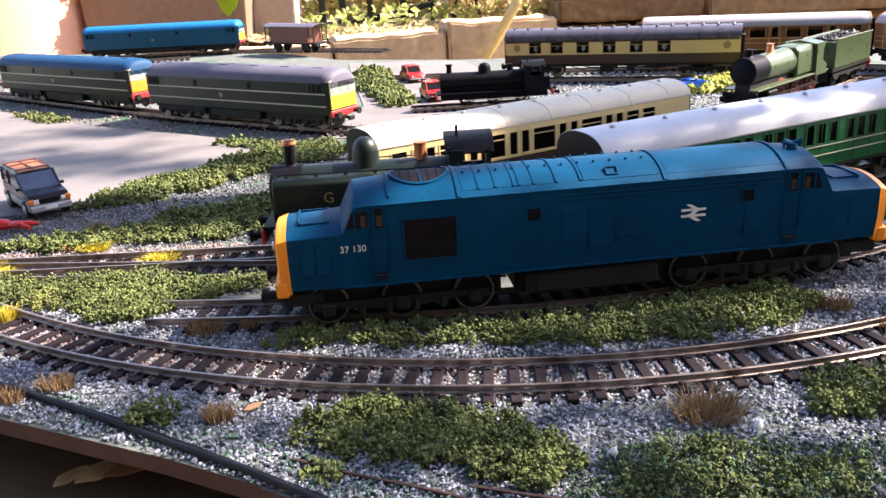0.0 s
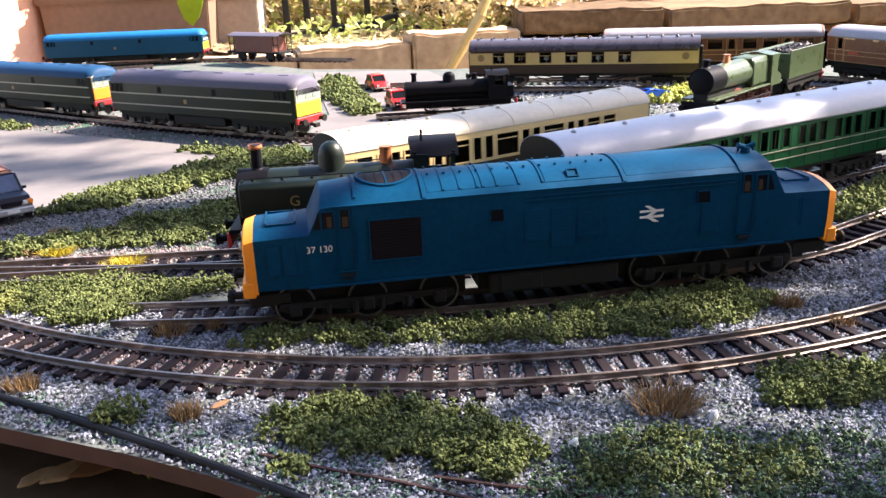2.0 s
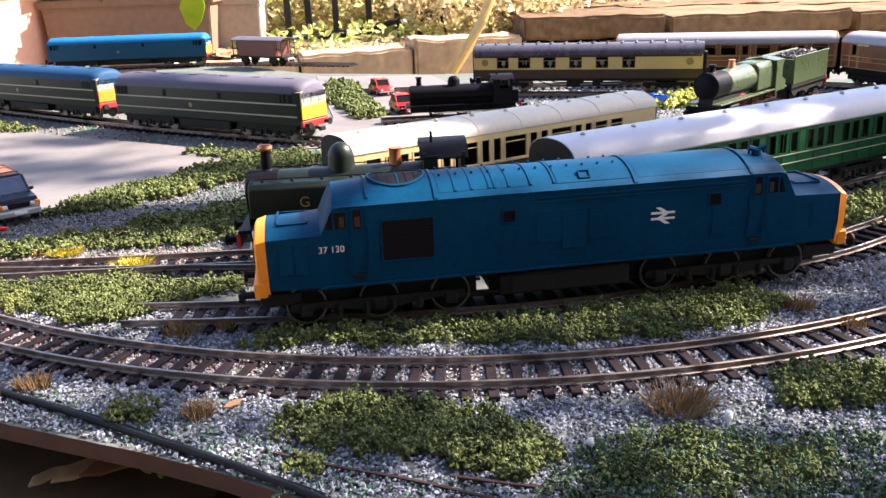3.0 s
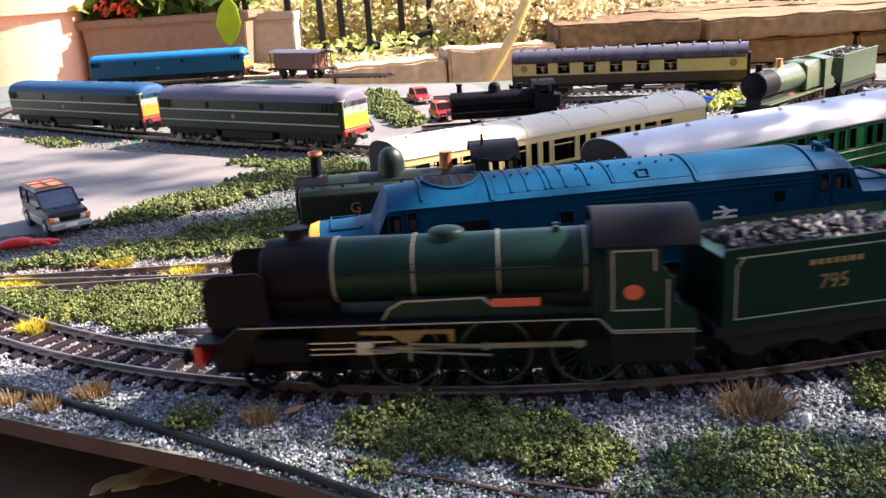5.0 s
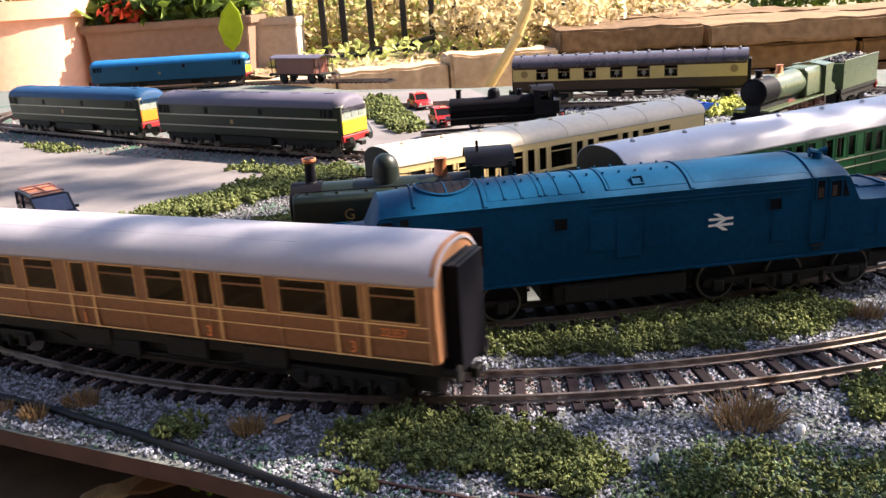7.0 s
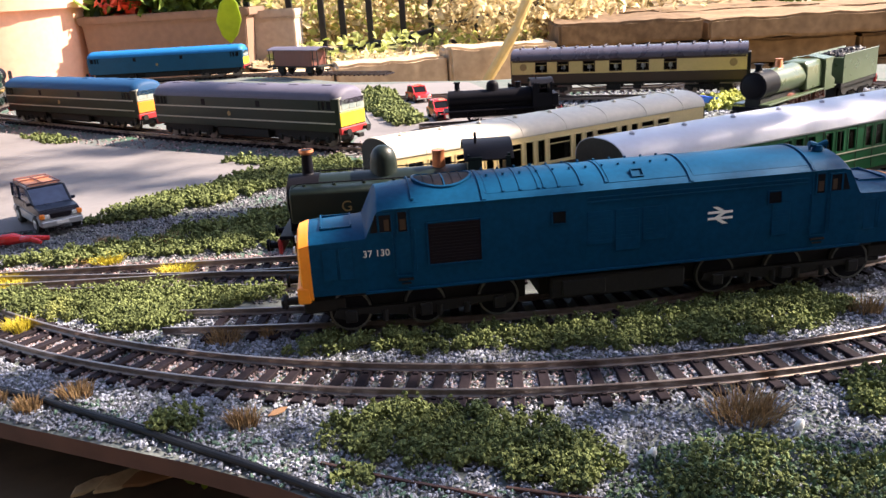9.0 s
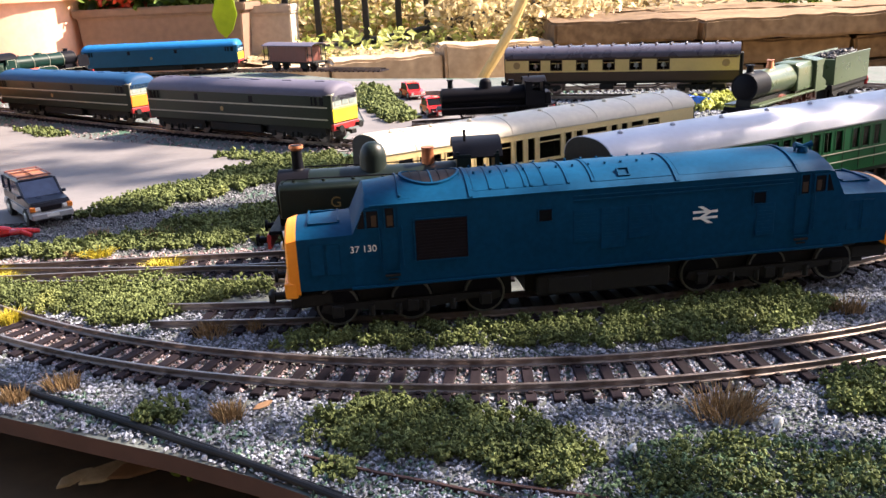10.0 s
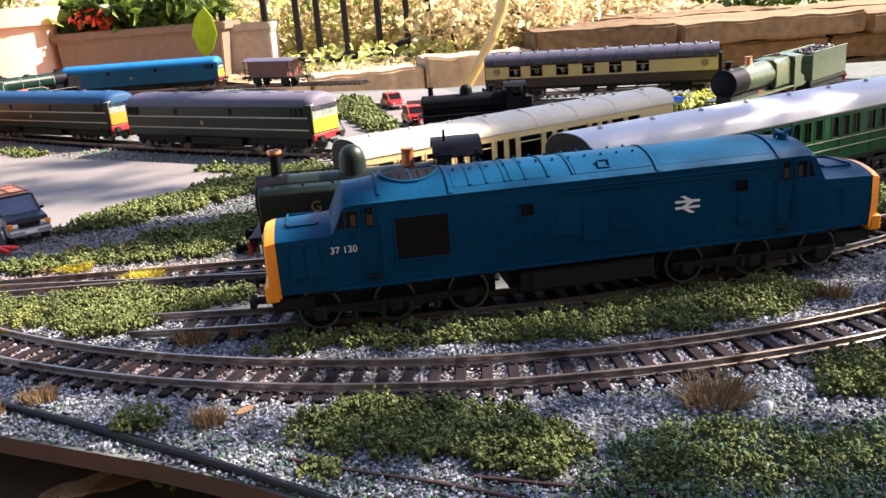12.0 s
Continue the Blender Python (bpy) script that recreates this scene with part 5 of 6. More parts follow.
    part("frame", bm, BLACK, d)
    for x in (20, 39):
        wheels(d, x, 6.4, SOOT, 10)
    drivers = [w for x in (62, 87, 112) for w in wheels(d, x, 12.2, LGREEN, 18)]
    for w in drivers:                            # pale worn tyres, and dark shields behind the spokes
        bm = bmesh.new()
        rows = [[(rr * math.cos(2 * math.pi * i / 36), yy, rr * math.sin(2 * math.pi * i / 36)) for i in range(36)] for rr, yy in ((10.2, -1.16), (10.9, -1.16), (10.9, -1.0), (10.2, -1.0))]
        for row in rows:
            row[:] = [(x / STRETCH[0], y / STRETCH[1], z / STRETCH[2]) for x, y, z in row]
        loft(bm, rows + [rows[0]], caps=False)
        part("tyre", bm, WHEELRIM, w, "worn pale tyre")
    rods = []
    for s in (-1, 1):
        bm = bmesh.new()
        prism(bm, [(60, -0.9), (64, -0.9), (85, -0.6), (89, -0.9), (110, -0.9), (114, -0.9), (114, 0.9), (110, 0.9), (89, 0.9), (85, 0.6), (64, 0.9), (60, 0.9)], "y", s * 11.6 - 0.5, s * 11.6 + 0.5)
        for x in (62, 87, 112):
            tube(bm, [(x, s * 10.8, 0), (x, s * 12.5, 0)], 1.5, 12)
        r = part("coupling_rod", bm, SILVER, d, "bright steel coupling rod")
        r.matrix_basis = at(0, 0, 12.2 * STRETCH[2])
        rods.append(r)
    STRETCH[:] = 1, 1, 1
    return d, drivers, rods


def tender(name="tender", m=None, green=LGREEN, text="795", label="dark green locomotive tender with white lining and number", L=69.0, lining=True):
    d = thing(name, m or at(0, 0), label, "tender", "locomotives")
    STRETCH[:] = 1.0, 0.94, 1.0
    bm = bmesh.new()
    prism(bm, [(-15, 17), (-15, 39.2), (-15.6, 40.6), (-15.2, 41.0), (-14, 38), (14, 38), (15.2, 41.0), (15.6, 40.6), (15, 39.2), (15, 17)], "x", -1, L)
    part("tank", bm, green, d)
    bm = bmesh.new()
    rg = random.Random(77)
    for _ in range(420):
        x, y = rg.uniform(5, L - 12), rg.uniform(-12.2, 12.2)
        r = rg.uniform(1.0, 2.3)
        z = 37.0 + 3.6 * (1 - (y / 14) ** 2) * min(1, (x - 2) / 8, (L - 4 - x) / 12) * rg.uniform(0.75, 1.05)
        vs = bmesh.ops.create_icosphere(bm, subdivisions=1, radius=r, matrix=Matrix.Translation((x, y, z)) @ Euler((rg.random() * 6, rg.random() * 6, 0)).to_matrix().to_4x4())["verts"]
        for v in vs:
            v.co += Vector((rg.uniform(-1, 1), rg.uniform(-1, 1), rg.uniform(-1, 1))) * r * 0.28
    part("coal", bm, COAL, d, "grey black lumps of coal")
    bm = bmesh.new()
    box(bm, -3, L + 1, -14.6, 14.6, 13.5, 17.2, 0.3)
    for s in (-1, 1):
        prism(bm, [(-1, 14), (L, 14), (L - 2, 8), (L - 8, 6), (L - 14, 9), (42, 9), (36, 6), (30, 9), (16, 9), (10, 6), (4, 8)], "y", s * 12.5 - 0.7, s * 12.5 + 0.7)
    part("frame", bm, BLACK, d)
    for x in (11, 34, 57):
        wheels(d, x, 7.2, SOOT)
    bm = bmesh.new()
    box(bm, 1, L - 1, -8, 8, 4.5, 15, 0.4)
    part("ash_pan", bm, BLACK, d)
    for s in (-1, 1):
        y = s * 15.0
        if lining:
            bm = bmesh.new()
            for q in ((3, L - 8, 19, 19.35), (3, L - 8, 37.6, 37.95), (2.6, 2.95, 19, 35.2), (L - 3.6, L - 3.2, 19, 33.8)):
                box(bm, q[0], q[1], y - 0.25, y + 0.25, q[2], q[3])
            prism(bm, [(2.6, 35.2), (2.95, 35.2), (5.3, 37.6), (5.0, 37.95)], "y", y - 0.25, y + 0.25)
            prism(bm, [(L - 3.6, 33.8), (L - 3.2, 33.8), (L - 7.6, 37.95), (L - 8, 37.6)], "y", y - 0.25, y + 0.25)
            box(bm, L - 8.2, L - 3.1, y - 0.25, y + 0.25, 19, 19.35)
            part("lining", bm, CREAMLINE, d, "white lining")
            words("number", text, 6.5, facing(L / 2 - 1, y + s * 0.2, 25.4, s > 0), GOLD, d)
            bm = bmesh.new()
            for k in range(7):
                x = L / 2 - 9 + k * 2.5
                box(bm, x, x + 1.7, y - 0.25, y + 0.25, 33.0, 34.6)
            part("lettering", bm, GOLD, d)
    bm = bmesh.new()
    box(bm, L + 0.2, L + 2, -15, 15, 9, 16.5, 0.4)
    part("buffer_beam", bm, BUFRED, d, "red buffer beam")
    buffers(d, L + 1.5, 1, 12.5, SOOT)
    bm = bmesh.new()
    box(bm, L + 2, L + 19, -3.5, 3.5, 6.5, 11.5, 0.6)
    part("drawbar", bm, BLACK, d)
    STRETCH[:] = 1, 1, 1
    return d


def tank_loco(m, paint, label, L=116.0, pannier=True, cap=COPPER, letter="G"):
    """A small six-coupled tank locomotive."""
    d = thing("steam_locomotive", m, label, "locomotive", "locomotives")
    bm = bmesh.new()
    boiler(bm, 8, 84, 30, 10.0, 10.6)
    part("boiler", bm, paint, d)
    bm = bmesh.new()
    boiler(bm, 6.5, 20, 30, 10.6, 10.6)
    tube(bm, [(6.6, 0, 30), (5.4, 0, 30)], [9, 7], 22)
    part("smokebox", bm, SOOT, d)
    if pannier:
        for s in (-1, 1):
            bm = bmesh.new()
            prism(bm, [(s * 5, 22), (s * 14.6, 22), (s * 15.2, 24), (s * 15.2, 34.6), (s * 13.6, 36.8), (s * 7, 37.4), (s * 6, 36)], "x", 8, 84)
            bmesh.ops.bevel(bm, geom=[e for e in bm.edges], offset=0.5, segments=1, affect="EDGES")
            tk = part("side_tank", bm, paint, d)
            for x in np.linspace(14, 78, 6):
                bm = bmesh.new()
                tube(bm, [(x, s * 10, 36.9), (x, s * 10, 38.0)], 0.8, 8)
                part("rivet", bm, paint, tk)
            bm = bmesh.new()
            tube(bm, [(9, s * 12.5, 37), (12, s * 12.5, 38.8), (80, s * 12.5, 38.8)], 0.3, 6)
            part("handrail", bm, SOOT, d)
            for k, t in enumerate(letter):
                words("lettering", t, 6.5, facing(32 + k * 22, s * 15.3, 26.5, s > 0), GOLD, d)
    chimney(d, 15, 39.5, 11.6, 2.5, SOOT, cap)
    dome(d, 48, 38.5, 12.6, 5.8, paint)
    bm = bmesh.new()
    tube(bm, [(72, 0, 38), (72, 0, 40), (72, 0, 46), (72, 0, 47.5)], [3.6, 3.0, 2.6, 3.0], 14)
    part("safety_valve", bm, cap, d, "copper safety valve cover")
    bm = bmesh.new()
    for s in (-1, 1):
        prism(bm, [(84, 16), (84, 46), (90, 46), (90, 34), (100, 34), (100, 46), (102, 46), (102, 16)], "y", s * 15.4 - 0.5, s * 15.4 + 0.5)
    box(bm, 84, 85, -15, 15, 18, 47)
    box(bm, 101, 102, -15, 15, 18, 47)
    box(bm, 102, L - 4, -14, 14, 17, 32, 0.6)
    part("cab", bm, paint, d)
    bm = bmesh.new()
    prof = [(-16, 45), (-12, 48.5), (-6, 50.4), (0, 51), (6, 50.4), (12, 48.5), (16, 45)]
    loft(bm, [[(x, y, z) for y, z in prof] + [(x, y * 0.97, z - 0.7) for y, z in reversed(prof)] for x in (82.5, 103.5)])
    part("cab_roof", bm, SOOT, d, "black cab roof")
    bm = bmesh.new()
    tube(bm, [(88, -6, 50), (88, -6, 55)], 0.6, 8)
    part("whistle", bm, SOOT, d)
    bm = bmesh.new()
    box(bm, 2, L - 2, -15, 15, 15.4, 17, 0.2)
    box(bm, 6, L - 6, -7, 7, 7, 24, 0.4)
    part("running_plate", bm, SOOT, d)
    for x in (1, L - 2.5):
        bm = bmesh.new()
        box(bm, x, x + 1.6, -15, 15, 9, 15.6, 0.3)
        part("buffer_beam", bm, BUFRED, d, "dark red buffer beam")
    buffers(d, 1.5, -1, 12.5, SOOT)
    buffers(d, L - 1.5, 1, 12.5, SOOT)
    for x in (30, 56, 82):
        wheels(d, x, 9.6, SOOT, 14)
    for s in (-1, 1):
        bm = bmesh.new()
        box(bm, 28, 84, s * 10.8 - 0.4, s * 10.8 + 0.4, 6.2, 7.6, 0.2)
        part("coupling_rod", bm, SILVER, d)
    return d


def green_tender_loco(m):
    d = thing("steam_locomotive", m, "mid green tender locomotive with bright boiler and copper fittings", "locomotive", "locomotives")
    bm = bmesh.new()
    boiler(bm, 26, 76, 34, 10.8, 12)
    part("boiler", bm, MGREEN, d)
    bm = bmesh.new()
    boiler(bm, 6, 27, 34, 11.4, 11.4)
    tube(bm, [(6.2, 0, 34), (5, 0, 34)], [10, 8], 24)
    part("smokebox", bm, SOOT, d)
    chimney(d, 13, 44.5, 7, 2.8, SOOT)
    bm = bmesh.new()
    prism(bm, [(-12.5, 22), (-12.5, 42), (-10, 46), (10, 46), (12.5, 42), (12.5, 22)], "x", 66, 92, 0.8)
    part("firebox", bm, MGREEN, d)
    bm = bmesh.new()
    tube(bm, [(43, 0, 44), (43, 0, 46), (43, 0, 51), (43, 0, 52)], [4.2, 3.2, 2.6, 3.2], 12)
    part("safety_valve", bm, COPPER, d)
    bm = bmesh.new()
    for s in (-1, 1):
        prism(bm, [(92, 18), (92, 46), (106, 46), (103, 40), (103, 30), (110, 26), (110, 18)], "y", s * 15 - 0.5, s * 15 + 0.5)
    box(bm, 92, 93, -14, 14, 20, 46)
    prof = [(-15.6, 45.5), (0, 48.5), (15.6, 45.5)]
    loft(bm, [[(x, y, z) for y, z in prof] + [(x, y, z - 0.8) for y, z in reversed(prof)] for x in (91, 107)])
    part("cab", bm, MGREEN, d)
    for s in (-1, 1):
        bm = bmesh.new()
        box(bm, 4, 114, min(s * 7, s * 15.2), max(s * 7, s * 15.2), 19, 20.4, 0.2)
        part("running_plate", bm, MGREEN, d)
        bm = bmesh.new()
        box(bm, 20, 34, min(s * 9, s * 15), max(s * 9, s * 15), 8, 17, 1.2)
        box(bm, 36, 98, s * 12.4 - 0.4, s * 12.4 + 0.4, 10, 11.6, 0.2)
        part("cylinder", bm, SOOT, d)
    bm = bmesh.new()
    box(bm, 2, 4, -15, 15, 9, 18, 0.4)
    part("buffer_beam", bm, SOOT, d)
    bm = bmesh.new()
    box(bm, 6, 114, -6.5, 6.5, 8, 24, 0.4)
    part("frame", bm, BLACK, d)
    buffers(d, 3, -1, 13, SOOT)
    for x in (50, 72, 96):
        wheels(d, x, 11, VANRED, 16)
    for x in (14, 30):
        wheels(d, x, 6, SOOT, 10)
    return d


def brake_van(m):
    d = thing("goods_wagon", m, "weathered oxide brown goods brake van with grey roof", "wagon")
    bm = bmesh.new()
    box(bm, 12, 92, -14, 14, 14, 36, 0.6)
    part("body", bm, VANRED, d)
    for x in np.arange(14, 92, 6.5):
        bm = bmesh.new()
        box(bm, x, x + 5.9, -14.3, 14.3, 14.5, 35.5, 0.1)
        part("plank", bm, VANRED, d)
    bm = bmesh.new()
    prof = [(-15.5, 37), (-8, 40), (0, 41), (8, 40), (15.5, 37)]
    loft(bm, [[(x, y, z) for y, z in prof] + [(x, y, z - 0.8) for y, z in reversed(prof)] for x in (-1, 105)])
    part("roof", bm, GREYROOF, d)
    bm = bmesh.new()
    box(bm, 0, 104, -13.5, 13.5, 12, 15, 0.4)
    for x in (0.5, 10, 94, 103):
        for y in (-13, 13):
            box(bm, x - 0.5, x + 0.5, y - 0.5, y + 0.5, 14, 37)
    for y in (-13, 13):
        box(bm, 0, 12, y - 0.3, y + 0.3, 24, 25)
        box(bm, 92, 104, y - 0.3, y + 0.3, 24, 25)
    part("frame", bm, BLACK, d)
    for x in (22, 82):
        wheels(d, x, 6.4, SOOT)
        bm = bmesh.new()
        for y in (-11.5, 11.5):
            box(bm, x - 7, x + 7, y - 1, y + 1, 5, 12, 0.5)
        part("axle_box", bm, BLACK, d)
    buffers(d, 0, -1, 12.5)
    buffers(d, 104, 1, 12.5)
    return d


# ---- model cars ----
def small_car(m, paint, label, L=40.0, W=17.0, H=16.0):
    d = thing("toy_car", m, label, "car", "model cars")
    h, w = L / 2, W / 2
    bm = bmesh.new()
    outline = [(-h, 3.5), (-h + 0.5, 8.2), (-h + 4, 9.4), (h - 11, 10), (h - 1.5, 8.4), (h, 6), (h - 0.4, 3.5)]
    loft(bm, [[(x * k, y, z) for x, z in outline] for y, k in ((-w, 0.96), (-w + 1.4, 1), (w - 1.4, 1), (w, 0.96))])
    part("body", bm, paint, d)
    cab = [(-h + 3.5, 9), (-h + 8, H - 0.8), (-h + 11, H), (h - 17, H - 0.4), (h - 11, 9.6)]
    bm = bmesh.new()
    loft(bm, [[(x, y, z) for x, z in cab] for y in (-w + 1.4, w - 1.4)])
    part("window", bm, GLASSDARK, d)
    bm = bmesh.new()
    box(bm, -h + 8, h - 16.5, -w + 2, w - 2, H - 0.6, H + 0.4, 0.4)
    for x0, x1, z0 in ((-h + 3.5, -h + 8, 9), (h - 11, h - 16.5, 9.6)):
        for y in (-w + 1.5, w - 1.5):
            tube(bm, [(x0, y, z0), (x1, y, H)], 0.5, 6)
    part("roof", bm, paint, d)
    for x in (-h + 8, h - 8):
        for s in (-1, 1):
            bm = bmesh.new()
            tube(bm, [(x, s * (w - 2.2), 4), (x, s * (w + 0.2), 4)], 4.0, 16)
            t = part("tyre", bm, RUBBER, d)
            bm = bmesh.new()
            tube(bm, [(x, s * (w + 0.1), 4), (x, s * (w + 0.5), 4)], [2.2, 1.8], 12)
            part("hub", bm, SILVER, t)
    for y in (-w + 3.2, w - 3.2):
        for x, mt in ((h - 0.2, LAMP), (-h + 0.3, CRIMSON)):
            bm = bmesh.new()
            tube(bm, [(x - 0.5, y, 6.6), (x + 0.5, y, 6.6)], 1.3, 10)
            part("lamp", bm, mt, d)
    for x in (h - 0.6, -h - 0.8):
        bm = bmesh.new()
        box(bm, x, x + 1.4, -w, w, 3.6, 5, 0.3)
        part("bumper", bm, SILVER, d)
    return d


def off_road_car(m):
    d = thing("toy_car", m, "silver and dark blue model off-road car beside the yard", "car", "model cars")
    h, w = 30.0, 11.6
    bm = bmesh.new()
    low = [(-h, 6), (-h, 11.5), (h - 1, 11.5), (h, 10.5), (h, 6), (h - 5, 5), (-h + 4, 5)]
    loft(bm, [[(x, y, z) for x, z in low] for y in (-w, w)])
    bmesh.ops.bevel(bm, geom=list(bm.edges), offset=0.7, segments=2, affect="EDGES")
    part("lower_body", bm, CARGREY, d, "silver lower body")
    bm = bmesh.new()
    up = [(-h + 0.6, 11.2), (-h + 0.8, 17), (h - 14, 17), (h - 2, 15.6), (h - 0.5, 11.2)]
    loft(bm, [[(x, y, z) for x, z in up] for y in (-w + 0.4, w - 0.4)])
    bmesh.ops.bevel(bm, geom=list(bm.edges), offset=0.6, segments=2, affect="EDGES")
    part("upper_body", bm, CARBLACK, d, "dark blue bonnet and shoulders")
    bm = bmesh.new()
    cab = [(-h + 1.2, 17), (-h + 3, 25), (-h + 5, 26), (h - 24, 26), (h - 14, 17)]
    loft(bm, [[(x, y * k, z) for x, z in cab for k in (1,)] for y in (-w + 0.9, w - 0.9)])
    part("window", bm, CARGLASS, d)
    bm = bmesh.new()
    box(bm, -h + 3.5, h - 23.5, -w + 1.4, w - 1.4, 25.5, 26.9, 0.5)
    for x0, x1 in ((-h + 1.2, -h + 3.2), (-h + 17, -h + 17.4), (h - 14, h - 23.6)):
        for y in (-w + 0.9, w - 0.9):
            tube(bm, [(x0, y, 17), (x1, y, 26)], 0.75, 6)
    roof = part("roof", bm, CARBLACK, d)
    bm = bmesh.new()
    box(bm, -h + 6, h - 25, -w + 3.2, w - 3.2, 26.6, 27.3, 0.3)
    part("roof_panel", bm, VANORANGE, roof, "brown orange roof panel")
    bm = bmesh.new()
    for y in (-w + 2.4, 0, w - 2.4):
        tube(bm, [(-h + 4, y, 28), (h - 25, y, 28)], 0.45, 6)
    for x in (-h + 5, -h + 15, h - 27):
        tube(bm, [(x, -w + 2.2, 28), (x, w - 2.2, 28)], 0.45, 6)
        for y in (-w + 2.4, w - 2.4):
            tube(bm, [(x, y, 26.4), (x, y, 28)], 0.4, 6)
    part("roof_rack", bm, VANRED, d, "brown roof rack")
    for x in (h - 0.4, -h - 1.6):
        bm = bmesh.new()
        box(bm, x, x + 2.1, -w, w, 5.4, 9.1, 0.6)
        part("bumper", bm, CARGREY, d)
    bm = bmesh.new()
    box(bm, h - 0.3, h + 0.5, -5.6, 5.6, 10.2, 13.4, 0.3)
    part("radiator_grille", bm, GRILLE, d)
    bm = bmesh.new()
    box(bm, h + 1.6, h + 2.0, -3.4, 3.4, 6.6, 8.4)
    part("number_plate", bm, WHITE, d)
    for y in (-8.4, 8.4):
        bm = bmesh.new()
        box(bm, h - 0.4, h + 0.6, y - 2.2, y + 2.2, 10.6, 13.2, 0.4)
        part("headlamp", bm, LAMP, d)
        bm = bmesh.new()
        box(bm, h - 1.2, h + 0.9, y + math.copysign(1.9, y) - 1.5, y + math.copysign(1.9, y) + 1.5, 10.6, 13.6, 0.4)
        part("indicator", bm, ORANGE, d)
    for y in (-w - 1, w + 1):
        bm = bmesh.new()
        box(bm, h - 17, h - 15, y - 1.2, y + 1.2, 17, 19, 0.4)
        part("door_mirror", bm, CARBLACK, d)
    for x in (-h + 11, h - 11):
        for s in (-1, 1):
            bm = bmesh.new()
            tube(bm, [(x, s * (w - 3.4), 5.6), (x, s * (w - 3), 5.6), (x, s * (w + 0.4), 5.6), (x, s * (w + 0.7), 5.6)], [5, 5.6, 5.6, 5], 20)
            t = part("tyre", bm, RUBBER, d)
            bm = bmesh.new()
            tube(bm, [(x, s * (w + 0.5), 5.6), (x, s * (w + 1.0), 5.6)], [3.4, 2.6], 14)
            part("wheel_rim", bm, CARGREY, t)
    return d


# ---- standing vehicles ----
blue_diesel(at(-52.1, 295.8, RAIL_Z, 7.9))
end_diesel(at(-257, 779, RAIL_Z - 0.3, -33.4), 216, DGREEN, GREYROOF, LEMON, "dark green diesel with cream stripes and yellow end panel")
end_diesel(at(-476, 948, RAIL_Z - 0.3, -35.2), 234, DGREEN, BLUEROOF, ORANGE, "dark green diesel with blue roof and orange end panel")
# its sides are coloured darker than the roof to stand for shade
end_diesel(at(-559, 1350, RAIL_Z - 0.5, -2.5), 244, SHADED_BLUE, LBLUE, LEMON, "bright blue diesel with yellow end on far siding", stripes=False, blind=SHADED_BLUE)
brake_van(at(-262, 1305, RAIL_Z - 0.5, -38))
tank_loco(at(-78, 368.5, RAIL_Z - 0.4, 2.0), TGREEN, "dark green pannier tank locomotive with copper capped chimney", letter="GW")
STRETCH[:] = 0.92, 0.8, 0.68
tank_loco(at(-9, 742, RAIL_Z - 0.5, 2.5), SOOT, "small black saddle tank locomotive on the back siding", 112, False, SOOT, "")
STRETCH[:] = 1, 1, 1
STRETCH[:] = 1.14, 0.9, 0.90
green_tender_loco(at(216.4, 632.4, RAIL_Z - 0.5, 46))
STRETCH[:] = 1, 1, 1
tender("tender", at(316.3, 735.8, RAIL_Z - 0.5, 46), MGREEN, "", "mid green tender coupled to the green locomotive", 78.0, False)
w = pitch_windows(202, [(8, 3.5), (4.5, 3), (4.5, 3), (14, 3), (4.5, 3), (14, 3), (4.5, 3), (4.5, 3), (14, 3), (4.5, 3), (4.5, 3), (14, 3), (4.5, 3), (4.5, 3), (9, 3), (9, 3)], 7)
coach(at(50.7, 458.9, RAIL_Z - 0.5, 31.7), 202, CHOC, CREAM, CREAMROOF, w, "cream and brown coach with pale ribbed roof", vents=9, ribs=(-84, -56, -28, 0, 28, 56, 84), W=16.2, z=(14.0, 24.0, 25.5, 37.0, 40.5, 48.0), lining=CREAM, roof_over=0.3)
w = pitch_windows(242, [(5, 3), (5, 3.4), (5, 7.5)] * 9, 7)
g = coach(at(171, 429.5, RAIL_Z - 0.5, 28.4), 242, SGREEN, SGREEN, WHITEROOF, w, "green coach with white roof and close-set doors", vents=8, W=17.0, z=(14.0, 24.5, 26.0, 36.0, 38.6, 48.5), lining=SGREEN, keep_end=False)
for s in (-1, 1):
    for x in np.arange(-110, 118, 12.2):
        bm = bmesh.new()
        box(bm, x, x + 0.3, min(s * 17, s * 17.25), max(s * 17, s * 17.25), 15, 37.5)
        part("door_edge", bm, DGREEN, g)
    for z in (20, 24.6):
        bm = bmesh.new()
        box(bm, -120, 120, min(s * 17, s * 17.3), max(s * 17, s * 17.3), z, z + 0.35)
        part("body_line", bm, CREAMLINE, g)
w = [(-88, -77), (-66, -55), (-40, -29), (-14, -3), (12, 23), (38, 49)]
p = coach(at(174.5, 868, RAIL_Z - 0.5, -18.1), 226, CHOC, PCREAM, UMBER, w, "umber and cream pullman coach with dark ribbed roof", vents=16, ribs=tuple(np.linspace(-105, 105, 16)), W=17.2, z=(14.0, 23.0, 25.0, 34.5, 37.5, 47.5), lining=CHOC)
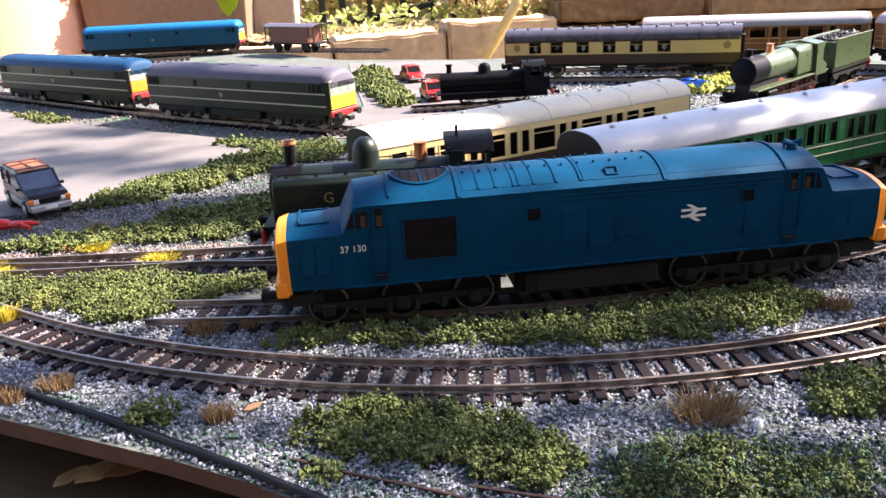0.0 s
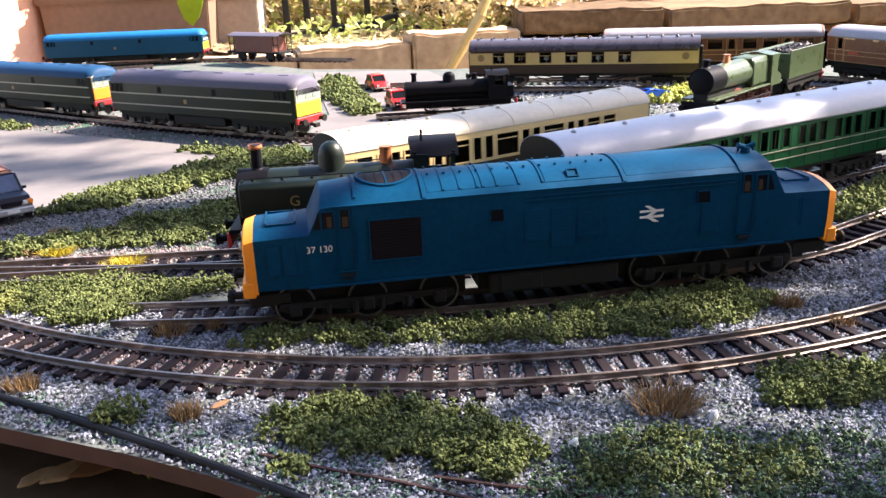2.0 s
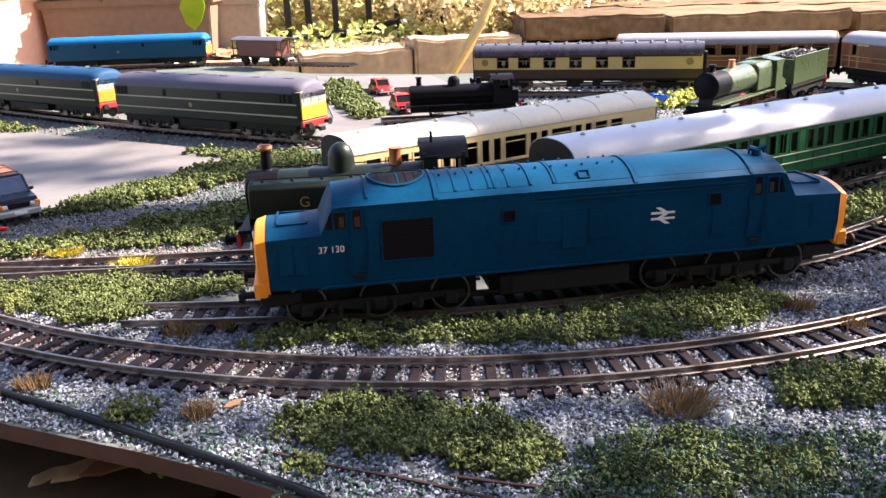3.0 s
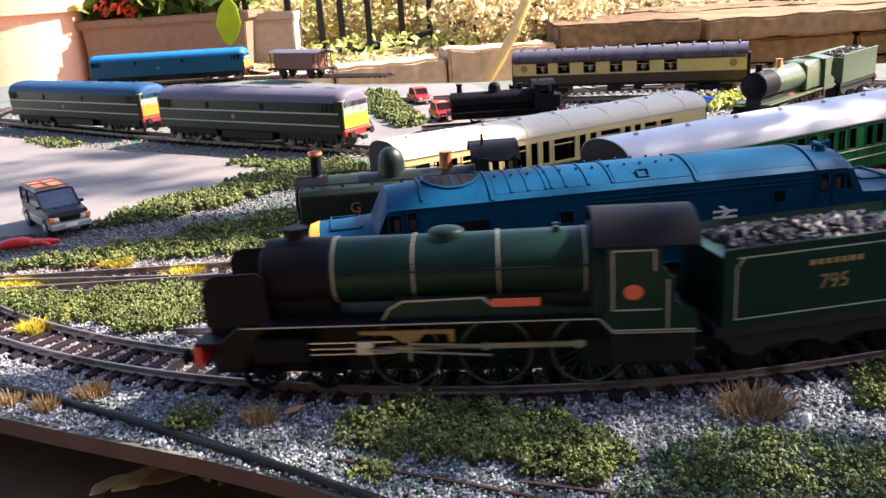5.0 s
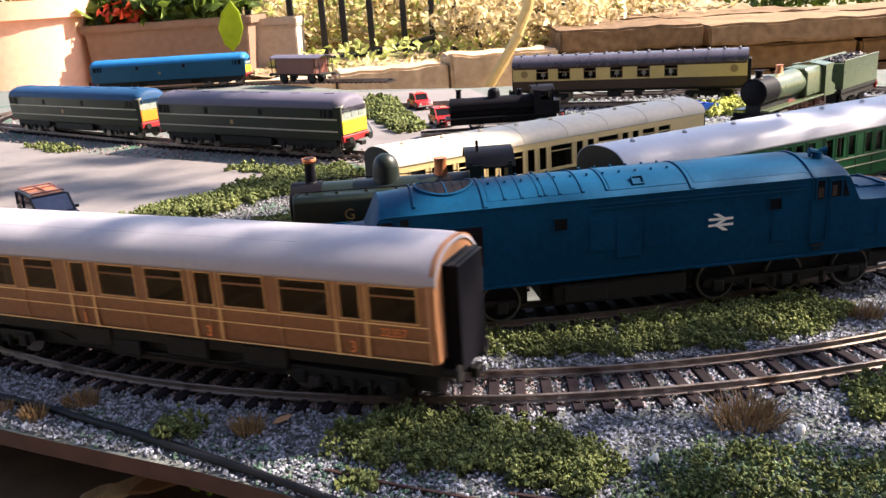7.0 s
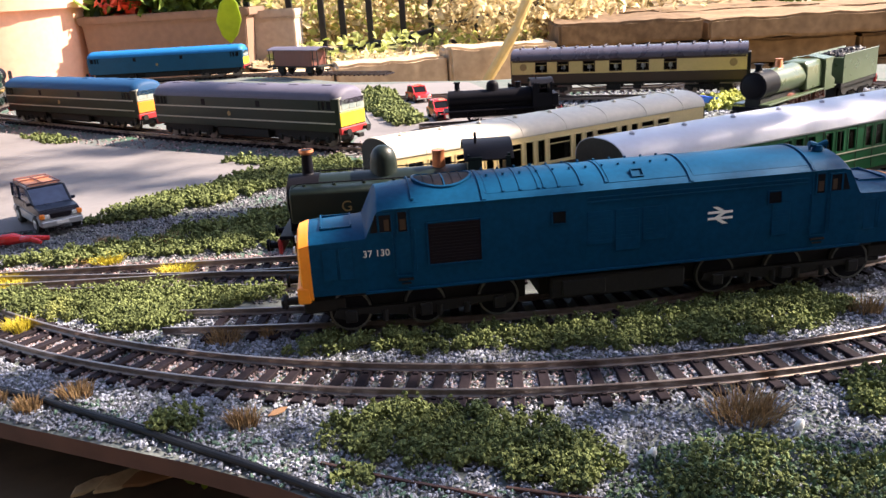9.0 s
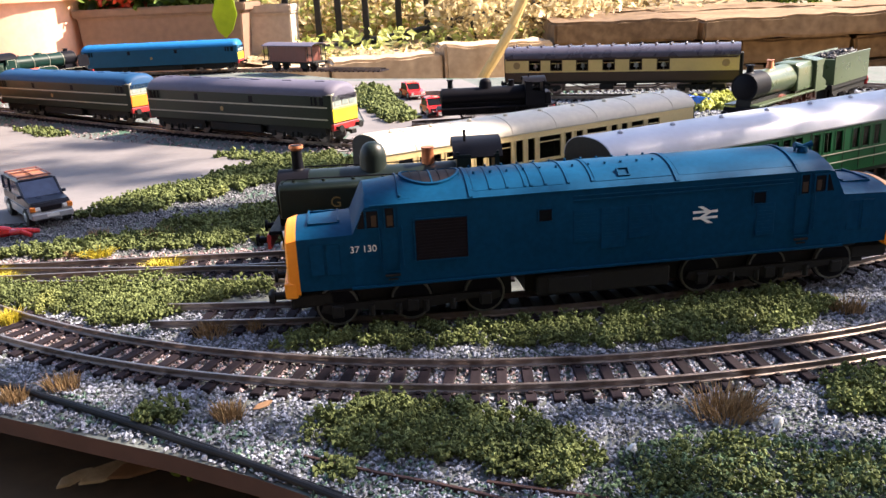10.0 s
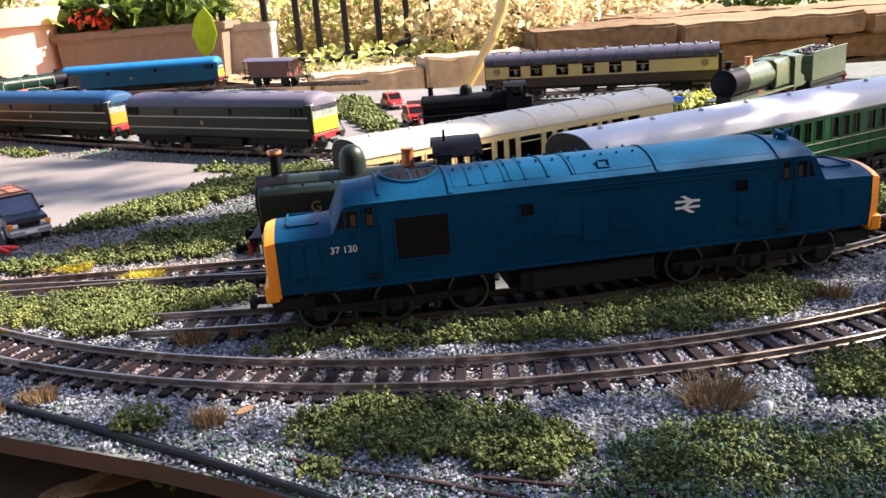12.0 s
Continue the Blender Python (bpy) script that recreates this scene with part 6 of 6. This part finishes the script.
for s in (-1, 1):
    for x in (-101, 101):
        bm = bmesh.new()
        tube(bm, [(x, s * 17.2, 30), (x, s * 17.5, 30)], [3.6, 3.4], 18)
        part("emblem", bm, GOLD, p)
    bm = bmesh.new()
    box(bm, -112, 112, min(s * 17.2, s * 17.35), max(s * 17.2, s * 17.35), 34.8, 37.4)
    part("name_board", bm, CHOC, p)
    for a, b in w:                                # white lamps on the saloon tables
        bm = bmesh.new()
        tube(bm, [((a + b) / 2, s * 12.5, 24), ((a + b) / 2, s * 12.5, 27), ((a + b) / 2, s * 12.5, 27.2), ((a + b) / 2, s * 12.5, 31)], [0.6, 0.6, 2.6, 1.6], 10)
        part("table_lamp", bm, WHITE, p, "white table lamp")
small_car(at(-37, 930, 0.8, -70), CRIMSON, "small red model car on the grey roadway")
small_car(at(-12, 800, 0.8, -75), CRIMSON, "bright red model van beside the black engine")
small_car(at(222, 772, 0.5, 20), CARBLUE, "small blue model car behind the coaches", 30, 13, 11)
STRETCH[:] = 0.95, 0.95, 0.88
off_road_car(at(-236, 479, 0.9, -50))
STRETCH[:] = 1, 1, 1
bm = bmesh.new()                                  # plain lying figure
tube(bm, [(-9, 0, 2.4), (-4, 0, 3.2), (3, 0, 3.4), (7, 0, 3.0)], [2.0, 2.9, 3.2, 2.2], 10)
tube(bm, [(7, 0.4, 3), (14, 1.8, 2.4), (20, 3.0, 1.6)], [1.9, 1.6, 1.2], 8)
tube(bm, [(7, -0.8, 3), (13, -3.4, 3.2), (18, -4.6, 1.4)], [1.9, 1.6, 1.2], 8)
tube(bm, [(-9, 0, 2.6), (-13, 0.4, 3.0), (-14.6, 0.4, 3.0)], [1.2, 2.2, 1.0], 10)
fig = part("figurine", bm, CRIMSON)
fig.matrix_basis = at(-238, 436, 0.9, 8)
tagged(fig, "plain red lying figurine on the ballast", "figurine")

# ---- garden round the table ----
bm = bmesh.new()
bmesh.ops.create_grid(bm, x_segments=60, y_segments=60, size=9000)
for v in bm.verts:
    v.co.z = -260 + 18 * noise.noise(v.co * 0.002) + 8 * noise.noise(v.co * 0.01)
ground = part("ground", bm, GARDEN)
tagged(ground, "brown garden soil ground with dry litter", "ground", kind="structure")


def stone_block(x0, x1, y0, y1, z0, z1, parent, seed, paint=None):
    """A rough-hewn block with uneven faces."""
    bm = bmesh.new()
    box(bm, x0, x1, y0, y1, z0, z1)
    bmesh.ops.subdivide_edges(bm, edges=[e for e in bm.edges if abs(e.verts[0].co.x - e.verts[1].co.x) > 60], cuts=9)
    bmesh.ops.subdivide_edges(bm, edges=[e for e in bm.edges if abs(e.verts[0].co.x - e.verts[1].co.x) < 1 and abs(e.verts[0].co.y - e.verts[1].co.y) > 60], cuts=3)
    bmesh.ops.bevel(bm, geom=[e for e in bm.edges if len(e.link_faces) == 2 and e.calc_face_angle(0) > 0.6], offset=6, segments=2, affect="EDGES")
    for v in bm.verts:
        v.co += Vector((noise.noise(v.co * 0.021 + Vector((seed, 0, 0))), noise.noise(v.co * 0.025 + Vector((0, seed, 9))), noise.noise(v.co * 0.018 + Vector((4, 0, seed))))) * 7
    return part("stone", bm, paint or SHADED_SANDSTONE, parent)


wall_1 = tagged(new("wall_garden"), "low garden wall of rough sandstone with overhanging coping", "wall", kind="structure")
xs = [268, 641, 1120, 1650, 2200]
for i, (a, b) in enumerate(zip(xs, xs[1:])):
    k = -0.02 * (a - 268)
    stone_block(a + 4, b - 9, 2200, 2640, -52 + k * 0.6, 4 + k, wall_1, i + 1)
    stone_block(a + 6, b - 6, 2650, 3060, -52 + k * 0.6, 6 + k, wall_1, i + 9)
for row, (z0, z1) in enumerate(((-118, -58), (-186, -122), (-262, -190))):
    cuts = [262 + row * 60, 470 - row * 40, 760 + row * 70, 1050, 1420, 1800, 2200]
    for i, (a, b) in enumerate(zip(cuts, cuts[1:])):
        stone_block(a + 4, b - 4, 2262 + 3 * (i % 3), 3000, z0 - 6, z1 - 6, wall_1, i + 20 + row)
# the edging's sunlight is in its paler stone colour
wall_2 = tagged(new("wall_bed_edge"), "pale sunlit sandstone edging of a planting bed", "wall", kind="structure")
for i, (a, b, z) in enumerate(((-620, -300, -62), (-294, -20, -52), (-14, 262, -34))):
    stone_block(a, b, 2205 - 8 * i, 2330, -275, z, wall_2, i + 40, SUNLIT_STONE)
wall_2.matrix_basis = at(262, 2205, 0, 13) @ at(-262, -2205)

# planting bed soil behind the edging
bm = bmesh.new()
bmesh.ops.create_grid(bm, x_segments=40, y_segments=24, size=1)
for v in bm.verts:
    v.co = Vector((-700 + (v.co.x + 1) * 900, 2330 + (v.co.y + 1) * 900, -70 + 22 * noise.noise(Vector((v.co.x * 5, v.co.y * 5, 0))) + (v.co.y + 1) * 60))
tagged(part("planting_bed", bm, GARDEN), "dry sunlit soil of a planting bed with litter", "soil", kind="structure")


def leaves(name, count, centre, spread, size, material, label, category, seed, droop=0.5, keep=None):
    """A crown of many small folded leaves."""
    rg = np.random.default_rng(seed)
    p = rg.normal(0, 1, (count, 3))
    p = p / np.maximum(1, np.linalg.norm(p, axis=1))[:, None] ** 0.5
    pos = np.array(centre) + p * np.array(spread)
    if keep is not None:
        pos = pos[keep(pos)]
    n = len(pos)
    s = size * rg.uniform(0.5, 1.3, n)
    d = rg.normal(0, 1, (n, 3)) * (1, 1, 0.6) - (0, 0, droop)
    d /= np.linalg.norm(d, axis=1)[:, None]
    w = np.cross(d, rg.normal(0, 1, (n, 3)))
    w /= np.linalg.norm(w, axis=1)[:, None]
    u = np.cross(d, w)
    q = lambda a, b, c: pos + s[:, None] * (a * d + b * w + c * u)
    v = np.stack([q(-0.5, 0, 0), q(-0.1, 0.28, 0.08), q(0.5, 0, -0.05), q(-0.1, -0.28, 0.08), q(0, 0, -0.03)], 1)
    k = 5 * np.arange(n)[:, None, None]
    f = (np.array([(0, 4, 1), (1, 4, 2), (2, 4, 3), (3, 4, 0)])[None] + k).reshape(-1, 3)
    me = bpy.data.meshes.new(name)
    me.from_pydata((v.reshape(-1, 3) * MM).tolist(), [], f.tolist())
    me.materials.append(material)
    return tagged(new(name, me), label, category, kind="stuff")


# the foliage looks sunlit through its lightened leaf colours
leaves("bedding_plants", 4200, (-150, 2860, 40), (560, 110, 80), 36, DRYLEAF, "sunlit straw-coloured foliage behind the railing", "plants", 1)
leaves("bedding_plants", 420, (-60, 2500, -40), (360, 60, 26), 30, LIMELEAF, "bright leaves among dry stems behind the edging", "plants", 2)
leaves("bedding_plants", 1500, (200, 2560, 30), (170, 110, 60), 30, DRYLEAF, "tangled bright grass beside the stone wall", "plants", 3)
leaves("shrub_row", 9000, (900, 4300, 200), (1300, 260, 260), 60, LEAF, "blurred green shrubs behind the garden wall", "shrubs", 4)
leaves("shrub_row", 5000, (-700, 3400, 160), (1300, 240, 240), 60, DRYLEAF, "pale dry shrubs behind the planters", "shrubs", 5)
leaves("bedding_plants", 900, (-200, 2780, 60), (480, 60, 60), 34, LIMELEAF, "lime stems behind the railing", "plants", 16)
leaves("leaf_litter", 900, (60, 2420, -62), (500, 70, 10), 26, DRYLEAF, "dry leaf litter along the wall foot", "litter", 6, droop=0.0)

# railing
railing = thing("garden_railing", at(0, 0), "black painted iron railing behind the planting bed", "railing")
bars = [(-590, 2580), (-470, 2596), (-378, 2604), (-318, 2610), (-238, 2618), (-140, 2626), (-56, 2634), (10, 2640), (80, 2646)]
for i, (x, y) in enumerate(bars):
    bm = bmesh.new()
    box(bm, x - 9, x + 9, y - 9, y + 9, -140, 330, 2)
    part("bar", bm, IRON, railing)
bm = bmesh.new()
tube(bm, [(-420, 2590, -62), (-171, 2618, -36), (117, 2646, 20), (400, 2660, 70)], 11, 8)
part("rail", bm, IRON, railing)

# planters
def pot(x, y, z, r0, r1, h, material, label, square=False):
    p = thing("flower_pot" if not square else "planter_trough", at(x, y, z), label, "planter", "planters")
    bm = bmesh.new()
    if square:
        w, d = r0, r1
        sec = lambda k, zz: [(-w * k, -d * k, zz), (w * k, -d * k, zz), (w * k, d * k, zz), (-w * k, d * k, zz)]
        loft(bm, [sec(0.90, 0), sec(0.985, h - 22), sec(1.03, h - 22), sec(1.04, h), sec(0.97, h), sec(0.95, h - 18)])
        bmesh.ops.bevel(bm, geom=list(bm.edges), offset=3, segments=2, affect="EDGES")
    else:
        tube(bm, [(0, 0, 0), (0, 0, h - 46), (0, 0, h - 45), (0, 0, h), (0, 0, h + 1), (0, 0, h - 20)], [r0, r1 * 0.98, r1 * 1.03, r1 * 1.05, r1 * 0.98, r1 * 0.9], 40)
    part("body", bm, material, p)
    bm = bmesh.new()
    if square:
        box(bm, -r0 * 0.93, r0 * 0.93, -r1 * 0.93, r1 * 0.93, h - 40, h - 17)
    else:
        tube(bm, [(0, 0, h - 40), (0, 0, h - 18)], r1 * 0.9, 32)
    part("soil", bm, SOIL, p)
    return p


pot(-1285, 2420, -262, 262, 300, 424, TERRA, "large weathered terracotta flower pot in sunlight")
pot(-765, 2450, -262, 225, 100, 352, TROUGH, "long brown plastic planter trough with flowering plants", True)
pot(-498, 2520, -262, 66, 66, 340, POTGREY, "pale stone-coloured square planter", True)
leaves("planter_plants", 700, (-800, 2440, 130), (170, 60, 36), 60, LEAF, "broad green leaves of planter flowers", "plants", 7)
leaves("planter_plants", 160, (-860, 2400, 116), (60, 40, 20), 40, PETAL, "orange red flowers among the planter leaves", "flowers", 8)
leaves("planter_plants", 300, (-1285, 2420, 236), (120, 90, 50), 60, LEAF, "leafy plant in the terracotta pot", "plants", 9)
bm = bmesh.new()
prism(bm, [(0, 0), (-16, -22), (-22, -50), (-12, -76), (2, -88), (14, -72), (21, -46), (14, -18)], "y", -2, 2, 1.2)
bl = part("broad_leaf", bm, BIGLEAF)
bl.matrix_basis = at(-556, 2250, 132, 12, 12, 6) @ Matrix.Scale(1.5, 4)
tagged(bl, "lime yellow broad leaf hanging over the trough", "leaf")
bm = bmesh.new()
tube(bm, [(-556, 2250, 130), (-600, 2300, 150), (-680, 2380, 140), (-760, 2430, 100)], 3.5, 7)
tagged(part("leaf_stalk", bm, LEAF), "bent green stalk of the hanging leaf", "stalk")
bm = bmesh.new()
tube(bm, [(52, 2130, -200), (70, 2100, -131), (122, 2100, -53), (160, 2100, 10), (184, 2100, 69), (205, 2100, 170)], [11, 12, 13, 12, 13, 11], 10)
tagged(part("bamboo_cane", bm, BAMBOO), "pale yellow cane leaning against the wall", "cane")

# unseen wall added behind the camera to block sky light and bounce
bm = bmesh.new()
box(bm, -3500, 3500, -1500, -1250, -280, 2600)
tagged(part("wall_house", bm, BLOCKER), "unseen dark wall added to block light behind the camera", "wall", kind="structure")

# dark patio under the layout with dry leaves
bm = bmesh.new()
for i in range(7):
    for j in range(5):
        box(bm, -1200 + i * 300, -912 + i * 300, -500 + j * 300, -212 + j * 300, -290, -206 + (i * 7 + j * 5) % 4, 5)
tagged(part("pavement", bm, SHADED_SANDSTONE), "shaded sandstone paving under the board edge", "paving", kind="structure")
bm = bmesh.new()
for k, (a, b) in enumerate(((-330, -190), (-186, -60), (-56, 90))):
    box(bm, a, b, 225 - k * 40, 420 - k * 30, -210, -32 + k * 2, 4)
tagged(part("pavement", bm, SOIL), "dark earth and stones heaped under the board edge", "soil", kind="structure")
# straw pieces below the board carry their sunlight as a light colour
for i, (x, y, t, l, m) in enumerate(((-110, 246, 58, 26, SUNLIT_STRAW), (-101, 247, 48, 24, LITTER), (-121, 242, 70, 16, SUNLIT_STRAW), (-89, 243, 130, 9, BIGLEAF), (-83, 240, 100, 7, BIGLEAF))):
    bm = bmesh.new()
    prism(bm, [(-l / 2, 0), (-l / 5, l * 0.16), (l / 4, l * 0.12), (l / 2, 0), (l / 5, -l * 0.14), (-l / 4, -l * 0.12)], "z", 0, 1.2, 0.3)
    lf = part("fallen_leaf", bm, m)
    lf.matrix_basis = at(x, y, -27, t, 14, 8)
    tagged(lf, "dry curled leaf on the paving below the board", "leaf", "fallen leaves")

# the tree whose crown shades the front of the layout
tree = thing("garden_tree", at(0, 0), "leafy garden tree overhanging the front of the layout", "tree")
bm = bmesh.new()
tube(bm, [(1900, 700, -280), (1850, 720, 300), (1700, 760, 900), (1450, 800, 1250), (1100, 800, 1330), (800, 760, 1300)], [110, 95, 75, 50, 30, 12], 14)
part("trunk", bm, BARK, tree)
rg = np.random.default_rng(3)
count = 3400
gx, gy = rg.uniform(-420, 480, count), rg.uniform(40, 480, count)
edge = np.where(gx < -112, 296, np.where(gx < -60, 330, 372)) + 14 * np.sin(gx / 31.0) + 9 * np.sin(gx / 13.0 + 1)
keep = (gy < edge) | ((gx > 10) & (gx < 250) & (gy > 372) & (gy < 390) & (rg.random(count) < 0.30))
for hx, hy, hr in [(-190, 330, 60), (113, 274, 10), (60, 270, 5), (34, 236, 9), (60, 226, 7), (5, 240, 6), (-20, 222, 6), (-40, 205, 8), (30, 200, 8), (-95, 300, 8), (-130, 312, 16), (-60, 250, 6), (90, 250, 6), (140, 232, 10)]:
    keep &= np.hypot(gx - hx, gy - hy) > hr * 1.1 + 4
along = (gx + 81) / 124                     # a gap that lets the sun on the blue roof
keep &= ~((along > 0.06) & (along < 0.97) & (gy > 264 + 17 * along) & (gy < 310 + 17 * along) & (rg.random(count) > 0.24))
gx, gy = gx[keep], gy[keep]
lift = rg.uniform(1150, 1500, len(gx))
rows = np.array([(-470, 560), (-330, 640), (-200, 560), (-400, 500), (-300, 720), (-60, 560), (-250, 600)])
pick = rows[rg.integers(0, len(rows), 420)]
gx, gy = np.concatenate([gx, pick[:, 0] + rg.normal(0, 60, 420)]), np.concatenate([gy, pick[:, 1] + rg.normal(0, 13, 420)])
lift = np.concatenate([lift, rg.uniform(2300, 3000, 420)])
u, v = rg.uniform(-150, 150, 330), rg.uniform(-20, 20, 330)      # boughs over the green coach
keep = (u < -45) | (lumps(u * 0.45, v * 0.3, 8) > 0.5) | (rg.random(330) < 0.15)
u, v = u[keep], v[keep]
low = sun_way / sun_way.z * 46
gx = np.concatenate([gx, 171 + 0.88 * u - 0.476 * v - low.x])
gy = np.concatenate([gy, 429.5 + 0.476 * u + 0.88 * v - low.y])
lift = np.concatenate([lift, rg.uniform(1250, 1650, len(u))])
pos = np.stack([gx, gy, 0 * gx], 1) + np.array(sun_way)[None] * lift[:, None]
crown = leaves("crown", len(pos), (0, 0, 0), (1, 1, 1), 30, LEAF, "", "", 12)
me = crown.data
co = np.zeros(len(me.vertices) * 3)
me.vertices.foreach_get("co", co)
co = co.reshape(-1, 5, 3)
co += (pos * MM)[:, None, :] - co.mean(1, keepdims=True)
me.vertices.foreach_set("co", co.ravel())
me.update()
crown.parent = tree
for k in ("label", "category", "kind"):
    if k in crown:
        del crown[k]
crown["kind"] = "stuff"

# ---- the running train ----
engine, drivers, rods = express_loco()
tend = tender()
coach_a = teak_coach(at(0, 0), True, "varnished teak brake coach with pale grey roof in the running train")
coach_b = teak_coach(at(0, 0), False, "varnished teak corridor coach with pale grey roof at the train's tail")

# seconds, and how far the engine's buffers are past the foremost point of the curve
RUN = [(0, -385), (2.6, -385), (2.9, -380), (3.2, -358), (3.5, -312), (3.8, -246), (4.05, -170), (4.3, -88), (4.5, -32), (4.7, 30), (4.9, 98), (5.05, 145), (5.2, 190), (5.6, 316), (6.0, 443), (6.25, 527), (6.5, 605), (6.7, 661), (6.9, 711), (7.2, 777),
       (7.8, 894), (8.4, 1040), (9.0, 1190), (9.4, 1254), (9.8, 1294), (10.2, 1317), (10.6, 1324), (12, 1324)]


def gone(t):
    """Smooth distance at a time, through the table's rows."""
    ts, ss = [r[0] for r in RUN], [r[1] for r in RUN]
    sl = [(ss[min(i + 1, len(ss) - 1)] - ss[max(i - 1, 0)]) / (ts[min(i + 1, len(ts) - 1)] - ts[max(i - 1, 0)]) for i in range(len(ts))]
    sl[0] = sl[1] = sl[-1] = sl[-2] = 0
    i = max(k for k in range(len(ts) - 1) if ts[k] <= t)
    h = ts[i + 1] - ts[i]
    u = (t - ts[i]) / h
    return (2 * u ** 3 - 3 * u * u + 1) * ss[i] + (u ** 3 - 2 * u * u + u) * h * sl[i] + (3 * u * u - 2 * u ** 3) * ss[i + 1] + (u ** 3 - u * u) * h * sl[i + 1]


def on_pivots(front, ahead, behind, origin):
    """The pose of a vehicle whose two pivots ride on the way; origin: its own zero, behind the leading pivot."""
    a, b = on_way(front - ahead), on_way(front - behind)
    back = (b - a).normalized()
    p = a + back * origin
    return at(p.x, p.y, RAIL_Z, math.degrees(math.atan2(back.y, back.x)))


def motions():
    times = [0.0, 2.6] + [round(2.7 + 0.1 * k, 1) for k in range(81)] + [12.0]
    walk(engine, [(t, on_pivots(gone(t), 71.6, 126.1, -67.6)) for t in times])
    walk(tend, [(t, on_pivots(gone(t), 173, 219, -11)) for t in times])
    walk(coach_a, [(t, on_pivots(gone(t), 288, 438, 75)) for t in times])
    walk(coach_b, [(t, on_pivots(gone(t), 514, 664, 75)) for t in times])
    fine = [0.0, 2.6] + [2.6 + k / 30 for k in range(1, 241)] + [12.0]
    start = gone(0)
    for i, wheel in enumerate(drivers):
        s = -1 if i % 2 == 0 else 1
        x, y, r = (62, 87, 112)[i // 2] * 1.09, s * 8.6 * 0.94, 12.2 * 0.91
        rows = []
        for t in fine:
            turn = -math.degrees((gone(t) - start) / r)
            rows.append((t, at(x, y, r, 180 if s > 0 else 0) @ pose(0, 0, 0, 0, turn if s < 0 else -turn, 0)))
        walk(wheel, rows)
    for rod, s in zip(rods, (-1, 1)):
        rows = []
        for t in fine:
            a = -(gone(t) - start) / 11.1
            a = a if s < 0 else a + math.pi
            rows.append((t, at(4.0 * math.cos(a), 0, 11.1 - 4.0 * math.sin(a))))
        walk(rod, rows)


motions()
